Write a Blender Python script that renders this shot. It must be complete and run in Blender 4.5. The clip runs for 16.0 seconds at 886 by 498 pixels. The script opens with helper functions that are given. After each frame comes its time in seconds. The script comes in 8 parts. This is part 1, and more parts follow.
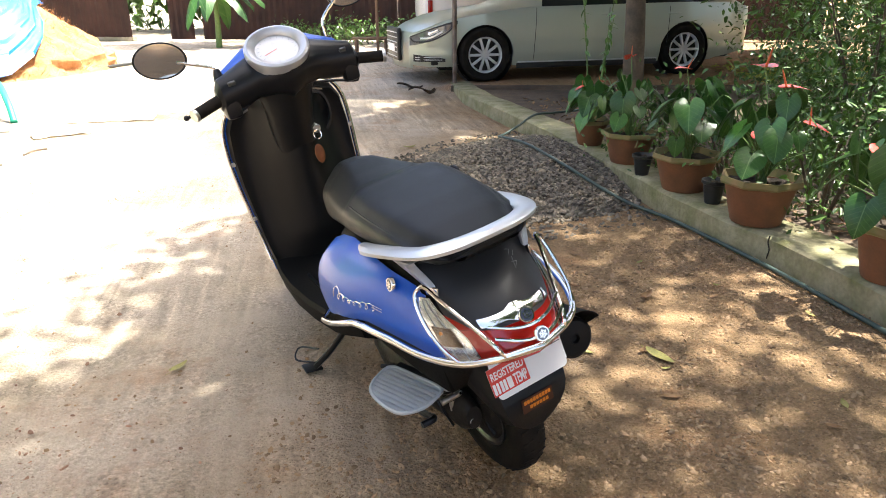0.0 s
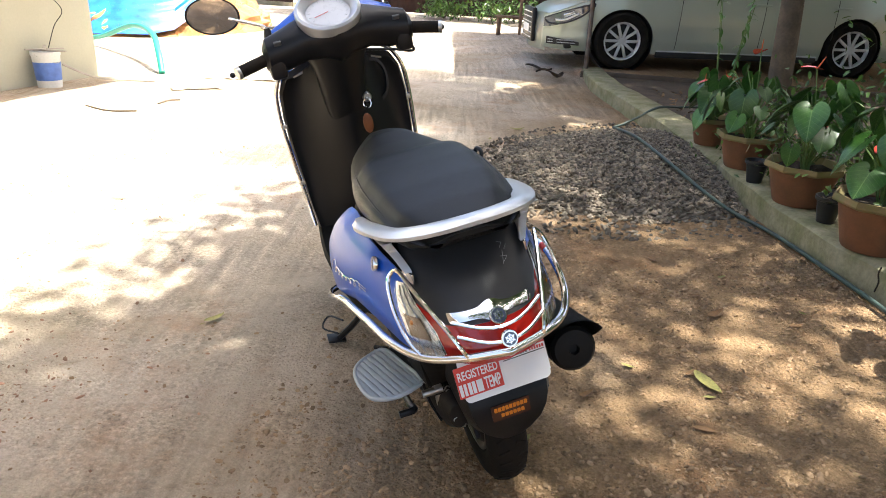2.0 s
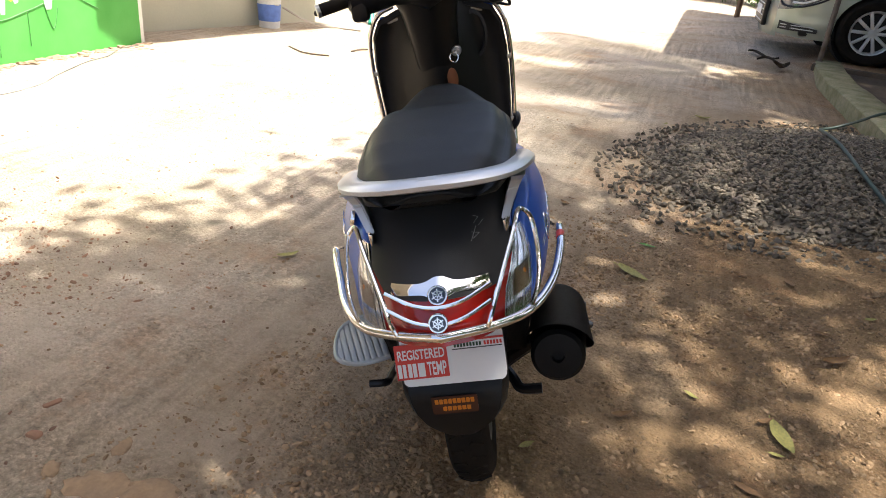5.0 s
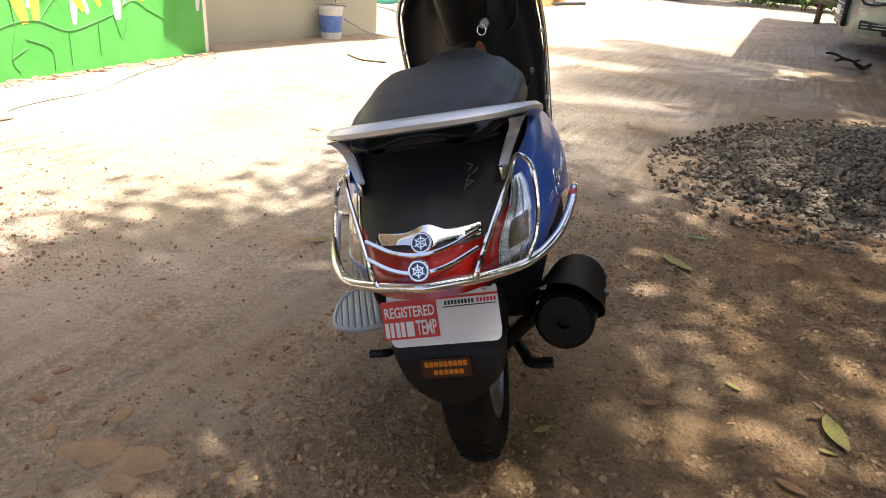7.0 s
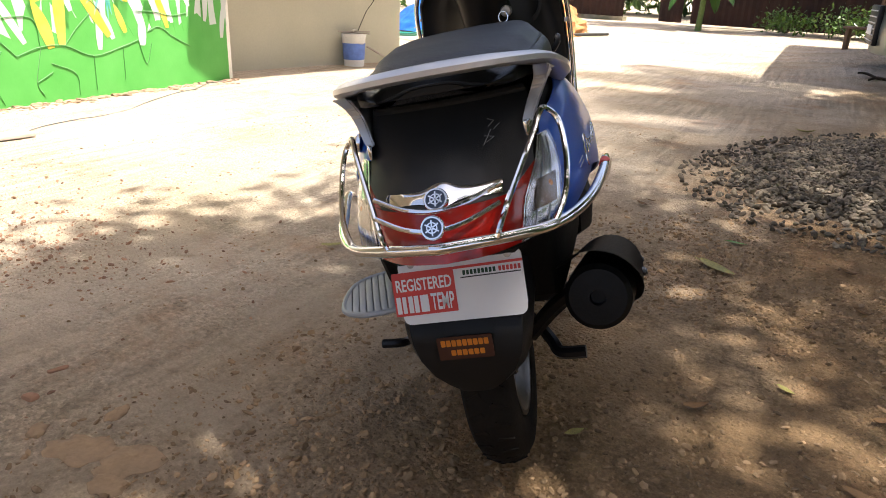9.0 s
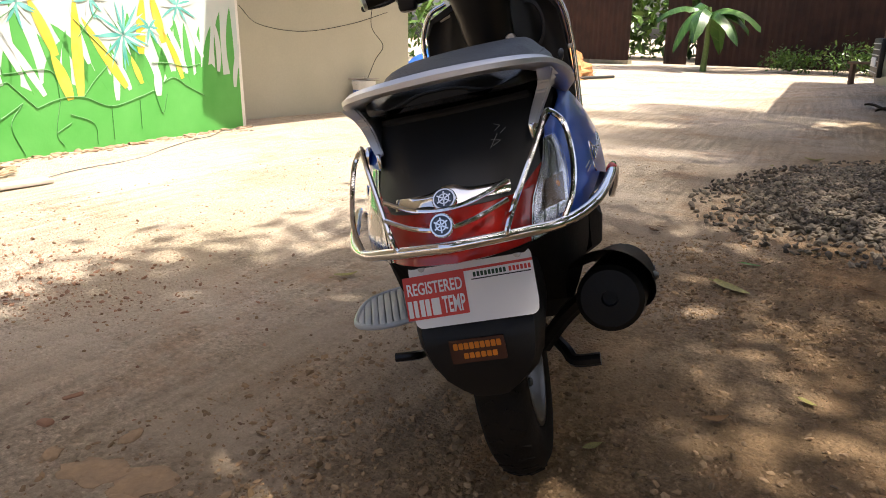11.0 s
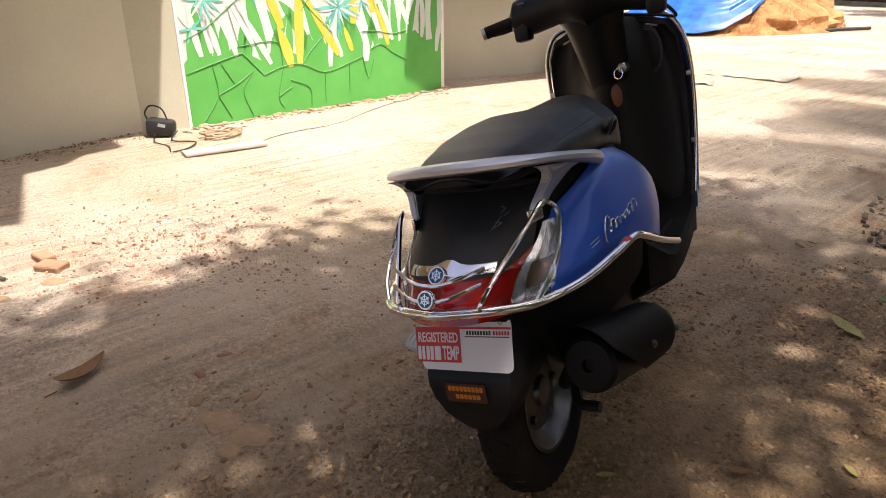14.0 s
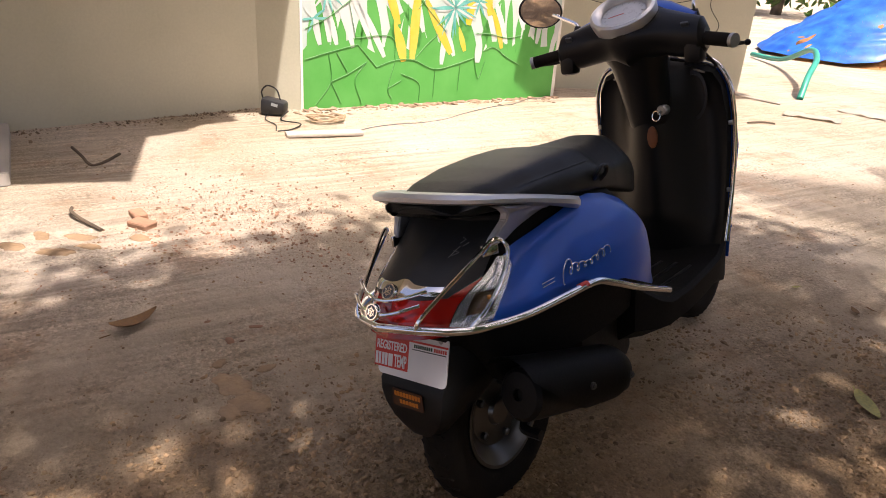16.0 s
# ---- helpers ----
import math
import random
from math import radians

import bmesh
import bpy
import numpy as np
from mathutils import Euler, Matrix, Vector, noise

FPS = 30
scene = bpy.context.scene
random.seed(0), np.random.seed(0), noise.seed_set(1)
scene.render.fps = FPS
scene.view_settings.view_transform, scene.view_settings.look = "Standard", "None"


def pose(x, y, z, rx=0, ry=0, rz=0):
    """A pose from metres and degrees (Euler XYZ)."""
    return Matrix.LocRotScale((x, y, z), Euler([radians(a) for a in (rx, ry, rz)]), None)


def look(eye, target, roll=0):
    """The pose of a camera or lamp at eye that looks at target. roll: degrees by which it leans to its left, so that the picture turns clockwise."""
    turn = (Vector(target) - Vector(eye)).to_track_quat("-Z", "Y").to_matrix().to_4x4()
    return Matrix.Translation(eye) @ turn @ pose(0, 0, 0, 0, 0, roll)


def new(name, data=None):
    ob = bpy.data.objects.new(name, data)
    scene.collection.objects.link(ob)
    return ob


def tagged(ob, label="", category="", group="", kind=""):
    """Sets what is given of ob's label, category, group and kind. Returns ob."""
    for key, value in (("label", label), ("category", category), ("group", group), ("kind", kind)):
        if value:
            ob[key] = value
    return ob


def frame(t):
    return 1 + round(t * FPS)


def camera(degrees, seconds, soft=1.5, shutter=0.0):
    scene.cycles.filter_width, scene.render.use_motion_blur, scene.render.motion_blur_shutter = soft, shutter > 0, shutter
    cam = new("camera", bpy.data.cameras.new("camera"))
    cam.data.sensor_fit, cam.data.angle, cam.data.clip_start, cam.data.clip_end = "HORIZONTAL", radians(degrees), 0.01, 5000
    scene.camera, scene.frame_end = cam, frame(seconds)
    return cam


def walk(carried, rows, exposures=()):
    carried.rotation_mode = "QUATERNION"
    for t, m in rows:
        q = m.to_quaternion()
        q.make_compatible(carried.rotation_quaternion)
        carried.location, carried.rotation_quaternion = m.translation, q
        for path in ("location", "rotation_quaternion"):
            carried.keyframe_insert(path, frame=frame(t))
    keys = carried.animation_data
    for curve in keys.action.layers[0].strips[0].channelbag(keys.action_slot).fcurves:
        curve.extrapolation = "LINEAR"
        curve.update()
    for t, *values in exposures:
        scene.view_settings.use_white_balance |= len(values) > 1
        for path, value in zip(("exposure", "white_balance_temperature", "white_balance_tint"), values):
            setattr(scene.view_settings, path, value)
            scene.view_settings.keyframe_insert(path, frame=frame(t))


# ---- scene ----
import functools
import itertools

cam = camera(65.05, 16.0, soft=0.95)
PATH = [
    (0, (0.173, 0.100, 1.226), (0.077, 1.975, 0.537), -0.45),
    (0.5, (0.252, 0.139, 1.215), (0.070, 2.002, 0.511), 0.22),
    (1, (0.323, 0.173, 1.213), (0.050, 2.018, 0.493), 1.04),
    (1.5, (0.392, 0.206, 1.215), (0.026, 2.029, 0.480), 2.02),
    (2, (0.473, 0.252, 1.200), (0.009, 2.049, 0.457), 2.48),
    (2.5, (0.563, 0.304, 1.194), (-0.007, 2.065, 0.437), 2.76),
    (3, (0.638, 0.354, 1.185), (-0.029, 2.073, 0.410), 3.12),
    (3.5, (0.702, 0.412, 1.173), (-0.060, 2.081, 0.377), 3.49),
    (4, (0.745, 0.473, 1.158), (-0.095, 2.095, 0.343), 4.25),
    (4.2, (0.761, 0.499, 1.164), (-0.108, 2.099, 0.337), 4.72),
    (6.3, (0.934, 0.658, 1.088), (-0.169, 2.105, 0.259), 4.41),
    (6.5, (0.931, 0.672, 1.067), (-0.184, 2.112, 0.241), 4.30),
    (7, (0.940, 0.693, 1.019), (-0.213, 2.112, 0.210), 3.32),
    (7.5, (0.933, 0.716, 0.953), (-0.253, 2.130, 0.180), 2.99),
    (8, (0.932, 0.729, 0.919), (-0.278, 2.134, 0.171), 2.34),
    (8.5, (0.925, 0.740, 0.897), (-0.299, 2.142, 0.163), 2.03),
    (9, (0.907, 0.760, 0.866), (-0.330, 2.160, 0.152), 2.12),
    (11.3, (0.932, 0.742, 0.804), (-0.371, 2.147, 0.230), 0.37),
    (11.5, (0.920, 0.778, 0.839), (-0.392, 2.171, 0.258), 1.21),
    (12, (0.969, 0.765, 0.886), (-0.383, 2.107, 0.277), 0.43),
    (12.5, (1.044, 0.799, 0.937), (-0.381, 2.043, 0.287), -0.39),
    (13, (1.122, 0.840, 0.990), (-0.379, 1.964, 0.295), -1.03),
    (13.5, (1.196, 0.888, 1.041), (-0.376, 1.885, 0.310), -1.12),
    (14, (1.264, 0.927, 1.084), (-0.365, 1.813, 0.335), -0.61),
    (14.5, (1.320, 0.983, 1.126), (-0.353, 1.765, 0.357), 0.26),
    (15, (1.377, 1.033, 1.164), (-0.328, 1.734, 0.388), 1.48),
    (15.5, (1.429, 1.090, 1.183), (-0.303, 1.726, 0.411), 2.83),
    (16, (1.471, 1.165, 1.194), (-0.282, 1.739, 0.419), 3.74),
]
EXPOSURES = [(0.0, 2.42, 6350, 7), (2.0, 2.25, 6350, 7), (4.0, 1.86, 6400, 8), (6.5, 1.55, 6500, 10), (9.0, 1.45, 6650, 11), (11.5, 1.20, 6750, 13), (13.0, 1.10, 6800, 15), (16.0, 0.94, 6800, 20)]
walk(cam, [(t, look(eye, target, roll)) for t, eye, target, roll in PATH], EXPOSURES)

# ---- light ----
SUN_WAY = Vector((0.34, 0.16, 0.93)).normalized()
world = bpy.data.worlds.new("world")
scene.world = world
world.use_nodes = True
wn = world.node_tree
sky = wn.nodes.new("ShaderNodeTexSky")
sky.sky_type, sky.sun_disc = "NISHITA", False
sky.sun_elevation = math.asin(SUN_WAY.z)
sky.dust_density, sky.air_density, sky.ozone_density = 5.0, 0.7, 0.4
sky.sun_rotation = math.atan2(SUN_WAY.x, SUN_WAY.y)
wn.nodes["Background"].inputs["Strength"].default_value = 0.130
wn.links.new(sky.outputs["Color"], wn.nodes["Background"].inputs["Color"])
sun_data = bpy.data.lights.new("sun", "SUN")
sun_data.energy, sun_data.angle, sun_data.color = 4.9, radians(0.85), (1.0, 0.95, 0.87)
sun = new("sun", sun_data)
sun.matrix_world = look(SUN_WAY * 40, (0, 0, 0))


# ---- materials ----
def mat(name, base, rough=0.6, metal=0.0, vary=0.25, scale=8.0, bump=0.0, bump_scale=60.0, second=None, spot=0.0, coat=0.0,
        spec=0.5, trans=0.0, ior=1.45, per_object=0.0, per_island=0.0, rough_vary=0.1):
    """A surface with colour drift at a large and a small scale, fine relief and uneven gloss."""
    m = bpy.data.materials.new(name)
    m.use_nodes = True
    t = m.node_tree
    n, l = t.nodes, t.links
    b = n["Principled BSDF"]
    b.inputs["Metallic"].default_value = metal
    b.inputs["Specular IOR Level"].default_value = spec
    b.inputs["Coat Weight"].default_value = coat
    b.inputs["Coat Roughness"].default_value = 0.06
    b.inputs["Transmission Weight"].default_value = trans
    b.inputs["IOR"].default_value = ior
    co = n.new("ShaderNodeTexCoord")
    big = n.new("ShaderNodeTexNoise")
    big.inputs["Scale"].default_value, big.inputs["Detail"].default_value = scale, 6
    l.new(co.outputs["Object"], big.inputs["Vector"])
    fine = n.new("ShaderNodeTexNoise")
    fine.inputs["Scale"].default_value, fine.inputs["Detail"].default_value = bump_scale, 5
    l.new(co.outputs["Object"], fine.inputs["Vector"])
    mix = n.new("ShaderNodeMixRGB")
    ramp = n.new("ShaderNodeMapRange")
    ramp.inputs["From Min"].default_value, ramp.inputs["From Max"].default_value = 0.3, 0.7
    l.new(big.outputs["Fac"], ramp.inputs["Value"])
    l.new(ramp.outputs["Result"], mix.inputs["Fac"])
    other = second or tuple(c * (1 - vary) for c in base)
    mix.inputs["Color1"].default_value = (*base, 1)
    mix.inputs["Color2"].default_value = (*other, 1)
    col = mix.outputs["Color"]
    if spot:
        sp = n.new("ShaderNodeMixRGB")
        sp.blend_type = "MULTIPLY"
        sp.inputs["Fac"].default_value = spot
        l.new(col, sp.inputs["Color1"])
        l.new(fine.outputs["Color"], sp.inputs["Color2"])
        bright = n.new("ShaderNodeMapRange")
        bright.inputs["To Min"].default_value, bright.inputs["To Max"].default_value = 0.35, 1.65
        l.new(fine.outputs["Fac"], bright.inputs["Value"])
        l.new(bright.outputs["Result"], sp.inputs["Color2"])
        col = sp.outputs["Color"]
    if per_object or per_island:
        if per_object:
            src = n.new("ShaderNodeObjectInfo").outputs["Random"]
        else:
            src = n.new("ShaderNodeNewGeometry").outputs["Random Per Island"]
        hs = n.new("ShaderNodeHueSaturation")
        rng = n.new("ShaderNodeMapRange")
        amount = per_object or per_island
        rng.inputs["To Min"].default_value, rng.inputs["To Max"].default_value = 1 - amount, 1 + amount
        l.new(src, rng.inputs["Value"])
        l.new(rng.outputs["Result"], hs.inputs["Value"])
        l.new(col, hs.inputs["Color"])
        col = hs.outputs["Color"]
    l.new(col, b.inputs["Base Color"])
    rr = n.new("ShaderNodeMapRange")
    rr.inputs["To Min"].default_value, rr.inputs["To Max"].default_value = max(rough - rough_vary, 0.02), min(rough + rough_vary, 1)
    l.new(fine.outputs["Fac"], rr.inputs["Value"])
    l.new(rr.outputs["Result"], b.inputs["Roughness"])
    if bump:
        bp = n.new("ShaderNodeBump")
        bp.inputs["Strength"].default_value, bp.inputs["Distance"].default_value = min(bump, 1.0), 0.004 * max(bump, 1.0)
        l.new(fine.outputs["Fac"], bp.inputs["Height"])
        l.new(bp.outputs["Normal"], b.inputs["Normal"])
    return m


M_BLUE = mat("satin_blue_paint", (0.006, 0.088, 0.50), 0.33, 0.10, 0.12, 3, 0.03, 300, coat=0.25)
M_BLACKP = mat("black_textured_plastic", (0.022, 0.023, 0.0245), 0.45, 0, 0.25, 5, 0.12, 500, spec=0.45)
M_SATIN = mat("satin_black_plastic", (0.011, 0.011, 0.012), 0.36, 0, 0.2, 4, 0.03, 300, spec=0.32)
M_SHIELD = mat("black_shield_plastic", (0.011, 0.011, 0.011), 0.36, 0, 0.2, 4, 0.03, 300, spec=0.30)
M_SEAT = mat("black_vinyl", (0.012, 0.0130, 0.0130), 0.40, 0, 0.25, 6, 0.22, 420, spec=0.25)
M_MUFFLER = mat("sooty_black_steel", (0.008, 0.0078, 0.0075), 0.5, 0, 0.3, 8, 0.1, 200, spec=0.22)
# black plastic made darker and duller than M_SATIN to stand for deep shade
M_DEEP = mat("shaded_black_chassis", (0.007, 0.0068, 0.0065), 0.65, 0, 0.3, 10, 0.1, 150, spec=0.12)
M_RUBBER = mat("tyre_rubber", (0.008, 0.0076, 0.0072), 0.8, 0, 0.4, 14, 0.2, 220, second=(0.018, 0.014, 0.010), spec=0.15)
M_CHALK = mat("chalk", (0.3, 0.3, 0.3), 0.9)
M_RIMSTEEL = mat("dusty_rim_steel", (0.13, 0.13, 0.126), 0.30, 0.85, 0.2, 9, 0.0, 120, rough_vary=0.04)
M_SWITCH = mat("switch_grey", (0.07, 0.075, 0.08), 0.45)
M_SILVER = mat("silver_paint", (0.62, 0.63, 0.64), 0.35, 0.6, 0.08, 5, 0.02, 300, coat=0.2)
M_ALU = mat("cast_aluminium", (0.66, 0.67, 0.68), 0.42, 0.5, 0.15, 10, 0.1, 160)
M_CHROME = mat("chrome", (0.86, 0.86, 0.86), 0.07, 1.0, 0.05, 10, rough_vary=0.04)
M_REDLENS = mat("red_lens", (0.33, 0.010, 0.006), 0.12, 0, 0.2, 20, 0.15, 90, coat=0.5)
M_CLEAR = mat("clear_lens", (0.95, 0.96, 0.97), 0.04, 0, 0.02, 10, 0.1, 70, trans=1.0)
M_BADGE = mat("badge_enamel", (0.07, 0.09, 0.125), 0.3, 0.4, 0.2, 40)
M_SHROUD = mat("brown_shroud", (0.16, 0.105, 0.06), 0.3, 0.3, 0.3, 40)
M_REFLECT = mat("lamp_reflector", (0.9, 0.91, 0.93), 0.13, 0.95, 0.12, 55, 0.35, 70, second=(0.62, 0.64, 0.68))
M_AMBER = mat("amber_bulb", (0.55, 0.2, 0.04), 0.2, 0, 0.1, 30)
M_WHITEP = mat("white_plastic_sheet", (0.8, 0.8, 0.79), 0.4, 0, 0.05, 14)
M_REDP = mat("red_print", (0.62, 0.05, 0.035), 0.45, 0, 0.08, 14)
M_DARKP = mat("dark_print", (0.03, 0.03, 0.03), 0.5, 0, 0.1, 14)
M_ORANGE = mat("orange_sticker", (0.62, 0.2, 0.02), 0.4, 0, 0.12, 40)
M_WINE = mat("dark_sticker", (0.06, 0.02, 0.012), 0.4, 0, 0.2, 40)
M_LEATHER = mat("brown_leather", (0.22, 0.07, 0.02), 0.55, 0, 0.25, 40, 0.2, 300)
M_DIAL = mat("dial_face", (0.6, 0.62, 0.65), 0.3, 0, 0.1, 12, coat=0.3)
M_MIRROR = mat("mirror_glass", (0.9, 0.9, 0.9), 0.02, 1.0, 0.0, 4, rough_vary=0.01)
M_STEEL = mat("zinc_steel", (0.5, 0.49, 0.46), 0.35, 0.9, 0.2, 40)
M_ENGINE = mat("engine_black", (0.012, 0.012, 0.012), 0.5, 0.2, 0.3, 12, 0.3, 90, second=(0.03, 0.025, 0.02), spec=0.3)
M_GREYP = mat("grey_footrest", (0.40, 0.43, 0.45), 0.42, 0.2, 0.12, 18, 0.15, 160)

M_CREAM = mat("cream_plaster", (0.53, 0.51, 0.395), 0.85, 0, 0.1, 1.5, 0.25, 60, second=(0.46, 0.45, 0.345), spot=0.12)
M_WHITEWALL = mat("white_plaster", (0.78, 0.76, 0.7), 0.85, 0, 0.12, 2.5, 0.25, 60, spot=0.15)
M_KERB = mat("mossy_concrete", (0.31, 0.27, 0.17), 0.9, 0, 0.5, 7, 1.2, 45, second=(0.15, 0.145, 0.055), spot=0.6)
M_CRACK = mat("crack_shadow_dirt", (0.04, 0.03, 0.02), 0.95)
M_CONCRETE = mat("old_concrete", (0.30, 0.26, 0.19), 0.9, 0, 0.4, 5, 0.8, 45, second=(0.14, 0.14, 0.07), spot=0.5)
M_TERRA = mat("terracotta", (0.21, 0.085, 0.04), 0.8, 0, 0.35, 9, 0.3, 90, second=(0.13, 0.065, 0.034), spot=0.3)
M_RIM = mat("mossy_rim", (0.25, 0.17, 0.08), 0.85, 0, 0.3, 14, 0.4, 90, second=(0.17, 0.17, 0.06))
M_SOIL = mat("potting_soil", (0.05, 0.035, 0.022), 0.95, 0, 0.4, 30, 1.5, 120)
M_BARK = mat("bark", (0.16, 0.115, 0.075), 0.9, 0, 0.4, 6, 1.5, 50, second=(0.07, 0.055, 0.04), spot=0.5)
M_HOSE = mat("green_hose", (0.045, 0.068, 0.055), 0.5, 0, 0.25, 20, second=(0.035, 0.055, 0.045))
M_HOSET = mat("teal_hose", (0.03, 0.3, 0.22), 0.4, 0, 0.15, 20)
M_BLACKHOSE = mat("black_hose", (0.025, 0.027, 0.025), 0.5, 0, 0.25, 20)
M_TARP = mat("blue_tarpaulin", (0.008, 0.07, 0.38), 0.36, 0, 0.35, 5, 1.0, 14, second=(0.025, 0.17, 0.58))
M_STRAW = mat("coir_fibre", (0.44, 0.23, 0.09), 0.95, 0, 0.3, 3, 3.0, 25, second=(0.26, 0.11, 0.04), spot=0.6)
M_FENCE = mat("rusty_sheet", (0.085, 0.042, 0.030), 0.75, 0, 0.4, 2, 0.3, 60, second=(0.045, 0.026, 0.020))
M_CARPAINT = mat("silver_car_paint", (0.45, 0.49, 0.42), 0.32, 0.45, 0.05, 1.5, coat=0.3, rough_vary=0.02)
M_CARGLASS = mat("tinted_glass", (0.02, 0.022, 0.024), 0.05, 0, 0.1, 2, coat=0.5)
M_CARBLACK = mat("car_black_trim", (0.012, 0.012, 0.012), 0.45, 0, 0.2, 4)
M_WOODP = mat("weathered_plank", (0.5, 0.45, 0.38), 0.8, 0, 0.25, 6, 0.5, 80)
M_BRICK = mat("brick_piece", (0.36, 0.20, 0.125), 0.9, 0, 0.3, 20, 0.8, 90, spot=0.3, per_object=0.2)
M_BAGBLK = mat("black_case", (0.02, 0.02, 0.022), 0.5, 0, 0.2, 10)
M_BUCKET = mat("white_bucket", (0.7, 0.7, 0.68), 0.5, 0, 0.1, 12, spot=0.2)
M_BLUELBL = mat("blue_label", (0.12, 0.22, 0.6), 0.5, 0, 0.3, 15)


# ---- building helpers ----
def mesh_of(name, bm, material, smooth=True):
    bmesh.ops.recalc_face_normals(bm, faces=bm.faces[:])
    me = bpy.data.meshes.new(name)
    bm.to_mesh(me)
    bm.free()
    for mm in material if isinstance(material, (list, tuple)) else [material]:
        me.materials.append(mm)
    if smooth:
        for p in me.polygons:
            p.use_smooth = True
        try:
            me.set_sharp_from_angle(angle=radians(38))
        except AttributeError:
            pass
    return me


def part(name, bm, material, parent=None, label="", smooth=True):
    ob = new(name, mesh_of(name, bm, material, smooth))
    ob.parent = parent
    if label:
        tagged(ob, label)
    return ob


def thing(name, label, category, m=None, group="", kind=""):
    ob = new(name)
    ob.empty_display_size = 0.1
    if m is not None:
        ob.matrix_world = m
    return tagged(ob, label, category, group, kind)


def spline(pts, n, closed=False):
    """Catmull-Rom through the points, n samples a span."""
    p = [np.array(q, float) for q in pts]
    k = len(p)
    out = []
    for i in range(k if closed else k - 1):
        a, b, c, d = (p[(i - 1) % k] if closed or i else 2 * p[0] - p[1], p[i], p[(i + 1) % k],
                      p[(i + 2) % k] if closed or i + 2 < k else 2 * p[-1] - p[-2])
        for j in range(n):
            t = j / n
            out.append(0.5 * (2 * b + (c - a) * t + (2 * a - 5 * b + 4 * c - d) * t * t + (3 * b - a - 3 * c + d) * t ** 3))
    if not closed:
        out.append(p[-1])
    return out


def loft(bm, rings, closed=True, caps=True):
    """Joins rings of equal count into a skin."""
    rows = [[bm.verts.new(q) for q in r] for r in rings]
    n = len(rows[0])
    for a, b in itertools.pairwise(rows):
        for i in range(n if closed else n - 1):
            j = (i + 1) % n
            bm.faces.new((a[i], a[j], b[j], b[i]))
    if caps and closed:
        bm.faces.new(rows[0][::-1])
        bm.faces.new(rows[-1])
    return bm


def tube(bm, pts, r, sides=10, closed=False, taper=None):
    """A round bar along the points; r may grow or shrink by taper(0..1)."""
    pts = [Vector(q) for q in pts]
    k = len(pts)
    rings = []
    up = None
    for i, q in enumerate(pts):
        way = (pts[(i + 1) % k] - pts[i - 1]) if closed else (pts[min(i + 1, k - 1)] - pts[max(i - 1, 0)])
        way.normalize()
        if up is None:
            up = way.orthogonal().normalized()
        up = (up - way * up.dot(way)).normalized()
        side = way.cross(up)
        rr = r * (taper(i / (k - 1)) if taper else 1)
        rings.append([q + (up * math.cos(a) + side * math.sin(a)) * rr for a in (2 * math.pi * s / sides for s in range(sides))])
    if closed:
        rings.append(rings[0])
        rows = [[bm.verts.new(q) for q in r_] for r_ in rings[:-1]]
        rows.append(rows[0])
        for a, b in itertools.pairwise(rows):
            for i in range(sides):
                j = (i + 1) % sides
                bm.faces.new((a[i], a[j], b[j], b[i]))
    else:
        loft(bm, rings)
    return bm


def bar(pts, r, n=8, sides=10, closed=False, taper=None):
    return tube(bmesh.new(), spline(pts, n, closed), r, sides, closed, taper)


def box(bm, size, m=Matrix(), bevel=0.0):
    made = bmesh.ops.create_cube(bm, size=1.0, matrix=m @ Matrix.Diagonal((*size, 1)))
    if bevel:
        edges = {e for v in made["verts"] for e in v.link_edges}
        bmesh.ops.bevel(bm, geom=list(edges), offset=bevel, segments=2, affect="EDGES", profile=0.5)
    return bm


def boxed(size, m=Matrix(), bevel=0.0):
    return box(bmesh.new(), size, m, bevel)


def turned(bm, profile, seg=24, axis="z", m=Matrix(), arc=2 * math.pi):
    """A body of revolution from (radius, height) pairs."""
    full = abs(arc - 2 * math.pi) < 1e-6
    rows = []
    for r, h in profile:
        row = []
        for i in range(seg if full else seg + 1):
            a = arc * i / seg
            c, s = r * math.cos(a), r * math.sin(a)
            q = {"z": (c, s, h), "y": (c, h, s), "x": (h, c, s)}[axis]
            row.append(bm.verts.new(m @ Vector(q)))
        rows.append(row)
    for a, b in itertools.pairwise(rows):
        for i in range(len(a) if full else len(a) - 1):
            j = (i + 1) % len(a)
            bm.faces.new((a[i], a[j], b[j], b[i]))
    return bm


def prism(outline, depth, m=Matrix(), bevel=0.0):
    """A flat outline in x, y given thickness along z."""
    bm = bmesh.new()
    face = bm.faces.new([bm.verts.new((x, y, 0)) for x, y in outline])
    made = bmesh.ops.extrude_face_region(bm, geom=[face])
    bmesh.ops.translate(bm, verts=[v for v in made["geom"] if isinstance(v, bmesh.types.BMVert)], vec=(0, 0, depth))
    if bevel:
        bmesh.ops.bevel(bm, geom=bm.edges[:], offset=bevel, segments=2, affect="EDGES", profile=0.5)
    bmesh.ops.transform(bm, matrix=m, verts=bm.verts[:])
    return bm


def lerp(xs, ys):
    return lambda x: float(np.interp(x, xs, ys))


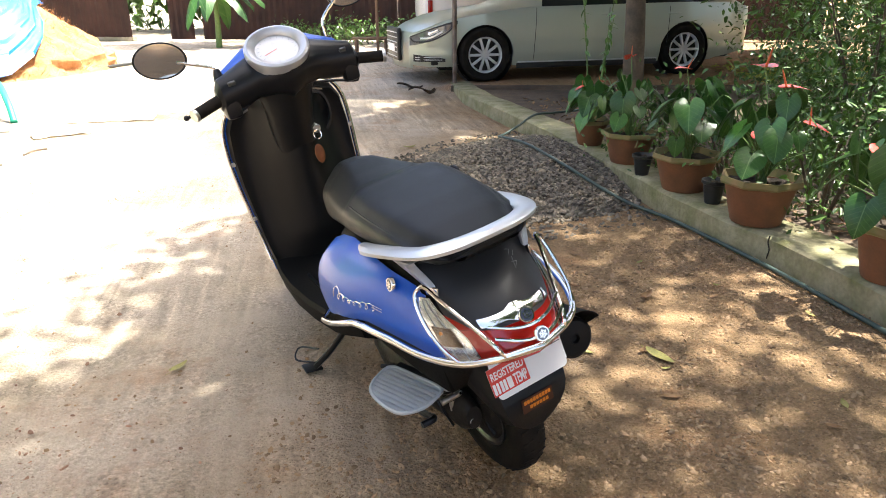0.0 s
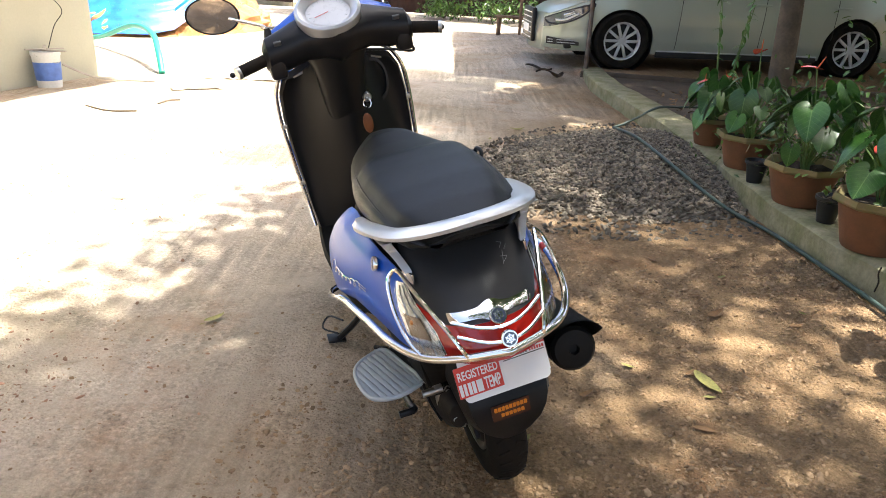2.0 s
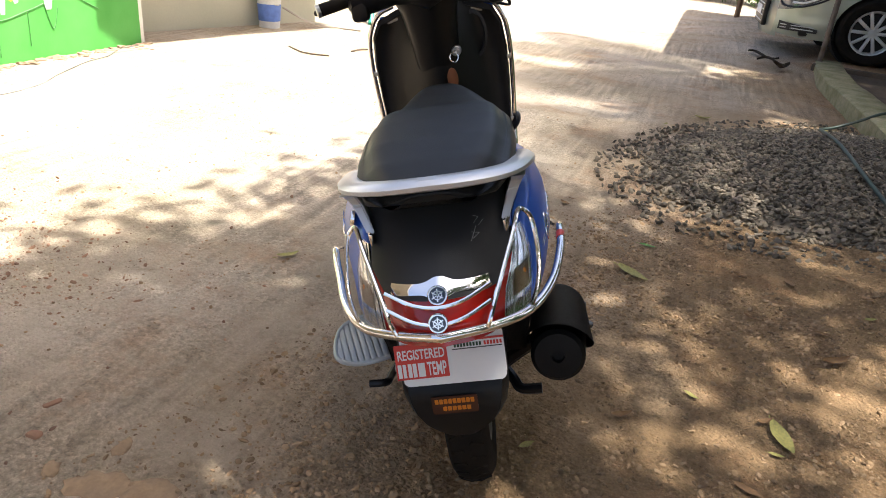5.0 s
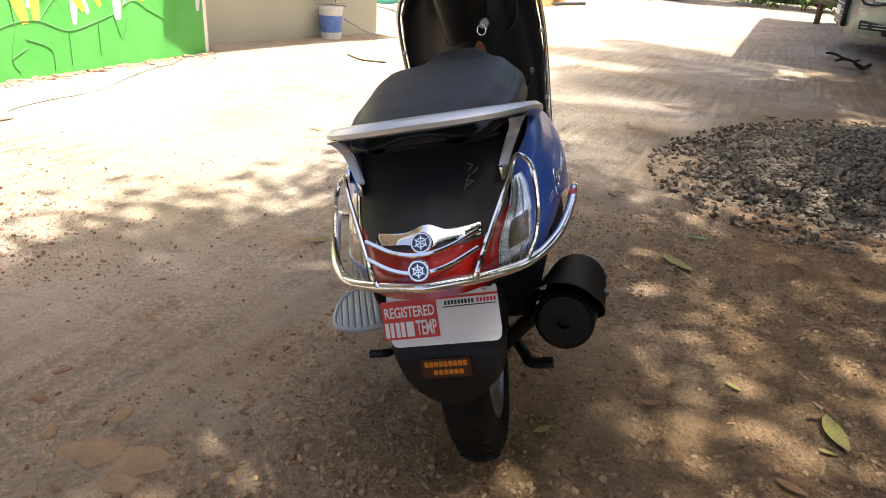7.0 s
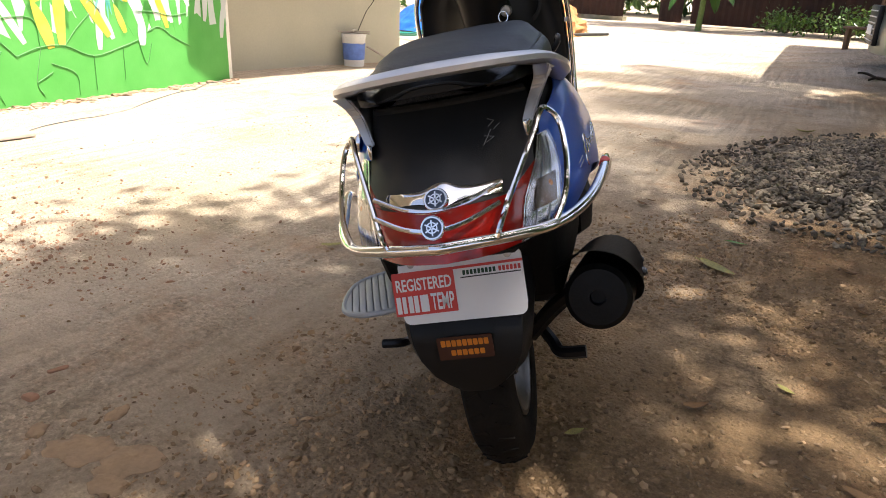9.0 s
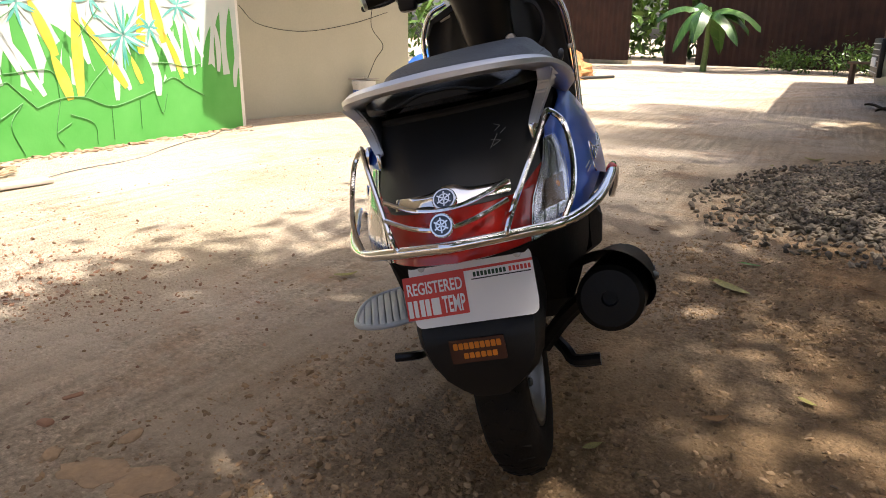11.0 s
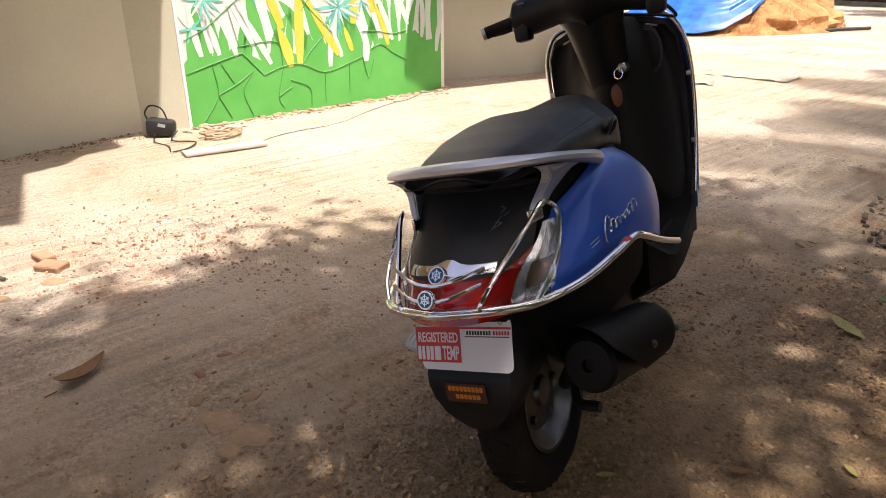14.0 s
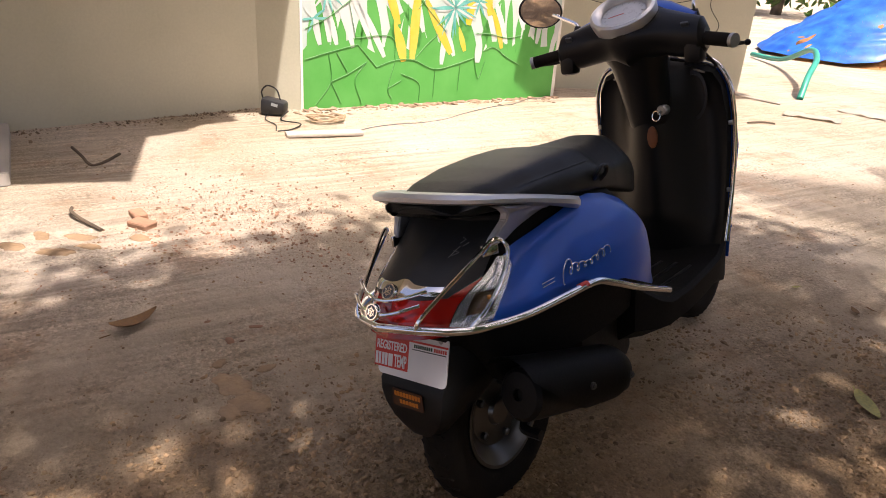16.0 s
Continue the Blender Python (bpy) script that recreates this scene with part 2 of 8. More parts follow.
def words(name, text, size, m, material, parent, width=None, depth=0.0006, label=""):
    """Lettering as a mesh, from the built-in font, fitted to a width."""
    cu = bpy.data.curves.new(name, "FONT")
    cu.body, cu.size, cu.extrude, cu.align_x, cu.align_y = text, size, depth, "CENTER", "CENTER"
    cu.resolution_u, cu.offset = 3, size * 0.018
    tmp = bpy.data.objects.new(name, cu)
    scene.collection.objects.link(tmp)
    dg = bpy.context.evaluated_depsgraph_get()
    me = bpy.data.meshes.new_from_object(tmp.evaluated_get(dg))
    scene.collection.objects.unlink(tmp)
    bpy.data.objects.remove(tmp)
    bpy.data.curves.remove(cu)
    xs = [v.co.x for v in me.vertices]
    k = width / (max(xs) - min(xs)) if width else 1
    me.transform(m @ Matrix.Diagonal((k, 1, 1, 1)))
    me.materials.clear()
    me.materials.append(material)
    me.name = name
    ob = new(name, me)
    ob.parent = parent
    return tagged(ob, label) if label else ob


# ---- ground ----
def ground_height(x, y):
    """Gentle unevenness of the yard."""
    h = 0.012 * noise.noise(Vector((x * 0.9, y * 0.9, 0.3))) + 0.006 * noise.noise(Vector((x * 3.1, y * 3.1, 1.7)))
    h += 0.004 * noise.noise(Vector((x * 9, y * 9, 4.1)))
    d = math.hypot(x - 0.2, y - 1.9)
    h *= min(1.0, 0.25 + d * 0.5)
    return h


def ground_material():
    m = bpy.data.materials.new("sandy_soil")
    m.use_nodes = True
    n, l = m.node_tree.nodes, m.node_tree.links
    b = n["Principled BSDF"]
    b.inputs["Specular IOR Level"].default_value = 0.2
    co = n.new("ShaderNodeTexCoord")

    def noise_node(scale, detail=6, rough=0.6):
        q = n.new("ShaderNodeTexNoise")
        q.inputs["Scale"].default_value, q.inputs["Detail"].default_value, q.inputs["Roughness"].default_value = scale, detail, rough
        l.new(co.outputs["Object"], q.inputs["Vector"])
        return q.outputs["Fac"]

    def ranged(src, lo, hi, a=0.0, z=1.0):
        q = n.new("ShaderNodeMapRange")
        for key, v in zip(("From Min", "From Max", "To Min", "To Max"), (lo, hi, a, z)):
            q.inputs[key].default_value = v
        l.new(src, q.inputs["Value"])
        return q.outputs["Result"]

    def mixed(fac, one, two, mode="MIX"):
        q = n.new("ShaderNodeMixRGB")
        q.blend_type = mode
        for key, v in (("Fac", fac), ("Color1", one), ("Color2", two)):
            if isinstance(v, (tuple, float)):
                q.inputs[key].default_value = v
            else:
                l.new(v, q.inputs[key])
        return q.outputs["Color"]

    sand, pale, red, dark = (0.50, 0.41, 0.29, 1), (0.64, 0.545, 0.44, 1), (0.40, 0.20, 0.09, 1), (0.15, 0.098, 0.048, 1)
    c = mixed(ranged(noise_node(0.7), 0.35, 0.65), sand, pale)
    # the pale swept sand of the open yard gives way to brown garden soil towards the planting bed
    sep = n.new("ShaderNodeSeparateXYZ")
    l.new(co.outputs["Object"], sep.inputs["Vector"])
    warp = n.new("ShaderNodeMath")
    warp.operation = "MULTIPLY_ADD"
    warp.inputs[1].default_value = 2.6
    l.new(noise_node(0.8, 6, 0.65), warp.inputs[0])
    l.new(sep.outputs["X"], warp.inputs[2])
    # the brown starts further left to put the scooter's contact shade into the colour
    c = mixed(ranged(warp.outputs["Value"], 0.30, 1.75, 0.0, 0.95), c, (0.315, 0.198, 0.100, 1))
    c = mixed(ranged(noise_node(1.7, 8, 0.75), 0.52, 0.70, 0, 0.55), c, red)
    c = mixed(ranged(noise_node(11, 10, 0.8), 0.53, 0.70, 0, 0.45), c, dark)
    turn = n.new("ShaderNodeMapping")
    turn.vector_type = "TEXTURE"
    turn.inputs["Rotation"].default_value = (0, 0, radians(104))
    turn.inputs["Scale"].default_value = (1.1, 0.085, 1.0)
    l.new(co.outputs["Object"], turn.inputs["Vector"])
    streak = n.new("ShaderNodeTexNoise")
    streak.inputs["Scale"].default_value, streak.inputs["Detail"].default_value, streak.inputs["Distortion"].default_value = 1.6, 8, 0.6
    l.new(turn.outputs["Vector"], streak.inputs["Vector"])
    c = mixed(ranged(noise_node(0.9, 3), 0.40, 0.62, 0.1, 0.85), c, mixed(1.0, c, ranged(streak.outputs["Fac"], 0.33, 0.67, 0.66, 1.28), "MULTIPLY"))
    vor = n.new("ShaderNodeTexVoronoi")
    vor.inputs["Scale"].default_value = 85
    l.new(co.outputs["Object"], vor.inputs["Vector"])
    grit = mixed(ranged(noise_node(3.2), 0.45, 0.62, 0.0, 0.55), c, mixed(1.0, c, ranged(vor.outputs["Color"], 0.0, 1.0, 0.4, 1.5), "MULTIPLY"))
    c = mixed(0.34, grit, ranged(noise_node(240, 4), 0.2, 0.8, 0.45, 1.5), "MULTIPLY")
    c = mixed(ranged(noise_node(2.3, 5), 0.44, 0.62, 0.12, 0.85), c, ranged(noise_node(65, 8, 0.8), 0.34, 0.66, 0.45, 1.48), "MULTIPLY")
    l.new(c, b.inputs["Base Color"])
    b.inputs["Roughness"].default_value = 0.95
    height = n.new("ShaderNodeMath")
    height.operation = "ADD"
    l.new(ranged(vor.outputs["Distance"], 0, 0.6, 0.7, 0.0), height.inputs[0])
    l.new(ranged(noise_node(26, 10, 0.72), 0.3, 0.7, 0.0, 1.0), height.inputs[1])
    bp = n.new("ShaderNodeBump")
    bp.inputs["Strength"].default_value, bp.inputs["Distance"].default_value = 0.9, 0.019
    l.new(height.outputs["Value"], bp.inputs["Height"])
    l.new(bp.outputs["Normal"], b.inputs["Normal"])
    return m


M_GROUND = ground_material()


def build_ground():
    def steps(lo, a, b, hi, fine):
        mid = list(np.arange(a, b + 1e-6, fine))
        left = [a - (a - lo) * (k / 12) ** 3 for k in range(12, 0, -1)]
        right = [b + (hi - b) * (k / 12) ** 3 for k in range(1, 13)]
        return left + mid + right
    xs, ys = steps(-220, -4.5, 2.6, 220, 0.05), steps(-200, -1.0, 8.0, 260, 0.05)
    verts = [(x, y, ground_height(x, y) if -5 < x < 4 and -2 < y < 12 else 0.0) for y in ys for x in xs]
    w = len(xs)
    faces = [(j * w + i, j * w + i + 1, (j + 1) * w + i + 1, (j + 1) * w + i) for j in range(len(ys) - 1) for i in range(w - 1)]
    me = bpy.data.meshes.new("ground")
    me.from_pydata(verts, [], faces)
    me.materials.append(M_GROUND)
    for p in me.polygons:
        p.use_smooth = True
    return tagged(new("ground", me), "pale sandy soil yard with reddish grit and leaf litter", "ground", kind="structure")


build_ground()


# ---- house walls along the yard ----
def wall_between(name, a, b, height, thick, material, label, top=None):
    """A wall whose visible face runs from a to b, its thickness behind it (away from the yard)."""
    a, b = Vector((*a, 0)), Vector((*b, 0))
    way = (b - a).normalized()
    back = Vector((-way.y, way.x, 0))
    ring = [a, b, b + back * thick, a + back * thick]
    bm = bmesh.new()
    loft(bm, [[q + Vector((0, 0, -0.15)) for q in ring], [q + Vector((0, 0, height)) for q in ring]])
    return tagged(part(name, bm, material, smooth=False), label, "wall", kind="structure")


MURAL_A, MURAL_B = Vector((-4.15, 1.74, 0)), Vector((-4.75, 4.23, 0))
LEFT_A, LEFT_B = (-2.8, -1.6), (-4.22, 1.42)
wall_between("wall_south", LEFT_A, LEFT_B, 3.0, 0.22, M_CREAM, "cream plastered house wall in shade")
wall_between("wall_pier", LEFT_B, (MURAL_A.x - 0.003, MURAL_A.y - 0.003), 3.0, 0.5, M_CREAM, "cream plastered return beside the painted wall")
wall_between("wall_north", (-5.2, 4.2), (-5.1, 6.66), 3.0, 0.24, M_CREAM, "cream plastered wall set back behind a bucket")
MUR = Matrix.Translation(MURAL_A) @ Matrix.Rotation(math.atan2((MURAL_B - MURAL_A).y, (MURAL_B - MURAL_A).x), 4, "Z") @ Matrix.Rotation(radians(90), 4, "X")
MURAL_W = (MURAL_B - MURAL_A).length


def kerb_line():
    return [(1.95, 1.2), (1.87, 1.9), (1.715, 2.72), (1.555, 3.28), (1.43, 3.56), (1.295, 3.95), (1.185, 4.36), (0.98, 5.2), (0.74, 6.11), (0.60, 6.55), (0.30, 7.45), (0.027, 8.33), (-0.20, 9.4)]


kerb_x = lerp([y for x, y in kerb_line()], [x for x, y in kerb_line()])




# ---- the scooter ----
# Its own axes: x ahead, y to its left, z up, from the rear tyre's foot.
SCOOTER = Matrix.Translation((0.247, 1.755, 0.004)) @ Matrix.Rotation(radians(122.36), 4, "Z") @ Matrix.Rotation(radians(-0.55), 4, "Y") @ Matrix.Rotation(radians(-13.07), 4, "X")
scooter = thing("scooter", "satin blue and black scooter with chrome guards, on its side stand", "scooter", SCOOTER)
YF = 0.035   # the steering head sits slightly to the left


def sway(x):
    t = min(max((x - 0.35) / 0.6, 0), 1)
    return YF * t * t * (3 - 2 * t)


def flank(x, side):
    """The left flank stands out further than the right one, as the scooter leans on its stand."""
    t = min(max((x + 0.08) / 0.36, 0), 1)
    return 0.034 * t * t * (3 - 2 * t) if side > 0 else 0.0


Z_KEYS = [0.36, 0.44, 0.50, 0.54, 0.58, 0.62, 0.66, 0.70]
TAIL_X = lerp(Z_KEYS, [-0.30, -0.30, -0.295, -0.280, -0.250, -0.195, -0.130, -0.075])
CORNER_X = lerp(Z_KEYS, [-0.23, -0.23, -0.225, -0.205, -0.180, -0.125, -0.085, -0.045])
CORNER_Y = lerp(Z_KEYS, [0.112, 0.114, 0.115, 0.118, 0.120, 0.125, 0.125, 0.125])
HIP_X = lerp(Z_KEYS, [-0.13, -0.125, -0.12, -0.11, -0.09, -0.06, -0.03, 0.0])
HIP_Y = lerp(Z_KEYS, [0.170, 0.174, 0.175, 0.175, 0.168, 0.160, 0.155, 0.150])
MID_Y = lerp(Z_KEYS, [0.200, 0.208, 0.212, 0.213, 0.208, 0.198, 0.185, 0.172])
FRONT_Y = lerp(Z_KEYS, [0.215, 0.224, 0.228, 0.226, 0.220, 0.205, 0.185, 0.165])
END_Y = lerp(Z_KEYS, [0.180, 0.192, 0.20, 0.20, 0.195, 0.18, 0.16, 0.14])


@functools.lru_cache(maxsize=4000)
def waterline(z):
    """Half of the tail's outline at a height: from the tail's middle round to the front of the side."""
    pts = [(TAIL_X(z), 0), (TAIL_X(z) * 0.75 + CORNER_X(z) * 0.25, CORNER_Y(z) * 0.55), (CORNER_X(z), CORNER_Y(z)), (HIP_X(z), HIP_Y(z)),
           (0.08, MID_Y(z)), (0.30, FRONT_Y(z)), (0.50, END_Y(z))]
    return np.array(spline(pts, 14))


def at_y(z, y):
    line = waterline(round(z, 4))
    return float(np.interp(y, line[:, 1], np.arange(len(line))))


def at_x(z, x):
    line = waterline(round(z, 4))
    return float(np.interp(x, line[:, 0], np.arange(len(line))))


def skin(z, s, side, out=0.0):
    line = waterline(round(z, 4))
    k = np.arange(len(line))
    x, y = np.interp(s, k, line[:, 0]), np.interp(s, k, line[:, 1])
    x2, y2 = np.interp(s + 0.4, k, line[:, 0]), np.interp(s + 0.4, k, line[:, 1])
    x1, y1 = np.interp(s - 0.4, k, line[:, 0]), np.interp(s - 0.4, k, line[:, 1])
    nx, ny = (y1 - y2), (x2 - x1)
    d = math.hypot(nx, ny) or 1
    nx, ny = nx / d, ny / d
    return (x + nx * out, side * (y + ny * out), z + out * 0.3)


def patch(z0, z1, start, stop, side, nz=16, ns=20, out=0.0, thick=0.006, both=False):
    """A panel of the tail between two limits, given as functions of height, with thickness."""
    bm = bmesh.new()
    rows = []
    for i in range(nz + 1):
        z = z0 + (z1 - z0) * i / nz
        a, b = start(z) if start else 0, stop(z)
        if both:
            row = [skin(z, abs(b * t), 1 if t > 0 else -1, out) for t in np.linspace(-1, 1, ns + 1)]
        else:
            row = [skin(z, a + (b - a) * t, side, out) for t in np.linspace(0, 1, ns + 1)]
        rows.append([bm.verts.new(q) for q in row])
    for a, b in itertools.pairwise(rows):
        for i in range(ns):
            bm.faces.new((a[i], a[i + 1], b[i + 1], b[i]))
    bmesh.ops.remove_doubles(bm, verts=bm.verts[:], dist=0.00005)
    bmesh.ops.recalc_face_normals(bm, faces=bm.faces[:])
    bm.faces.ensure_lookup_table()
    f = max(bm.faces, key=lambda q: q.calc_area())
    c = f.calc_center_median()
    if f.normal.dot(Vector((c.x - 0.3, c.y, 0.05))) < 0:
        bmesh.ops.reverse_faces(bm, faces=bm.faces[:])
    bmesh.ops.solidify(bm, geom=bm.faces[:], thickness=thick)
    return bm


cover_edge = lerp([0.575, 0.588, 0.602, 0.70], [0.094, 0.110, 0.129, 0.128])
red_out = lerp([0.495, 0.52, 0.56, 0.60, 0.615, 0.635], [0.101, 0.105, 0.112, 0.1302, 0.1335, 0.136])
lamp_out = lerp([0.505, 0.54, 0.58, 0.61, 0.632], [0.154, 0.161, 0.162, 0.157, 0.149])

# tail cover, red lens, clear lenses, blue panels
cover = part("tail_cover", patch(0.577, 0.70, None, lambda z: at_y(z, cover_edge(z)), 1, 24, 30, 0.004, 0.012, True), M_BLACKP, scooter, "matt black plastic tail cover with a chalked mark")
lip_line = [skin(0.697, at_y(0.697, abs(y)), 1 if y >= 0 else -1, 0.004) for y in np.linspace(-0.122, 0.122, 31)]
part("cover_lip", tube(bmesh.new(), [(q[0] + 0.004, q[1], q[2] + 0.004) for q in lip_line], 0.0065, 8), M_BLACKP, cover)
part("tail_lamp", patch(0.508, 0.5765, None, lambda z: at_y(z, red_out(z)), 1, 16, 30, 0.003, 0.01, True), M_REDLENS, scooter, "glossy red tail lamp lens")
for side in (1, -1):
    part("tail_lamp_wing", patch(0.5772, 0.602, lambda z: at_y(z, cover_edge(z) + 0.001), lambda z: at_y(z, max(red_out(z), cover_edge(z) + 0.0012)), side, 8, 6, 0.003, 0.01), M_REDLENS, scooter, "red lens wing beside the tail cover")
    ind = part("turn_indicator", patch(0.507, 0.632, lambda z: at_y(z, red_out(z) + 0.001), lambda z: at_y(z, lamp_out(z)), side, 18, 10, 0.0030, 0.004), M_REFLECT, scooter, "silvery reflector of the rear turn indicator")
    clear = part("lens", patch(0.506, 0.633, lambda z: at_y(z, red_out(z) + 0.001), lambda z: at_y(z, lamp_out(z)), side, 18, 10, 0.0075, 0.002), M_CLEAR, ind, "clear ribbed plastic lens")
    clear.visible_shadow = False
    for f in (0.35, 0.7):
        rib = []
        for z in np.linspace(0.512, 0.626, 10):
            a, b = at_y(z, red_out(z) + 0.002), at_y(z, lamp_out(z))
            rib.append(skin(z, a + (b - a) * f, side, 0.0038))
        part("lens_rib", tube(bmesh.new(), rib, 0.0009, 5), M_GREYP, ind)
    bulb = bmesh.new()
    bmesh.ops.create_uvsphere(bulb, u_segments=12, v_segments=8, radius=0.009, matrix=Matrix.Translation(skin(0.565, at_y(0.565, 0.148), side, -0.002)))
    part("bulb", bulb, M_AMBER, ind, "amber bulb")
    part("bulb_shroud", patch(0.540, 0.578, lambda z: at_y(z, 0.5 * red_out(z) + 0.5 * lamp_out(z) - 0.010), lambda z: at_y(z, lamp_out(z) - 0.006), side, 8, 8, 0.0050, 0.0015), M_SHROUD, ind, "brown bulb shroud behind the lens")
    # painted side panel
    low = lerp([-0.3, -0.2, 0.0, 0.10, 0.25, 0.46], [0.50, 0.503, 0.516, 0.524, 0.49, 0.405])
    top = lerp([-0.10, -0.05, 0.05, 0.16, 0.22, 0.29, 0.35, 0.39, 0.408, 0.418, 0.435, 0.465], [0.615, 0.645, 0.674, 0.693, 0.694, 0.681, 0.656, 0.622, 0.580, 0.510, 0.452, 0.415])
    bm = bmesh.new()
    rows = []
    for i in range(66):
        x = -0.185 + (0.465 + 0.185) * i / 65
        lo_, hi_ = low(x), top(x)
        if x < -0.06:
            lamp_top = min(0.632, 0.507 + (x + 0.185) / 0.125 * 0.14)
            hi_ = max(lo_ + 0.002, lamp_top)
        row = []
        for j in range(19):
            z = lo_ + (hi_ - lo_) * j / 18
            s = at_x(z, x)
            q = skin(z, s, side, 0.002)
            roll = max(0, (j - 15) / 3)
            row.append(bm.verts.new((q[0], (q[1] + side * -0.014 * roll * roll) + sway(q[0]) * 0.5 + flank(q[0], side) * (1 - 0.75 * (j / 18) ** 4), q[2])))
        rows.append(row)
    for a, b in itertools.pairwise(rows):
        for j in range(18):
            bm.faces.new((a[j], a[j + 1], b[j + 1], b[j]))
    bmesh.ops.recalc_face_normals(bm, faces=bm.faces[:])
    bmesh.ops.solidify(bm, geom=bm.faces[:], thickness=0.004)
    part("side_panel", bm, M_BLUE, scooter, "satin blue painted side panel")

# dark core under the seat and behind the panels
core = bmesh.new()
rings = []
for z, w, f, r in [(0.36, 0.8, 0.44, -0.10), (0.44, 0.82, 0.45, -0.16), (0.50, 0.9, 0.44, -0.24), (0.58, 0.9, 0.40, -0.20), (0.66, 0.88, 0.36, -0.08), (0.715, 0.86, 0.30, -0.03)]:
    line = waterline(z)
    half = [(max(min(x, f), r), y * w) for x, y in line[::4]]
    rings.append([(x, y, z) for x, y in half] + [(x, -y, z) for x, y in half[:0:-1]])
loft(core, rings)
part("inner_frame", core, M_DEEP, scooter, "black inner bodywork under the seat")

# seat
SEAT_X = [-0.165, -0.14, -0.06, 0.04, 0.16, 0.245, 0.275, 0.305, 0.40, 0.50, 0.585, 0.64, 0.672]
seat_top = lerp(SEAT_X, [0.738, 0.756, 0.773, 0.786, 0.794, 0.796, 0.793, 0.785, 0.783, 0.788, 0.774, 0.735, 0.690])
seat_half = lerp(SEAT_X, [0.088, 0.120, 0.148, 0.161, 0.168, 0.166, 0.163, 0.159, 0.146, 0.126, 0.104, 0.086, 0.064])
seat_low = lerp(SEAT_X, [0.728, 0.722, 0.720, 0.716, 0.704, 0.694, 0.690, 0.685, 0.664, 0.638, 0.618, 0.608, 0.606])
seat_flat = lerp(SEAT_X, [0.5, 0.58, 0.68, 0.72, 0.72, 0.70, 0.68, 0.62, 0.52, 0.40, 0.34, 0.35, 0.4])
seat = bmesh.new()
rings = []
for x in np.linspace(-0.165, 0.672, 64):
    h, t, b, f = seat_half(x), seat_top(x), seat_low(x), seat_flat(x)
    ring = [(0, t + 0.002), (f * h * 0.5, t + 0.001), (f * h, t - 0.004), ((f + 0.55 * (1 - f)) * h, t - 0.016 - 0.12 * (t - b)), (0.97 * h, t - 0.42 * (t - b) - 0.005), (h, b + 0.28 * (t - b)), (0.985 * h, b + 0.06 * (t - b)), (0.9 * h, b)]
    half = spline(ring, 3)
    rings.append([(x, y + sway(x), z) for y, z in half] + [(x, -y + sway(x), z) for y, z in half[::-1][:-1]])
loft(seat, rings)
seat_ob = part("seat", seat, M_SEAT, scooter, "black vinyl scooter seat")
welt = []
for x in np.linspace(0.26, -0.150, 16):
    h, t, b, f = seat_half(x), seat_top(x), seat_low(x), seat_flat(x)
    welt.append((x, (f + 0.62 * (1 - f)) * h + 0.001, t - 0.020 - 0.13 * (t - b)))
welt = [(x, y + sway(x), z) for x, y, z in welt] + [(-0.163, 0.03, 0.741), (-0.164, 0, 0.742), (-0.163, -0.03, 0.741)] + [(x, -y + sway(x), z) for x, y, z in welt[::-1]]
part("welt", bar(welt, 0.0026, 2, 6), M_SEAT, seat_ob, "stitched welt round the seat's back")
part("seat_strap", bar([(0.255, -0.155, 0.712), (0.25, -0.176, 0.735), (0.262, -0.180, 0.748), (0.288, -0.178, 0.746), (0.296, -0.172, 0.728), (0.29, -0.155, 0.708)], 0.0055, 6, 8), M_SATIN, scooter, "black loop handle beside the seat")

# silver grab rail: a flat blade bent round the seat's back, with two legs
rail = bmesh.new()
path = spline([(0.150, 0.176, 0.690), (0.07, 0.178, 0.712), (-0.03, 0.165, 0.736), (-0.11, 0.142, 0.752), (-0.148, 0.105, 0.759), (-0.165, 0.055, 0.762), (-0.17, 0, 0.763)], 5)
path = [tuple(q) for q in path] + [(q[0], -q[1], q[2]) for q in path[::-1][1:]]
rings = []
for i, q in enumerate(path):
    a, b = Vector(path[max(i - 1, 0)]), Vector(path[min(i + 1, len(path) - 1)])
    way = (b - a).normalized()
    side_v = Vector((0, 0, 1)).cross(way).normalized()
    up = way.cross(side_v)
    k = abs(i / (len(path) - 1) * 2 - 1)
    wide, thick_ = 0.019 + 0.006 * math.sin(math.pi * k), 0.012 - 0.003 * k + 0.006 * (k > 0.6) * (k - 0.6) / 0.4
    if k > 0.93:
        wide *= 1 - (k - 0.93) * 5
    rings.append([Vector(q) + side_v * wide * c + up * thick_ * s for c, s in ((1, -0.4), (1, 0.3), (0.55, 0.9), (-0.55, 0.9), (-1, 0.3), (-1, -0.4), (-0.5, -0.9), (0.5, -0.9))])
loft(rail, rings)
grab = part("grab_rail", rail, M_SILVER, scooter, "satin silver painted grab rail")
under_rail = lerp([-0.15, -0.11, -0.03, 0.07, 0.13], [0.752, 0.744, 0.728, 0.702, 0.688])
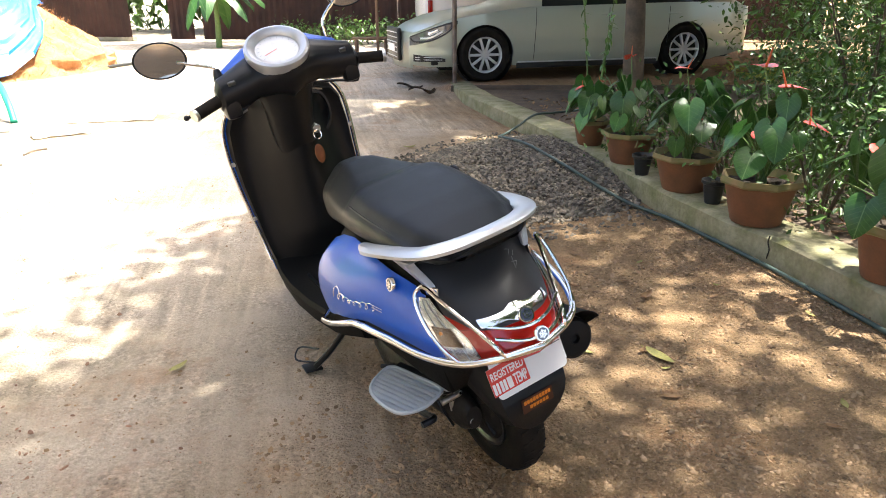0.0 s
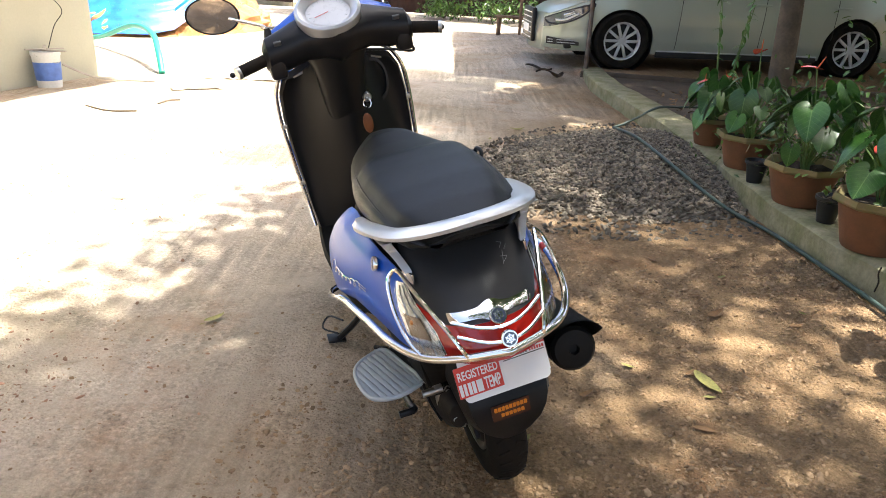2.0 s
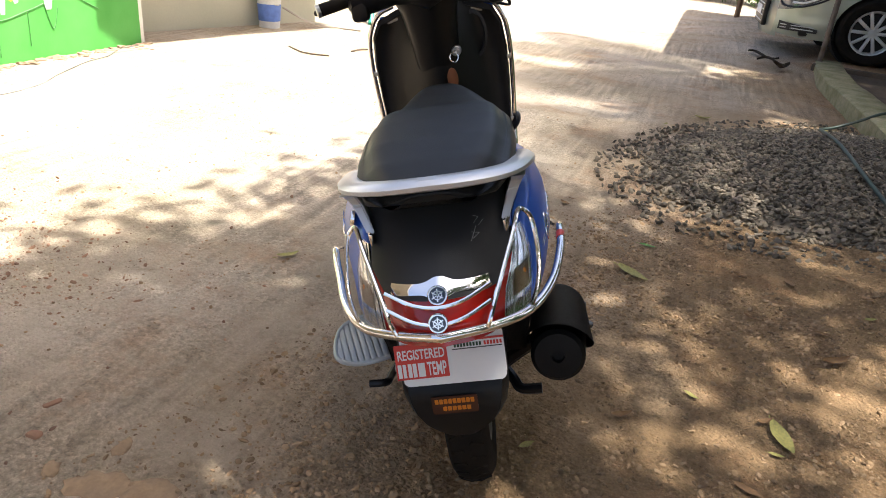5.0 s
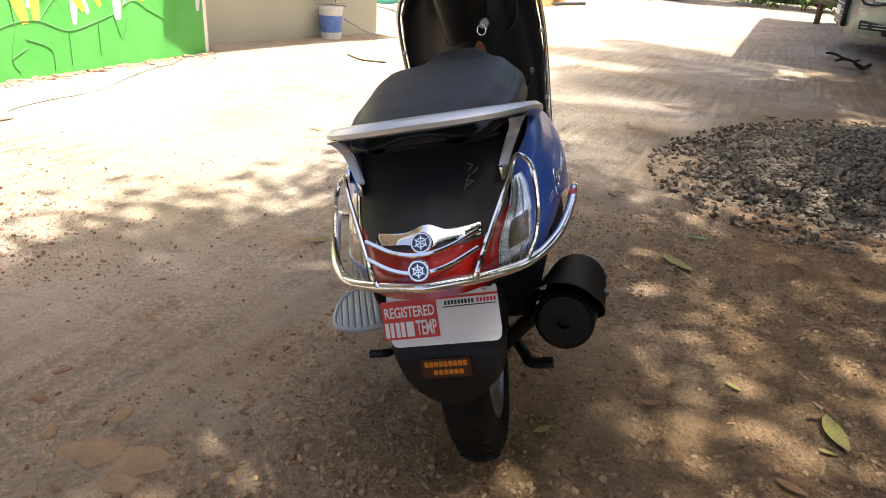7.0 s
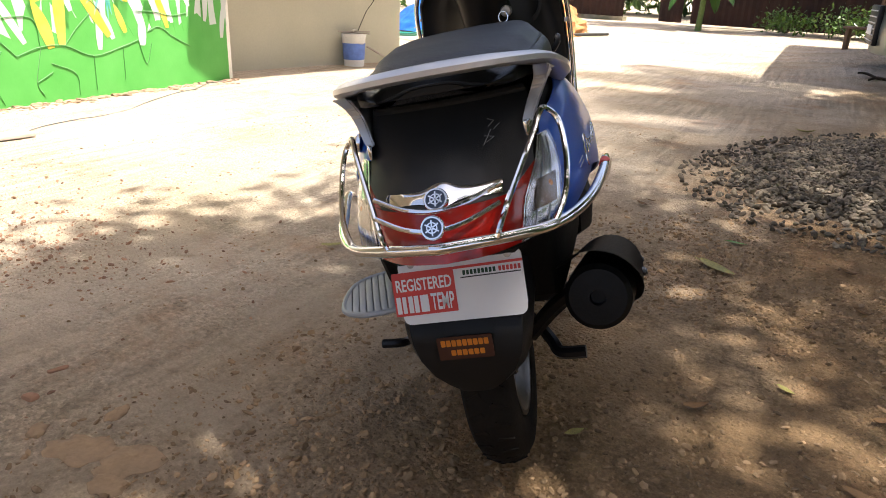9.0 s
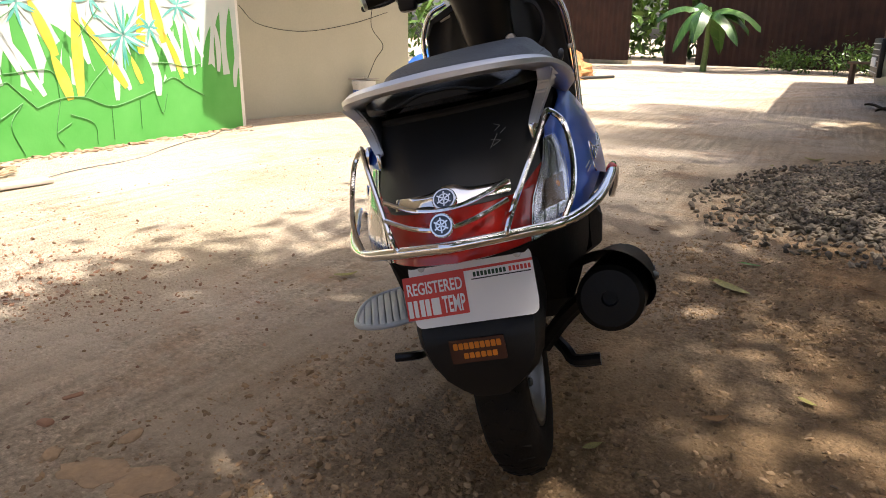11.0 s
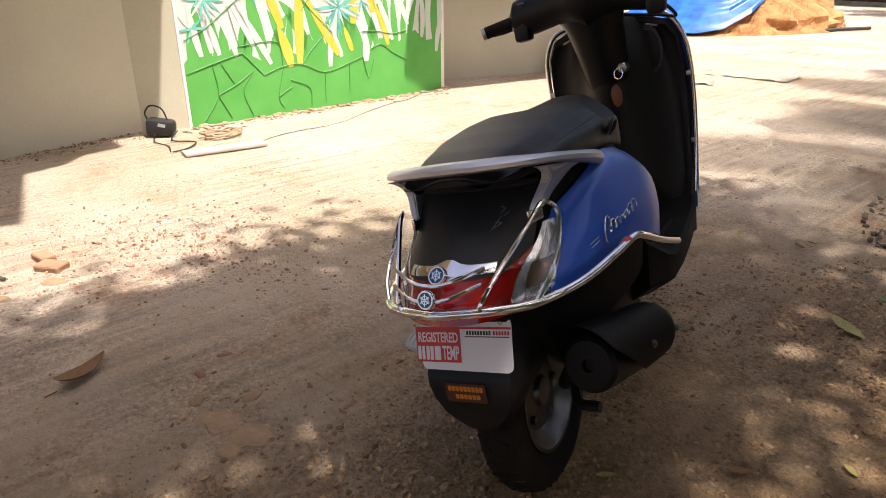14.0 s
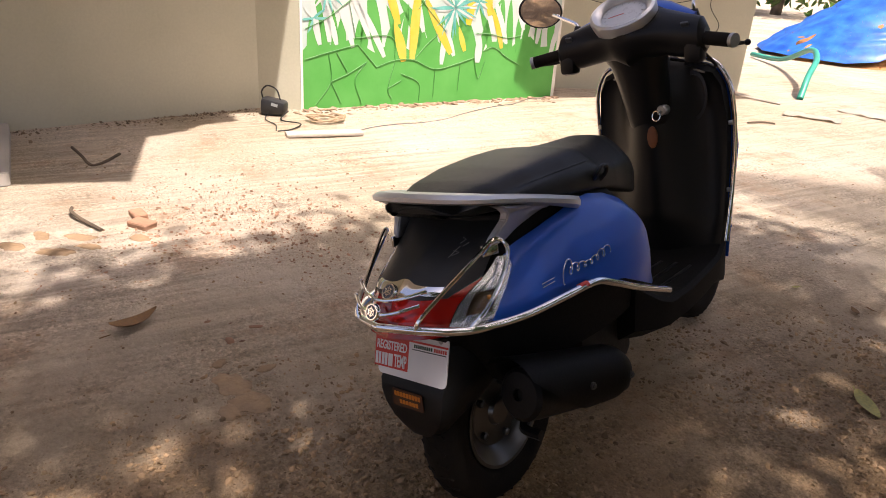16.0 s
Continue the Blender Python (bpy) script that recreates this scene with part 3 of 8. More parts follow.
for side in (1, -1):
    leg = bmesh.new()
    rings = []
    for x0, x1, yi, yo, z in [(-0.120, 0.128, 0.146, 0.174, 0.741), (-0.098, 0.122, 0.147, 0.171, 0.731), (-0.082, 0.102, 0.145, 0.166, 0.718), (-0.080, 0.068, 0.139, 0.159, 0.704), (-0.090, 0.018, 0.132, 0.151, 0.690), (-0.104, -0.030, 0.125, 0.142, 0.674), (-0.113, -0.058, 0.119, 0.134, 0.656)]:
        zr = lambda x: min(z, under_rail(x))
        xm = x0 * 0.5 + x1 * 0.5
        rings.append([(x0, side * yo, zr(x0)), (x0, side * yi, zr(x0)), (xm, side * (yi + 0.008), zr(xm)), (x1, side * (yo - 0.010), zr(x1)), (x1, side * yo, zr(x1)), (xm, side * (yo + 0.004), zr(xm))])
    loft(leg, rings)
    bmesh.ops.bevel(leg, geom=leg.edges[:], offset=0.0028, segments=2, affect="EDGES")
    part("leg", leg, M_SILVER, grab, "satin silver leg of the grab rail")
    part("bracket", boxed((0.04, 0.006, 0.024), Matrix.Translation((-0.108, side * 0.131, 0.650)) @ Matrix.Rotation(side * 0.3, 4, "Z"), 0.002), M_CHROME, grab, "bright folded steel bracket")

# chrome guard round the tail
RAIL = [(0.470, 0.236, 0.392), (0.40, 0.238, 0.417), (0.28, 0.243, 0.461), (0.17, 0.245, 0.507), (0.10, 0.242, 0.531), (0.0, 0.232, 0.531), (-0.12, 0.205, 0.524), (-0.22, 0.157, 0.524), (-0.278, 0.092, 0.533), (-0.314, 0, 0.539)]
loop = spline(RAIL, 6)
loop = [(q[0], q[1] + 1.2 * flank(q[0], 1) - (0.05 * max(0, (q[0] - 0.36) / 0.1)), q[2]) for q in loop] + [(q[0], -q[1], q[2]) for q in loop[::-1][1:]]
guard = part("tail_guard", tube(bmesh.new(), loop, 0.0086, 12), M_CHROME, scooter, "bright chrome tube guard round the tail")
for side in (1, -1):
    apex = (-0.108, side * 0.158, 0.676)
    wires = [[(-0.290, side * 0.077, 0.532), (-0.282, side * 0.087, 0.556), (-0.24, side * 0.105, 0.590), (-0.16, side * 0.138, 0.648), (-0.122, side * 0.151, 0.674), (-0.104, side * 0.162, 0.669), (-0.108, side * 0.176, 0.648), (-0.145, side * 0.181, 0.60), (-0.190, side * 0.174, 0.558), (-0.226, side * 0.154, 0.524)]]
    for w in wires:
        part("lamp_hoop", bar(w, 0.0045, 6, 8), M_CHROME, guard)
for x, y, z in ((-0.282, 0.088, 0.594), (-0.302, 0.086, 0.572)):
    part("cross_wire", bar([(x + 0.022, y + 0.004, z + 0.012), (x - 0.006, y * 0.5, z - 0.001), (x - 0.014, 0, z - 0.006), (x - 0.006, -y * 0.5, z - 0.001), (x + 0.022, -y - 0.004, z + 0.012)], 0.0036, 6, 8), M_CHROME, guard)
part("red_tape", bar([(0.068, -0.2392, 0.5338), (0.055, -0.2378, 0.5336), (0.042, -0.2362, 0.5332)], 0.0091, 4, 12), M_REDP, guard, "red maker's tape round the tube")

# chrome trim with round emblems
trim = bmesh.new()
rings = []
for t in np.linspace(-1, 1, 41):
    y = t * 0.084
    zc = 0.592 - 0.004 * t * t
    h = 0.0058 + 0.0085 * math.exp(-(t * 4.2) ** 2) + 0.0014 * abs(t)
    ring = []
    for k in (-1, -0.4, 0.4, 1):
        z = zc + h * k
        q = skin(z, at_y(z, abs(y)), 1 if y >= 0 else -1, 0.0085 - 0.002 * k * k)
        ring.append(q)
    ring.append(skin(zc, at_y(zc, abs(y)), 1 if y >= 0 else -1, 0.0))
    rings.append(ring)
loft(trim, rings)
trim_ob = part("tail_trim", trim, M_CHROME, scooter, "chrome trim strip with a round emblem")


def emblem(name, place, normal, radius, parent):
    """A round chrome badge with a dark face and three crossed bars."""
    z = Vector(normal).normalized()
    m = Matrix.Translation(place) @ z.to_track_quat("Z", "Y").to_matrix().to_4x4()
    bm = bmesh.new()
    turned(bm, [(0, -0.004), (radius, -0.004), (radius, 0.003), (radius * 0.93, 0.005), (radius * 0.8, 0.005), (radius * 0.78, 0.0035), (0, 0.0035)], 32, "z", m)
    ob = part(name, bm, M_CHROME, parent, "round chrome badge")
    face = bmesh.new()
    turned(face, [(0, 0.0042), (radius * 0.78, 0.0042), (radius * 0.78, 0.0032)], 32, "z", m)
    part("face", face, M_BADGE, ob, "blue-grey enamel face")
    star = bmesh.new()
    for a in range(3):
        box(star, (radius * 1.3, radius * 0.12, 0.0015), m @ Matrix.Translation((0, 0, 0.0052)) @ Matrix.Rotation(a * math.pi / 3 + math.pi / 2, 4, "Z"))
    turned(star, [(radius * 0.47, 0.0045), (radius * 0.47, 0.0056), (radius * 0.37, 0.0056), (radius * 0.37, 0.0045)], 24, "z", m)
    part("bars", star, M_CHROME, ob, "chrome crossed bars")
    return ob


emblem("tail_emblem", (-0.2690, 0, 0.596), (-0.78, 0, 0.62), 0.0178, trim_ob)
emblem("guard_emblem", (-0.3190, 0, 0.572), (-0.93, 0, 0.35), 0.0168, guard)
lock = emblem("seat_lock", skin(0.645, at_x(0.645, 0.005), 1, 0.004 + flank(0.005, 1)), (0.0, 1, 0.25), 0.017, scooter)

# number plate, paper sheet, hugger and sticker
PLATE = Matrix.Translation((-0.249, 0, 0.398)) @ Matrix.Rotation(radians(-90), 4, "Z") @ Matrix.Rotation(radians(73), 4, "X")


def rounded(w, h, r, n=5):
    out = []
    for cx, cy, a in ((w / 2 - r, h / 2 - r, 0), (-w / 2 + r, h / 2 - r, 90), (-w / 2 + r, -h / 2 + r, 180), (w / 2 - r, -h / 2 + r, 270)):
        out += [(cx + r * math.cos(radians(a + 90 * k / n)), cy + r * math.sin(radians(a + 90 * k / n))) for k in range(n + 1)]
    return out


plate = part("number_plate", prism(rounded(0.192, 0.101, 0.012), 0.003, PLATE @ Matrix.Translation((0.004, 0.0515, 0))), M_WHITEP, scooter, "white plate with a temporary registration sheet")
SHEET = PLATE @ Matrix.Translation((-0.001, 0.050, 0.0036)) @ Matrix.Rotation(radians(0.7), 4, "Z")
part("paper_sheet", prism(rounded(0.204, 0.067, 0.001, 1), 0.0008, SHEET), M_WHITEP, plate, "printed white paper sheet")
part("red_block", prism(rounded(0.098, 0.067, 0.0008, 1), 0.0006, SHEET @ Matrix.Translation((-0.053, 0, 0.0008))), M_REDP, plate, "red printed block")
part("red_rule", prism(rounded(0.106, 0.004, 0.0005, 1), 0.0005, SHEET @ Matrix.Translation((0.049, 0.0315, 0.0008))), M_REDP, plate)
words("lettering", "REGISTERED", 0.026, SHEET @ Matrix.Translation((-0.053, 0.0125, 0.0015)), M_WHITEP, plate, 0.088, label="white printed word")
for bx, bw in ((-0.0955, 0.007), (-0.0865, 0.006), (-0.0765, 0.007), (-0.0675, 0.007), (-0.0545, 0.013)):
    part("blank_bar", prism(rounded(bw, 0.026, 0.0005, 1), 0.0006, SHEET @ Matrix.Translation((bx, -0.0165, 0.0014))), M_WHITEP, plate)
words("lettering", "TEMP", 0.036, SHEET @ Matrix.Translation((-0.026, -0.017, 0.0015)), M_WHITEP, plate, 0.036, label="white printed word")
M_GREENP = mat("dark_green_print", (0.012, 0.05, 0.02), 0.5, 0, 0.1, 14)
# a printed heading of two words, each letter a plain upright bar
for k in range(15):
    part("logo_bar", prism(rounded(0.0040, 0.0072, 0.0004, 1), 0.0005, SHEET @ Matrix.Translation((0.012 + 0.0058 * k + (0.003 if k > 8 else 0), 0.0225, 0.0008))), M_GREENP if k < 9 else M_REDP, plate)
part("fine_print", prism(rounded(0.092, 0.0018, 0.0003, 1), 0.0005, SHEET @ Matrix.Translation((0.052, 0.0155, 0.0008))), M_DARKP, plate)
for y in (-0.075, 0.075):
    bm = bmesh.new()
    turned(bm, [(0, 0.006), (0.005, 0.005), (0.006, 0.003)], 12, "z", PLATE @ Matrix.Translation((y + 0.004, 0.0935, 0)))
    part("bolt", bm, M_STEEL, plate)

hug = bmesh.new()
rings = []
for z, xr, w, xs in [(0.505, -0.205, 0.104, 0.06), (0.45, -0.222, 0.104, 0.03), (0.403, -0.236, 0.103, -0.02), (0.388, -0.252, 0.102, -0.04), (0.365, -0.257, 0.100, -0.06), (0.335, -0.256, 0.093, -0.09), (0.305, -0.252, 0.078, -0.12), (0.284, -0.247, 0.058, -0.15), (0.270, -0.243, 0.040, -0.17)]:
    rings.append([(xs, w, z + 0.02), (xr + 0.03, w, z), (xr + 0.004, w - 0.014, z), (xr, w * 0.4, z), (xr, -w * 0.4, z), (xr + 0.004, -w + 0.014, z), (xr + 0.03, -w, z), (xs, -w, z + 0.02)])
loft(hug, rings, closed=False)
bmesh.ops.solidify(hug, geom=hug.faces[:], thickness=0.005)
hugger = part("rear_mudguard", hug, M_BLACKP, scooter, "black plastic rear mudguard flap")
STICK = Matrix.Translation((-0.2598, 0.003, 0.357)) @ Matrix.Rotation(radians(-90), 4, "Z") @ Matrix.Rotation(radians(88), 4, "X")
sticker = part("sticker", prism(rounded(0.086, 0.038, 0.002, 2), 0.0015, STICK @ Matrix.Translation((0, 0.001, -0.001))), M_WINE, hugger, "dark sticker with orange dealer marks")
# two rows of orange letter-sized bars
for k in range(9):
    part("logo_bar", prism(rounded(0.0068, 0.0105, 0.001, 1), 0.0006, STICK @ Matrix.Translation((-0.0336 + 0.0084 * k, 0.0095, 0.0006))), M_ORANGE, hugger)
for k in range(6):
    part("logo_bar", prism(rounded(0.0072, 0.0092, 0.001, 1), 0.0006, STICK @ Matrix.Translation((-0.0195 + 0.0090 * k, -0.0065, 0.0006))), M_ORANGE, hugger)


# wheels
def wheel(name, x, y, label):
    hub = Matrix.Translation((x, y, 0.217))
    bm = bmesh.new()
    prof = [(0.128, 0.030), (0.140, 0.041), (0.165, 0.046), (0.190, 0.044), (0.205, 0.034), (0.214, 0.018), (0.217, 0)]
    turned(bm, [(r, h) for r, h in prof] + [(r, -h) for r, h in prof[::-1][1:]], 64, "y", hub)
    w = part(name, bm, M_RUBBER, scooter, label)
    tread = bmesh.new()
    for i in range(36):
        for sgn in (1, -1):
            a = 2 * math.pi * (i + (0.5 if sgn > 0 else 0)) / 36
            box(tread, (0.010, 0.030, 0.006), hub @ Matrix.Rotation(a, 4, "Y") @ Matrix.Translation((0, sgn * 0.019, 0.2102)) @ Matrix.Rotation(sgn * 0.55, 4, "Z") @ Matrix.Rotation(-sgn * 0.28, 4, "X"))
    part("tread", tread, M_RUBBER, w)
    rim = bmesh.new()
    prof = [(0.036, 0.016), (0.085, 0.010), (0.096, 0.022), (0.112, 0.030), (0.124, 0.040), (0.132, 0.040), (0.131, 0.034)]
    turned(rim, [(0, 0.026), (0.030, 0.026)] + prof + [(r, -h) for r, h in prof[::-1]] + [(0.030, -0.026), (0, -0.026)], 48, "y", hub)
    # the front rim's black stands for the shade that hides it
    part("rim", rim, M_RIMSTEEL if x < 0.5 else M_SATIN, w, "dusty silver pressed-steel rim" if x < 0.5 else "front rim darkened to black to sink into the shade")
    for i in range(5):
        a = 2 * math.pi * i / 5
        nut = bmesh.new()
        turned(nut, [(0.009, 0.0), (0.009, -0.012), (0.005, -0.015), (0, -0.015)], 8, "y", hub @ Matrix.Translation((0.070 * math.cos(a), -0.010, 0.070 * math.sin(a))))
        part("bolt", nut, M_RIMSTEEL, w)
    return w


wheel("rear_wheel", 0.0, 0.0, "black rear tyre with dusty tread")
wheel("front_wheel", 1.27, YF, "black front tyre")

drum = bmesh.new()
turned(drum, [(0, 0.052), (0.03, 0.055), (0.085, 0.046), (0.112, 0.036), (0.118, 0.028)], 40, "y", Matrix.Translation((0, 0, 0.217)))
part("brake_drum", drum, M_ENGINE, scooter, "black brake drum plate")
for k in range(5):
    a = 2 * math.pi * k / 5
    part("spoke", boxed((0.075, 0.012, 0.022), Matrix.Translation((0, 0.046, 0.217)) @ Matrix.Rotation(a, 4, "Y") @ Matrix.Translation((0.068, 0, 0)), 0.004), M_ENGINE, scooter)
part("brake_arm", boxed((0.10, 0.010, 0.018), Matrix.Translation((0.0, 0.066, 0.195)) @ Matrix.Rotation(radians(-30), 4, "Y"), 0.003), M_STEEL, scooter, "steel brake arm")
part("arm_spring", tube(bmesh.new(), [(-0.055 + 0.0006 * k, 0.085 + 0.007 * math.cos(k * 0.9), 0.205 + 0.0011 * k + 0.007 * math.sin(k * 0.9)) for k in range(70)], 0.0016, 5), M_STEEL, scooter, "small steel return spring")

# muffler on the right, with its heat shield
MUF_A, MUF_B = Vector((-0.152, -0.200, 0.368)), Vector((0.185, -0.232, 0.285))
axis = (MUF_B - MUF_A).normalized()
MUF = Matrix.Translation(MUF_A) @ axis.to_track_quat("X", "Z").to_matrix().to_4x4()
L_ = (MUF_B - MUF_A).length
bm = bmesh.new()
turned(bm, [(0, 0.012), (0.012, 0.012), (0.013, 0.0), (0.046, 0.002), (0.054, 0.010), (0.056, 0.05), (0.057, 0.2), (0.057, L_ - 0.09), (0.050, L_ - 0.03), (0.030, L_), (0, L_)], 32, "x", MUF)
muffler = part("muffler", bm, M_MUFFLER, scooter, "matt black exhaust muffler")
# the shield: a hood at the tail end whose lower edge sweeps down to wrap the front of the can
sh = bmesh.new()
rows = []
for i in range(25):
    t = i / 24
    x = -0.022 + (L_ + 0.032) * t
    r = 0.066 + 0.006 * (1 - t) ** 2 - 0.005 * t * t - 0.028 * max(0, (t - 0.80) / 0.20) ** 2
    a0, a1 = radians(-85 + 118 * (1 - t) ** 1.7), radians(138 + 12 * t)
    row = []
    for j in range(19):
        a = a0 + (a1 - a0) * j / 18
        lip = 0.004 * (1 - t) ** 6
        row.append(sh.verts.new(MUF @ Vector((x - 0.022 * (1 - t) ** 2 * math.sin(a), -(r + lip) * math.cos(a), (r + lip) * math.sin(a) + 0.006))))
    rows.append(row)
for a, b in itertools.pairwise(rows):
    for j in range(18):
        sh.faces.new((a[j], a[j + 1], b[j + 1], b[j]))
bmesh.ops.solidify(sh, geom=sh.faces[:], thickness=0.005)
shield_m = part("heat_shield", sh, M_MUFFLER, muffler, "black teardrop heat shield over the muffler")
for x, zz, r in ((0.155, 0.012, 0.0690), (0.315, 0.010, 0.0585)):
    nut = bmesh.new()
    turned(nut, [(0.008, -0.006), (0.008, 0.002), (0.005, 0.002), (0.005, 0.005), (0, 0.005)], 12, "z", MUF @ Matrix.Translation((x, -r, zz)) @ Matrix.Rotation(radians(90), 4, "X"))
    part("bolt", nut, M_RIMSTEEL, shield_m)
part("pipe", bar([(0.18, -0.25, 0.28), (0.26, -0.20, 0.21), (0.36, -0.10, 0.17), (0.44, -0.04, 0.2)], 0.016, 6, 10), M_ENGINE, scooter, "black exhaust pipe")
part("muffler_arm", bar([(0.04, -0.06, 0.217), (-0.02, -0.12, 0.30), (-0.03, -0.18, 0.345)], 0.016, 5, 8), M_ENGINE, scooter)
part("centre_stand", bar([(0.14, -0.03, 0.235), (0.06, -0.075, 0.225), (-0.01, -0.105, 0.222), (-0.035, -0.12, 0.212), (-0.04, -0.165, 0.212)], 0.012, 5, 8), M_SATIN, scooter, "folded black centre stand foot")

# engine and drive case on the left, shock absorber, kick lever
case = bmesh.new()
rings = []
for x, zc, h, y0, y1 in [(-0.055, 0.215, 0.035, 0.055, 0.100), (-0.02, 0.217, 0.060, 0.05, 0.115), (0.10, 0.215, 0.060, 0.05, 0.13), (0.25, 0.222, 0.072, 0.04, 0.15), (0.36, 0.228, 0.085, 0.02, 0.15), (0.44, 0.23, 0.075, 0.0, 0.135), (0.48, 0.232, 0.05, 0.0, 0.11)]:
    rings.append([(x, y0 + (y1 - y0) * (0.5 + 0.5 * c), zc + h * s) for c, s in ((math.cos(a), math.sin(a)) for a in (2 * math.pi * k / 16 for k in range(16)))])
loft(case, rings)
part("drive_case", case, M_ENGINE, scooter, "black engine drive case")
eng = boxed((0.26, 0.20, 0.17), Matrix.Translation((0.36, -0.02, 0.27)), 0.03)
part("engine_block", eng, M_ENGINE, scooter, "dusty black engine block")
part("air_box", boxed((0.22, 0.09, 0.12), Matrix.Translation((0.12, 0.11, 0.37)), 0.025), M_SATIN, scooter, "black air filter box")
spring = [(0.00 + 0.012 * t + 0.020 * math.cos(t * 16 * math.pi), 0.105 + 0.020 * math.sin(t * 16 * math.pi), 0.26 + 0.20 * t) for t in np.linspace(0, 1, 120)]
shock = part("shock_spring", tube(bmesh.new(), spring, 0.004, 6), M_SATIN, scooter, "black coil spring")
part("damper", bar([(-0.005, 0.105, 0.22), (0.012, 0.105, 0.49)], 0.011, 2, 10), M_STEEL, shock)
part("kick_lever", bar([(0.16, 0.155, 0.20), (0.10, 0.175, 0.215), (0.02, 0.178, 0.24), (-0.035, 0.178, 0.262), (-0.04, 0.215, 0.265)], 0.009, 5, 8), M_SATIN, scooter, "black kick-start lever")
part("pinch_bolt", bar([(-0.04, 0.10, 0.30), (-0.04, 0.15, 0.30)], 0.009, 2, 10), M_STEEL, scooter)
part("brake_cable", bar([(0.25, 0.06, 0.35), (0.12, 0.12, 0.30), (0.03, 0.13, 0.24), (0.02, 0.11, 0.16)], 0.004, 6, 6), M_SATIN, scooter, "black cable")

# ladies' foot plate on the left
FOOT = Matrix.Translation((0.02, 0.222, 0.343)) @ Matrix.Rotation(radians(17.5), 4, "Z")
outline = [(0.092, -0.055), (0.099, -0.01), (0.082, 0.032), (0.045, 0.054), (-0.02, 0.067), (-0.065, 0.062), (-0.096, 0.025), (-0.100, -0.025), (-0.085, -0.053), (0.0, -0.057)]
edge = [Vector(q) for q in spline([(*q, 0.004) for q in outline], 4, True)]
foot = part("foot_plate", tube(bmesh.new(), [FOOT @ q for q in edge], 0.0058, 8, True), M_GREYP, scooter, "grey slatted folding foot plate")
for k in range(9):
    y = -0.05 + 0.0135 * k
    cut = []
    for a, b in zip(edge, edge[1:] + edge[:1]):
        if (a.y - y) * (b.y - y) < 0:
            cut.append(a.x + (b.x - a.x) * (y - a.y) / (b.y - a.y))
    if len(cut) > 1:
        part("slat", boxed((max(cut) - min(cut), 0.0121, 0.006), FOOT @ Matrix.Translation(((max(cut) + min(cut)) / 2, y, 0.004)), 0.0015), M_GREYP, foot)
part("backing", prism([(q.x * 0.97, q.y * 0.97) for q in edge], 0.002, FOOT @ Matrix.Translation((0, 0, -0.002))), M_GREYP, foot)
part("hinge", boxed((0.17, 0.024, 0.022), FOOT @ Matrix.Translation((0.0, -0.068, -0.002)), 0.004), M_SATIN, foot, "black hinge bracket")
part("hinge_plate", boxed((0.03, 0.03, 0.006), FOOT @ Matrix.Translation((-0.098, -0.066, 0.006)), 0.002), M_GREYP, foot)
part("bolt", bar([FOOT @ Vector((-0.09, -0.072, -0.005)), FOOT @ Vector((-0.125, -0.072, -0.005))], 0.009, 2, 8), M_STEEL, foot)
part("bolt", bar([FOOT @ Vector((0.09, -0.06, 0.005)), FOOT @ Vector((0.125, -0.045, 0.002))], 0.006, 2, 8), M_SATIN, foot)
part("bracket", bar([(0.05, 0.13, 0.30), (0.05, 0.145, 0.35)], 0.012, 2, 8), M_SATIN, foot)

# side stand
part("side_stand", bar([(0.58, 0.13, 0.27), (0.645, 0.225, 0.15), (0.69, 0.285, 0.085)], 0.011, 4, 8), M_SATIN, scooter, "black steel side stand, folded down")
part("stand_foot", boxed((0.055, 0.06, 0.008), Matrix.Translation((0.705, 0.296, 0.078)) @ Matrix.Rotation(radians(14), 4, "X"), 0.002), M_SATIN, scooter)
part("stand_wire", bar([(0.69, 0.285, 0.10), (0.76, 0.33, 0.10), (0.79, 0.30, 0.12), (0.68, 0.26, 0.15)], 0.0035, 5, 6), M_SATIN, scooter, "bent wire stand tang")

# floor board
fl = bmesh.new()
rings = []
for x, w, zt, zb in [(0.40, 0.18, 0.42, 0.26), (0.50, 0.205, 0.355, 0.235), (0.56, 0.215, 0.332, 0.225), (0.70, 0.222, 0.325, 0.218), (0.85, 0.222, 0.328, 0.218), (0.97, 0.215, 0.335, 0.225), (1.05, 0.205, 0.37, 0.20), (1.10, 0.19, 0.42, 0.20)]:
    c = sway(x)
    rings.append([(x, w + c, zt - 0.01), (x, w - 0.01 + c, zt + 0.004), (x, w * 0.5 + c, zt), (x, -w * 0.5 + c, zt), (x, -w + 0.01 + c, zt + 0.004), (x, -w + c, zt - 0.01), (x, -w * 0.95 + c, zb + 0.03), (x, -w * 0.7 + c, zb), (x, w * 0.7 + c, zb), (x, w * 0.95 + c, zb + 0.03)])
loft(fl, rings)
floor_b = part("floor_board", fl, M_DEEP, scooter, "black plastic floor board")
for k in range(7):
    part("tread_rib", boxed((0.28, 0.012, 0.004), Matrix.Translation((0.74, -0.15 + 0.05 * k + YF * 0.6, 0.329)), 0.0015), M_SATIN, floor_b)

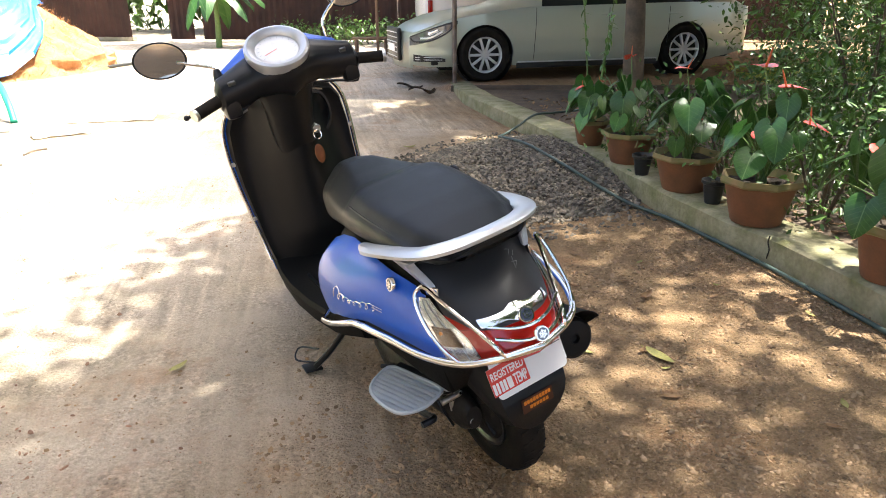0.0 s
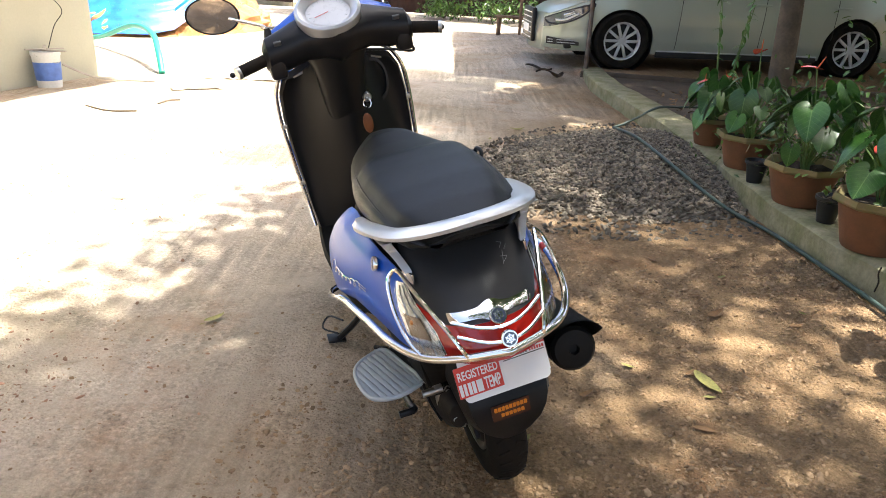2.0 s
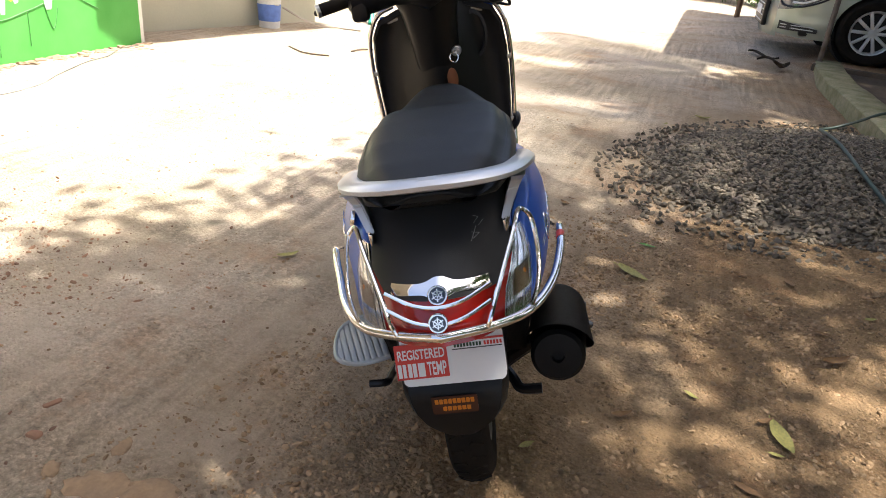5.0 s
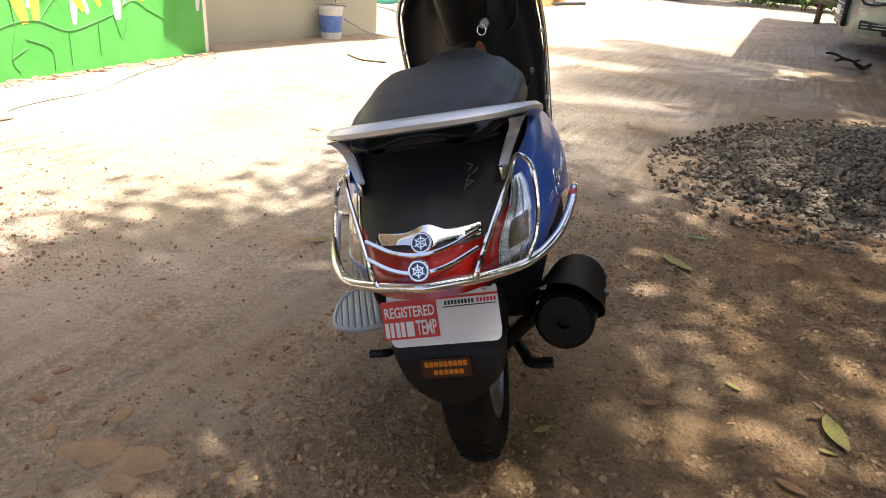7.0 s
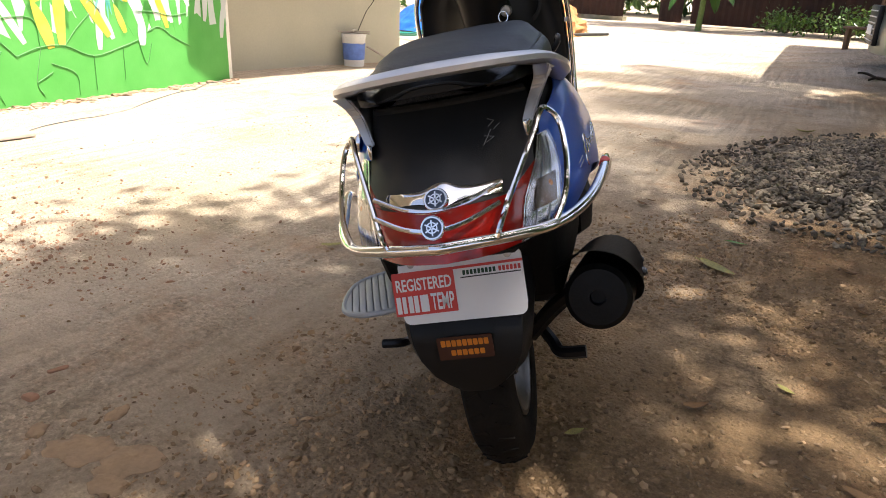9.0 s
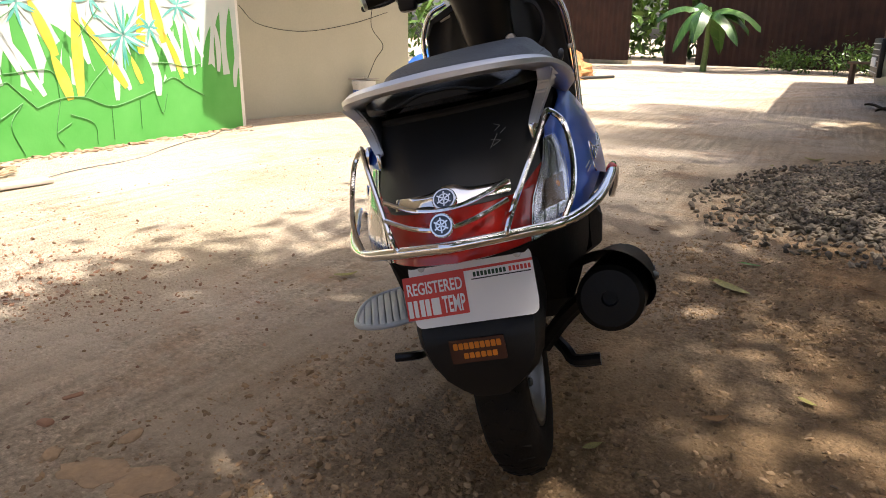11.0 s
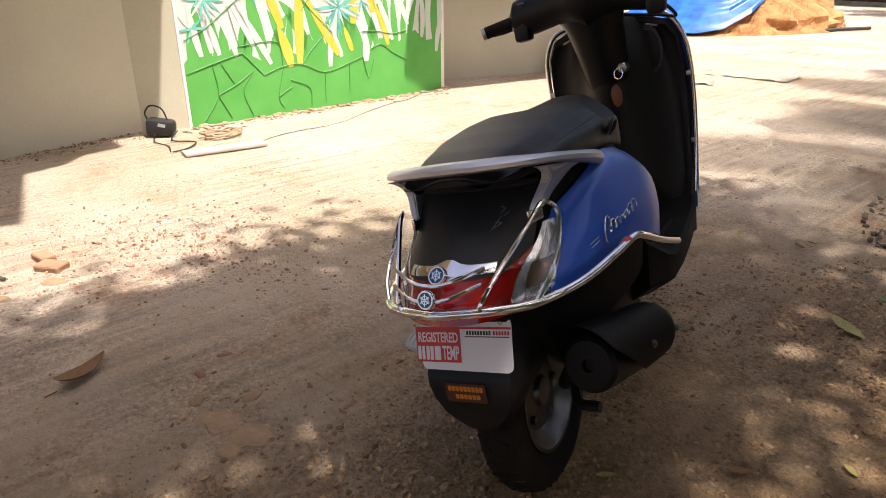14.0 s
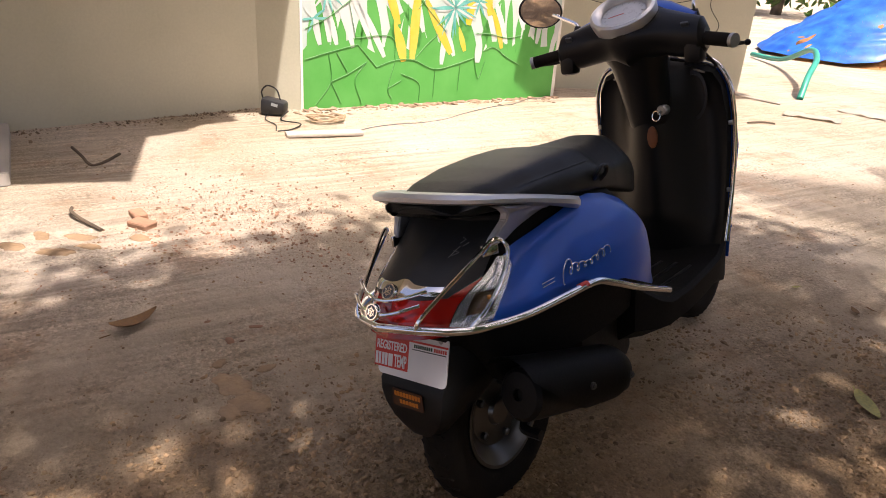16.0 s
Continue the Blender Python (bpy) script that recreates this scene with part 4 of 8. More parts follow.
# leg shield: a curved panel
SH_Z = [0.25, 0.36, 0.45, 0.55, 0.66, 0.77, 0.86, 0.91, 0.945]
sh_half = lerp(SH_Z, [0.175, 0.200, 0.208, 0.214, 0.220, 0.222, 0.212, 0.185, 0.10])
sh_x = lerp(SH_Z, [1.045, 1.06, 1.075, 1.09, 1.095, 1.09, 1.08, 1.072, 1.06])
sh_bulge = lerp(SH_Z, [0.03, 0.075, 0.115, 0.125, 0.125, 0.125, 0.135, 0.14, 0.14])
sh_wide = lerp(SH_Z, [0.75, 0.72, 0.66, 0.60, 0.54, 0.46, 0.38, 0.36, 0.40])
ls = bmesh.new()
rows = []
for z in spline([(q,) for q in SH_Z], 4):
    z = float(z[0])
    w = sh_half(z)
    row = []
    for t in np.linspace(-1, 1, 41):
        bulge = sh_bulge(z) * (math.exp(-(t / sh_wide(z)) ** 2) - math.exp(-(1 / sh_wide(z)) ** 2))
        row.append(ls.verts.new((sh_x(z) - bulge - 0.02 * t ** 6 - 0.01, t * w + YF, z - (0.03 if z < 0.5 else 0) * t * t)))
    rows.append(row)
for a, b in itertools.pairwise(rows):
    for j in range(40):
        ls.faces.new((a[j], a[j + 1], b[j + 1], b[j]))
bmesh.ops.recalc_face_normals(ls, faces=ls.faces[:])
bmesh.ops.solidify(ls, geom=ls.faces[:], thickness=0.02)
shield = part("leg_shield", ls, M_SHIELD, scooter, "glossy black inner leg shield")
# painted front apron behind it
ap = bmesh.new()
rings = []
for z, w, x0, x1 in [(0.30, 0.20, 1.08, 1.10), (0.5, 0.212, 1.105, 1.17), (0.66, 0.222, 1.125, 1.21), (0.83, 0.215, 1.115, 1.18), (0.915, 0.185, 1.09, 1.13)]:
    rings.append([(x0, w + YF, z), (x0 + (x1 - x0) * 0.6, w * 0.7 + YF, z), (x1, 0.06 + YF, z), (x1, -0.06 + YF, z), (x0 + (x1 - x0) * 0.6, -w * 0.7 + YF, z), (x0, -w + YF, z)])
loft(ap, rings)
part("front_apron", ap, M_BLUE, scooter, "blue painted front apron")
# chrome rim guard of the shield
for side in (1, -1):
    edge = [(sh_x(0.40) - 0.045, side * (sh_half(0.40) + 0.012) + YF, 0.37)] + [(sh_x(z) - 0.03, side * (sh_half(z) + 0.010) + YF, z) for z in (0.45, 0.55, 0.66, 0.77, 0.86)] + [(sh_x(0.91) - 0.03, side * 0.185 + YF, 0.925), (1.05, side * 0.13 + YF, 0.948)]
    g = part("shield_guard", bar(edge, 0.0075, 6, 10), M_CHROME, scooter, "chrome tube along the shield's edge")
    for z in (0.53, 0.74):
        part("clip", boxed((0.008, 0.034, 0.014), Matrix.Translation((sh_x(z) - 0.036, side * (sh_half(z) - 0.008) + YF, z)), 0.002), M_STEEL, g)
    part("clip", boxed((0.008, 0.062, 0.014), Matrix.Translation((sh_x(0.91) - 0.034, side * 0.125 + YF, 0.91)) @ Matrix.Rotation(side * -0.25, 4, "X"), 0.002), M_STEEL, g)
# inner column with glove pocket, ignition and keys
col = bmesh.new()
rings = []
for z, x, w, d in [(0.72, 1.000, 0.070, 0.046), (0.78, 0.982, 0.076, 0.055), (0.84, 0.964, 0.082, 0.062), (0.89, 0.944, 0.086, 0.064), (0.94, 0.924, 0.094, 0.064), (0.985, 0.90, 0.115, 0.062)]:
    rings.append([(x + d * math.cos(a) * (1 if math.cos(a) < 0 else 1.2), YF + w * math.sin(a) * (1 if math.sin(a) > 0 else 1 - 0.12 * min(1, max(0, (z - 0.55) / 0.25))), z) for a in (2 * math.pi * k / 20 for k in range(20))])
loft(col, rings)
part("steering_cover", col, M_SHIELD, scooter, "black steering column cover")
pocket = bmesh.new()
turned(pocket, [(0.055, 0.0), (0.060, -0.01), (0.050, -0.012), (0.045, 0.02), (0, 0.022)], 24, "x", Matrix.Translation((1.040, -0.118 + YF, 0.83)) @ Matrix.Diagonal((1, 0.75, 1.3, 1)))
part("pocket", pocket, M_BLACKP, scooter, "open black glove pocket")
lockm = Matrix.Translation((0.935, YF - 0.060, 0.80))
bm = bmesh.new()
turned(bm, [(0, -0.012), (0.013, -0.012), (0.016, -0.006), (0.016, 0.02)], 20, "x", lockm)
ignition = part("ignition_lock", bm, M_STEEL, scooter, "metal ignition lock")
keys = thing("key_ring", "key with brown leather tag hanging from the scooter ignition", "keys")
keys.matrix_world = SCOOTER
part("key", boxed((0.022, 0.003, 0.012), lockm @ Matrix.Translation((-0.022, 0, -0.004)), 0.001), M_STEEL, keys)
ringp = [(0.906 + 0.003 * math.sin(a), YF - 0.060 + 0.013 * math.cos(a) + 0.008, 0.786 + 0.015 * math.sin(a)) for a in np.linspace(0, 2 * math.pi, 20)[:-1]]
part("ring", tube(bmesh.new(), ringp, 0.0018, 6, True), M_CHROME, keys)
part("tag", prism([(0.017 * math.cos(a), 0.034 * math.sin(a)) for a in np.linspace(0, 2 * math.pi, 25)[:-1]], 0.004, Matrix.Translation((0.902, YF - 0.040, 0.722)) @ Matrix.Rotation(radians(-90), 4, "Z") @ Matrix.Rotation(radians(90), 4, "X"), 0.001), M_LEATHER, keys, "oval brown leather tag")
part("warning_label", boxed((0.002, 0.036, 0.045), Matrix.Translation((0.958, YF - 0.002, 0.560)) @ Matrix.Rotation(radians(-6), 4, "Y")), M_WHITEP, scooter, "small white warning label")
part("label_band", boxed((0.002, 0.036, 0.018), Matrix.Translation((0.9566, YF - 0.002, 0.573)) @ Matrix.Rotation(radians(-6), 4, "Y")), M_ORANGE, scooter)
for y, z, x in ((0.10, 0.80, 1.085), (0.155, 0.62, 1.075)):
    bm = bmesh.new()
    turned(bm, [(0, -0.006), (0.006, -0.005), (0.008, 0)], 12, "x", Matrix.Translation((x - 0.012, y + YF, z)))
    part("screw", bm, M_STEEL, shield)

# handlebar cover with the round instrument
hs = bmesh.new()
rings = []
for y, x, z, rx, rz in [(-0.234, 0.855, 1.002, 0.026, 0.032), (-0.220, 0.858, 1.006, 0.042, 0.054), (-0.165, 0.870, 1.014, 0.052, 0.062), (-0.10, 0.89, 1.03, 0.065, 0.066), (-0.045, 0.895, 1.04, 0.095, 0.085), (0.0, 0.895, 1.036, 0.105, 0.102), (0.045, 0.895, 1.04, 0.095, 0.085), (0.10, 0.89, 1.03, 0.065, 0.066), (0.165, 0.870, 1.014, 0.052, 0.062), (0.220, 0.858, 1.006, 0.042, 0.054), (0.234, 0.855, 1.002, 0.026, 0.032)]:
    ring = [Vector((x + rx * math.cos(a), y + YF, z + rz * math.sin(a))) for a in (2 * math.pi * k / 24 for k in range(24))]
    if abs(y) < 0.11:
        # flat seat for the instrument
        for q in ring:
            over = (q - Vector((0.848, 0, 1.100))).dot(Vector((-0.62, 0, 0.78)) / 0.9964) + 0.016
            if over > 0:
                q -= Vector((-0.62, 0, 0.78)) * over
    rings.append(ring)
loft(hs, rings)
headset = part("handlebar_cover", hs, M_SATIN, scooter, "black plastic handlebar cover")
visor = bmesh.new()
rings = []
for y, x, z, rx, rz in [(-0.19, 0.895, 1.03, 0.03, 0.045), (-0.10, 0.935, 1.045, 0.06, 0.07), (0, 0.96, 1.055, 0.085, 0.085), (0.10, 0.935, 1.045, 0.06, 0.07), (0.19, 0.895, 1.03, 0.03, 0.045)]:
    rings.append([(x + rx * math.cos(a), y + YF, z + rz * math.sin(a)) for a in (2 * math.pi * k / 20 for k in range(20))])
loft(visor, rings)
part("headlamp_cowl", visor, M_BLUE, headset, "blue painted headlamp cowl")
DIAL = Matrix.Translation((0.848, YF + 0.012, 1.100)) @ Vector((-0.62, 0, 0.78)).to_track_quat("Z", "Y").to_matrix().to_4x4() @ Matrix.Diagonal((1.12, 0.95, 1, 1))
bm = bmesh.new()
turned(bm, [(0.088, -0.03), (0.092, 0.0), (0.090, 0.010), (0.082, 0.014), (0.068, 0.008), (0.061, -0.004)], 48, "z", DIAL)
bezel = part("meter_bezel", bm, M_SILVER, headset, "satin silver oval meter bezel")
bm = bmesh.new()
turned(bm, [(0, -0.006), (0.067, -0.006), (0.067, -0.012)], 48, "z", DIAL)
part("dial", bm, M_DIAL, bezel, "pale dial face")
bm = bmesh.new()
for k in range(13):
    a = radians(-30 + 20 * k)
    box(bm, (0.006, 0.0012, 0.001), DIAL @ Matrix.Rotation(a, 4, "Z") @ Matrix.Translation((0.052, 0, -0.005)))
part("scale", bm, M_GREYP, bezel)
part("needle", boxed((0.042, 0.0014, 0.0015), DIAL @ Matrix.Rotation(radians(200), 4, "Z") @ Matrix.Translation((0.02, 0, -0.003))), M_REDP, bezel)
for side in (1, -1):
    # grips run outwards and slightly back
    y0, y1 = side * 0.232 + YF, side * 0.316 + YF
    g = bmesh.new()
    tube(g, spline([(0.856, side * 0.20 + YF, 1.005), (0.845, y0, 1.000), (0.815, y1, 0.986)], 8), 0.0185, 16)
    grip = part("grip", g, M_RUBBER, scooter, "black rubber handlebar grip")
    end = bmesh.new()
    tube(end, [(0.8155, y1 - side * 0.002, 0.9863), (0.812, y1 + side * 0.008, 0.9848)], 0.0195, 16)
    part("bar_end", end, M_STEEL, grip, "steel bar end")
    part("lever", bar([(0.885, side * 0.20 + YF, 0.995), (0.900, side * 0.25 + YF, 0.983), (0.893, side * 0.29 + YF, 0.976), (0.868, side * 0.336 + YF, 0.976)], 0.0055, 5, 8), M_SATIN, grip, "black brake lever")
    knob = bmesh.new()
    bmesh.ops.create_uvsphere(knob, u_segments=10, v_segments=8, radius=0.009, matrix=Matrix.Translation((0.867, side * 0.338 + YF, 0.976)))
    part("lever_end", knob, M_SATIN, grip)
    # switch block
    part("switch_block", boxed((0.055, 0.052, 0.085), Matrix.Translation((0.848, side * 0.202 + YF, 0.978)), 0.014), M_SATIN, headset, "black switch block")
    part("switch", boxed((0.008, 0.022, 0.022), Matrix.Translation((0.823, side * 0.185 + YF, 1.040)) @ Matrix.Rotation(radians(-40), 4, "Y"), 0.002), M_SWITCH, headset, "grey rocker switch")
    # mirror
    stem = [(0.905, side * 0.20 + YF, 1.06), (0.91, side * 0.205 + YF, 1.085), (0.915, side * 0.23 + YF, 1.10), (0.925, side * 0.30 + YF, 1.13)]
    if side < 0:
        stem = [(0.905, -0.18 + YF, 1.06), (0.91, -0.175 + YF, 1.10), (0.915, -0.185 + YF, 1.14), (0.925, -0.25 + YF, 1.19)]
    mir = part("mirror", bar(stem, 0.0055, 6, 8), M_CHROME, scooter, "oval rear-view mirror on a chrome stem")
    foot_m = bmesh.new()
    turned(foot_m, [(0.018, 0), (0.014, 0.02), (0.009, 0.035), (0, 0.036)], 12, "z", Matrix.Translation(Vector(stem[0]) - Vector((0, 0, 0.012))))
    part("boot", foot_m, M_BLACKP, mir)
    c = Vector(stem[-1]) + Vector((-0.005, side * 0.045, 0.018))
    MM = Matrix.Translation(c) @ Vector((-0.98, -side * 0.12, -0.06)).to_track_quat("Z", "Y").to_matrix().to_4x4()
    shell = bmesh.new()
    turned(shell, [(0, -0.032), (0.5, -0.028), (0.85, -0.015), (1.0, 0.0), (1.0, 0.005), (0.94, 0.005), (0.92, 0.001), (0, 0.001)], 32, "z", MM @ Matrix.Rotation(radians(-12 * side), 4, "Z") @ Matrix.Diagonal((0.080, 0.054, 1, 1)))
    part("housing", shell, M_SATIN, mir, "black mirror housing")
    gl = bmesh.new()
    turned(gl, [(0, 0.0025), (0.92, 0.002), (0.92, 0.0)], 32, "z", MM @ Matrix.Rotation(radians(-12 * side), 4, "Z") @ Matrix.Diagonal((0.080, 0.054, 1, 1)))
    part("mirror_glass", gl, M_MIRROR, mir, "mirror glass")
part("clutch_cable", bar([(0.87, -0.21 + YF, 0.97), (0.90, -0.24 + YF, 0.92), (0.95, -0.18 + YF, 0.93), (0.96, -0.08 + YF, 0.95)], 0.005, 6, 8), M_SATIN, scooter, "black cable loop")
# front fender and fork
fe = bmesh.new()
rows = []
for a in np.linspace(radians(20), radians(160), 20):
    rows.append([fe.verts.new((1.27 + 0.245 * math.cos(a), YF + 0.065 * t, 0.217 + (0.245 - 0.05 * t * t) * math.sin(a))) for t in np.linspace(-1, 1, 9)])
for a, b in itertools.pairwise(rows):
    for j in range(8):
        fe.faces.new((a[j], a[j + 1], b[j + 1], b[j]))
bmesh.ops.solidify(fe, geom=fe.faces[:], thickness=0.004)
part("front_mudguard", fe, M_BLUE, scooter, "blue painted front mudguard")
for side in (1, -1):
    part("fork_leg", bar([(1.25, side * 0.075 + YF, 0.217), (1.16, side * 0.07 + YF, 0.48), (1.10, side * 0.05 + YF, 0.60)], 0.016, 4, 10), M_SATIN, scooter, "black fork leg")

# script marks on the side panels, written as plain strokes
for side in (1, -1):
    def on_side(x, z, out=0.005):
        q = skin(z, at_x(z, x), side, out)
        return q
    stroke = []
    for k in range(180):
        t = k / 179
        turns = 2 * math.pi * 7 * t
        along = 0.150 * t - 0.0085 * math.sin(turns)
        rise = 0.006 * (1 - math.cos(turns)) * (2.4 if t < 0.13 else 1.0 + 0.3 * math.sin(9 * t))
        if side < 0:
            x, z = 0.030 + 1.1 * along + 0.35 * rise, 0.555 + 0.010 * t + rise * 1.3 - (0.016 if t < 0.10 else 0.0) * (1 - t / 0.10)
        else:
            x, z = 0.235 - 1.15 * along - 0.35 * rise, 0.552 + 0.014 * t + rise * 1.2
        q = on_side(x, z)
        stroke.append((q[0], q[1] + sway(q[0]) * 0.5 + flank(q[0], side), q[2]))
    part("script_badge", tube(bmesh.new(), [tuple(q) for q in stroke], 0.0013, 6), M_CHROME, scooter, "chrome script badge")
    for dz in (0, 0.007):
        a, b = ((0.005, 0.556 + dz), (-0.030, 0.552 + dz)) if side < 0 else ((0.065, 0.575 + dz), (0.03, 0.571 + dz))
        part("dash", tube(bmesh.new(), [(q[0], q[1] + flank(q[0], side), q[2]) for q in (on_side(*a), on_side((a[0] + b[0]) / 2, (a[1] + b[1]) / 2), on_side(*b))], 0.0009, 6), M_STEEL, scooter)
# chalk marks on the tail cover
for a, b in (((0.645, -0.050), (0.640, -0.075)), ((0.640, -0.075), (0.632, -0.055)), ((0.628, -0.048), (0.655, -0.066)), ((0.662, -0.060), (0.672, -0.075)), ((0.672, -0.075), (0.678, -0.058)), ((0.655, -0.075), (0.664, -0.090))):
    a, b = [(0.654 + (v[0] - 0.652) * 0.62, -0.072 + (v[1] + 0.068) * 0.55) for v in (a, b)]
    q = [skin(z, at_y(z, abs(y)), -1, 0.0048) for z, y in (a, ((a[0] + b[0]) / 2, (a[1] + b[1]) / 2), b)]
    part("chalk_mark", tube(bmesh.new(), q, 0.0005, 5), M_CHALK, cover)


# ---- painted wall ----
mw = wall_between("wall_mural", (MURAL_A.x, MURAL_A.y), (MURAL_B.x, MURAL_B.y), 3.0, 0.30, M_WHITEWALL, "white plastered wall panel painted with green grass and tall leaves")
M_MGREEN = mat("mural_green", (0.065, 0.31, 0.055), 0.6, 0, 0.15, 3, 0.2, 60, second=(0.095, 0.36, 0.08))
M_MPALE = mat("mural_pale", (0.42, 0.53, 0.50), 0.7, 0, 0.15, 5, 0.2, 60, second=(0.54, 0.57, 0.54))
M_MWHITE = mat("mural_white", (0.54, 0.58, 0.56), 0.7, 0, 0.1, 6, 0.2, 60)
M_MYELLOW = mat("mural_yellow", (0.60, 0.41, 0.02), 0.6, 0, 0.15, 6, 0.2, 60, second=(0.56, 0.48, 0.09))
M_MTEAL = mat("mural_teal", (0.04, 0.3, 0.25), 0.6, 0, 0.25, 9, 0.2, 60, second=(0.2, 0.5, 0.46))
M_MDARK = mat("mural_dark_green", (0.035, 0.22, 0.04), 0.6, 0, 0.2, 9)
# pale green that paints the light caught by the relief joints
M_MEDGE = mat("mural_lit_edge", (0.30, 0.52, 0.27), 0.6, 0, 0.2, 9)
paint_rng = random.Random(5)


def painted(name, outline, layer, material):
    """A flat painted shape on the wall panel, in metres along it and up."""
    keep = [(min(max(x, 0.02), MURAL_W - 0.02), max(y, 0.0)) for x, y in outline]
    out = []
    for q in keep:
        if not out or math.dist(out[-1], q) > 0.0015:
            out.append(q)
    return part(name, prism(out, 0.0008, MUR @ Matrix.Translation((0, 0, 0.0008 + 0.0009 * layer))), material, mw, smooth=False)


def blade(u, v, length, lean, width, curve, layer, material, name="painted_leaf"):
    """A pointed leaf from its foot at u, v, upright for lean 0."""
    left, right = [], []
    for k in range(11):
        t = k / 10
        a = radians(lean + curve * t)
        x, y = u + length * t * math.sin(radians(lean + curve * t * 0.5)), v + length * t * math.cos(radians(lean + curve * t * 0.5))
        w = width * 0.5 * math.sin(math.pi * min(1, 0.16 + 0.84 * t)) ** 0.8
        left.append((x - w * math.cos(a), y + w * math.sin(a)))
        right.append((x + w * math.cos(a), y - w * math.sin(a)))
    return painted(name, left + right[::-1], layer, material)


painted("painted_sky", [(0.02, 0.40), (MURAL_W - 0.03, 0.45), (MURAL_W - 0.03, 1.5), (0.02, 1.5)], 0, M_MPALE)
edge_top = [(0.02, 0.46)] + [(0.02 + (MURAL_W - 0.06) * k / 24, 0.50 + 0.05 * math.sin(k * 1.9) + 0.03 * math.sin(k * 0.7)) for k in range(1, 25)]
painted("painted_meadow", edge_top + [(MURAL_W - 0.04, 0.0), (0.02, 0.0)], 1, M_MGREEN)
for k in range(26):
    u = 0.08 + k * 0.094 + paint_rng.uniform(-0.03, 0.03)
    blade(u, 0.42, paint_rng.uniform(0.32, 0.62), paint_rng.uniform(-22, 12), paint_rng.uniform(0.06, 0.11), paint_rng.uniform(-25, 30), 2, M_MGREEN)
for u, v, length, lean, curve in ((0.30, 0.50, 0.42, -12, -20), (0.44, 0.48, 0.5, -15, -15), (0.16, 0.50, 0.4, -14, 10), (0.58, 0.55, 0.5, -20, -12), (0.72, 0.40, 0.55, -25, -10), (1.08, 0.60, 0.4, -18, 10), (1.27, 0.33, 0.35, 3, 8),
                                  (1.39, 0.40, 0.3, -20, -10), (1.80, 0.55, 0.45, -16, -14), (1.94, 0.50, 0.5, -18, -14), (2.28, 0.50, 0.45, 12, -30), (2.46, 0.36, 0.4, 4, 20), (2.12, 0.62, 0.4, -20, -10), (0.24, 0.52, 0.45, -5, -10)):
    blade(u, v, length, lean, 0.055, curve, 3, M_MWHITE)
for u, v, length, lean, curve, w in ((0.90, 0.36, 0.34, -10, -14, 0.085), (0.84, 0.66, 0.42, -18, -6, 0.075), (0.98, 0.38, 0.70, 3, 2, 0.085), (1.36, 0.42, 0.58, -33, 4, 0.075), (1.52, 0.66, 0.45, 6, 6, 0.085), (1.89, 0.46, 0.42, -13, -20, 0.055), (1.74, 0.74, 0.4, -12, 0, 0.08), (1.50, 0.44, 0.22, -20, 0, 0.05)):
    blade(u, v, length, lean, w, curve, 4, M_MYELLOW)
for u, v, size, n in ((0.22, 0.90, 0.17, 15), (1.38, 0.80, 0.26, 26), (0.62, 1.0, 0.18, 14), (0.11, 0.70, 0.14, 7), (1.62, 0.85, 0.13, 9), (1.90, 1.02, 0.2, 12), (1.15, 1.05, 0.16, 10)):
    for k in range(n):
        blade(u, v, size * paint_rng.uniform(0.6, 1.1), 360 * k / n + paint_rng.uniform(-9, 9), 0.020, paint_rng.uniform(-25, 25), 5 + k % 2, M_MTEAL if k % 3 else M_MWHITE, "painted_petal")
blade(1.64, 0.34, 0.24, 3, 0.075, 0, 5, M_MWHITE)
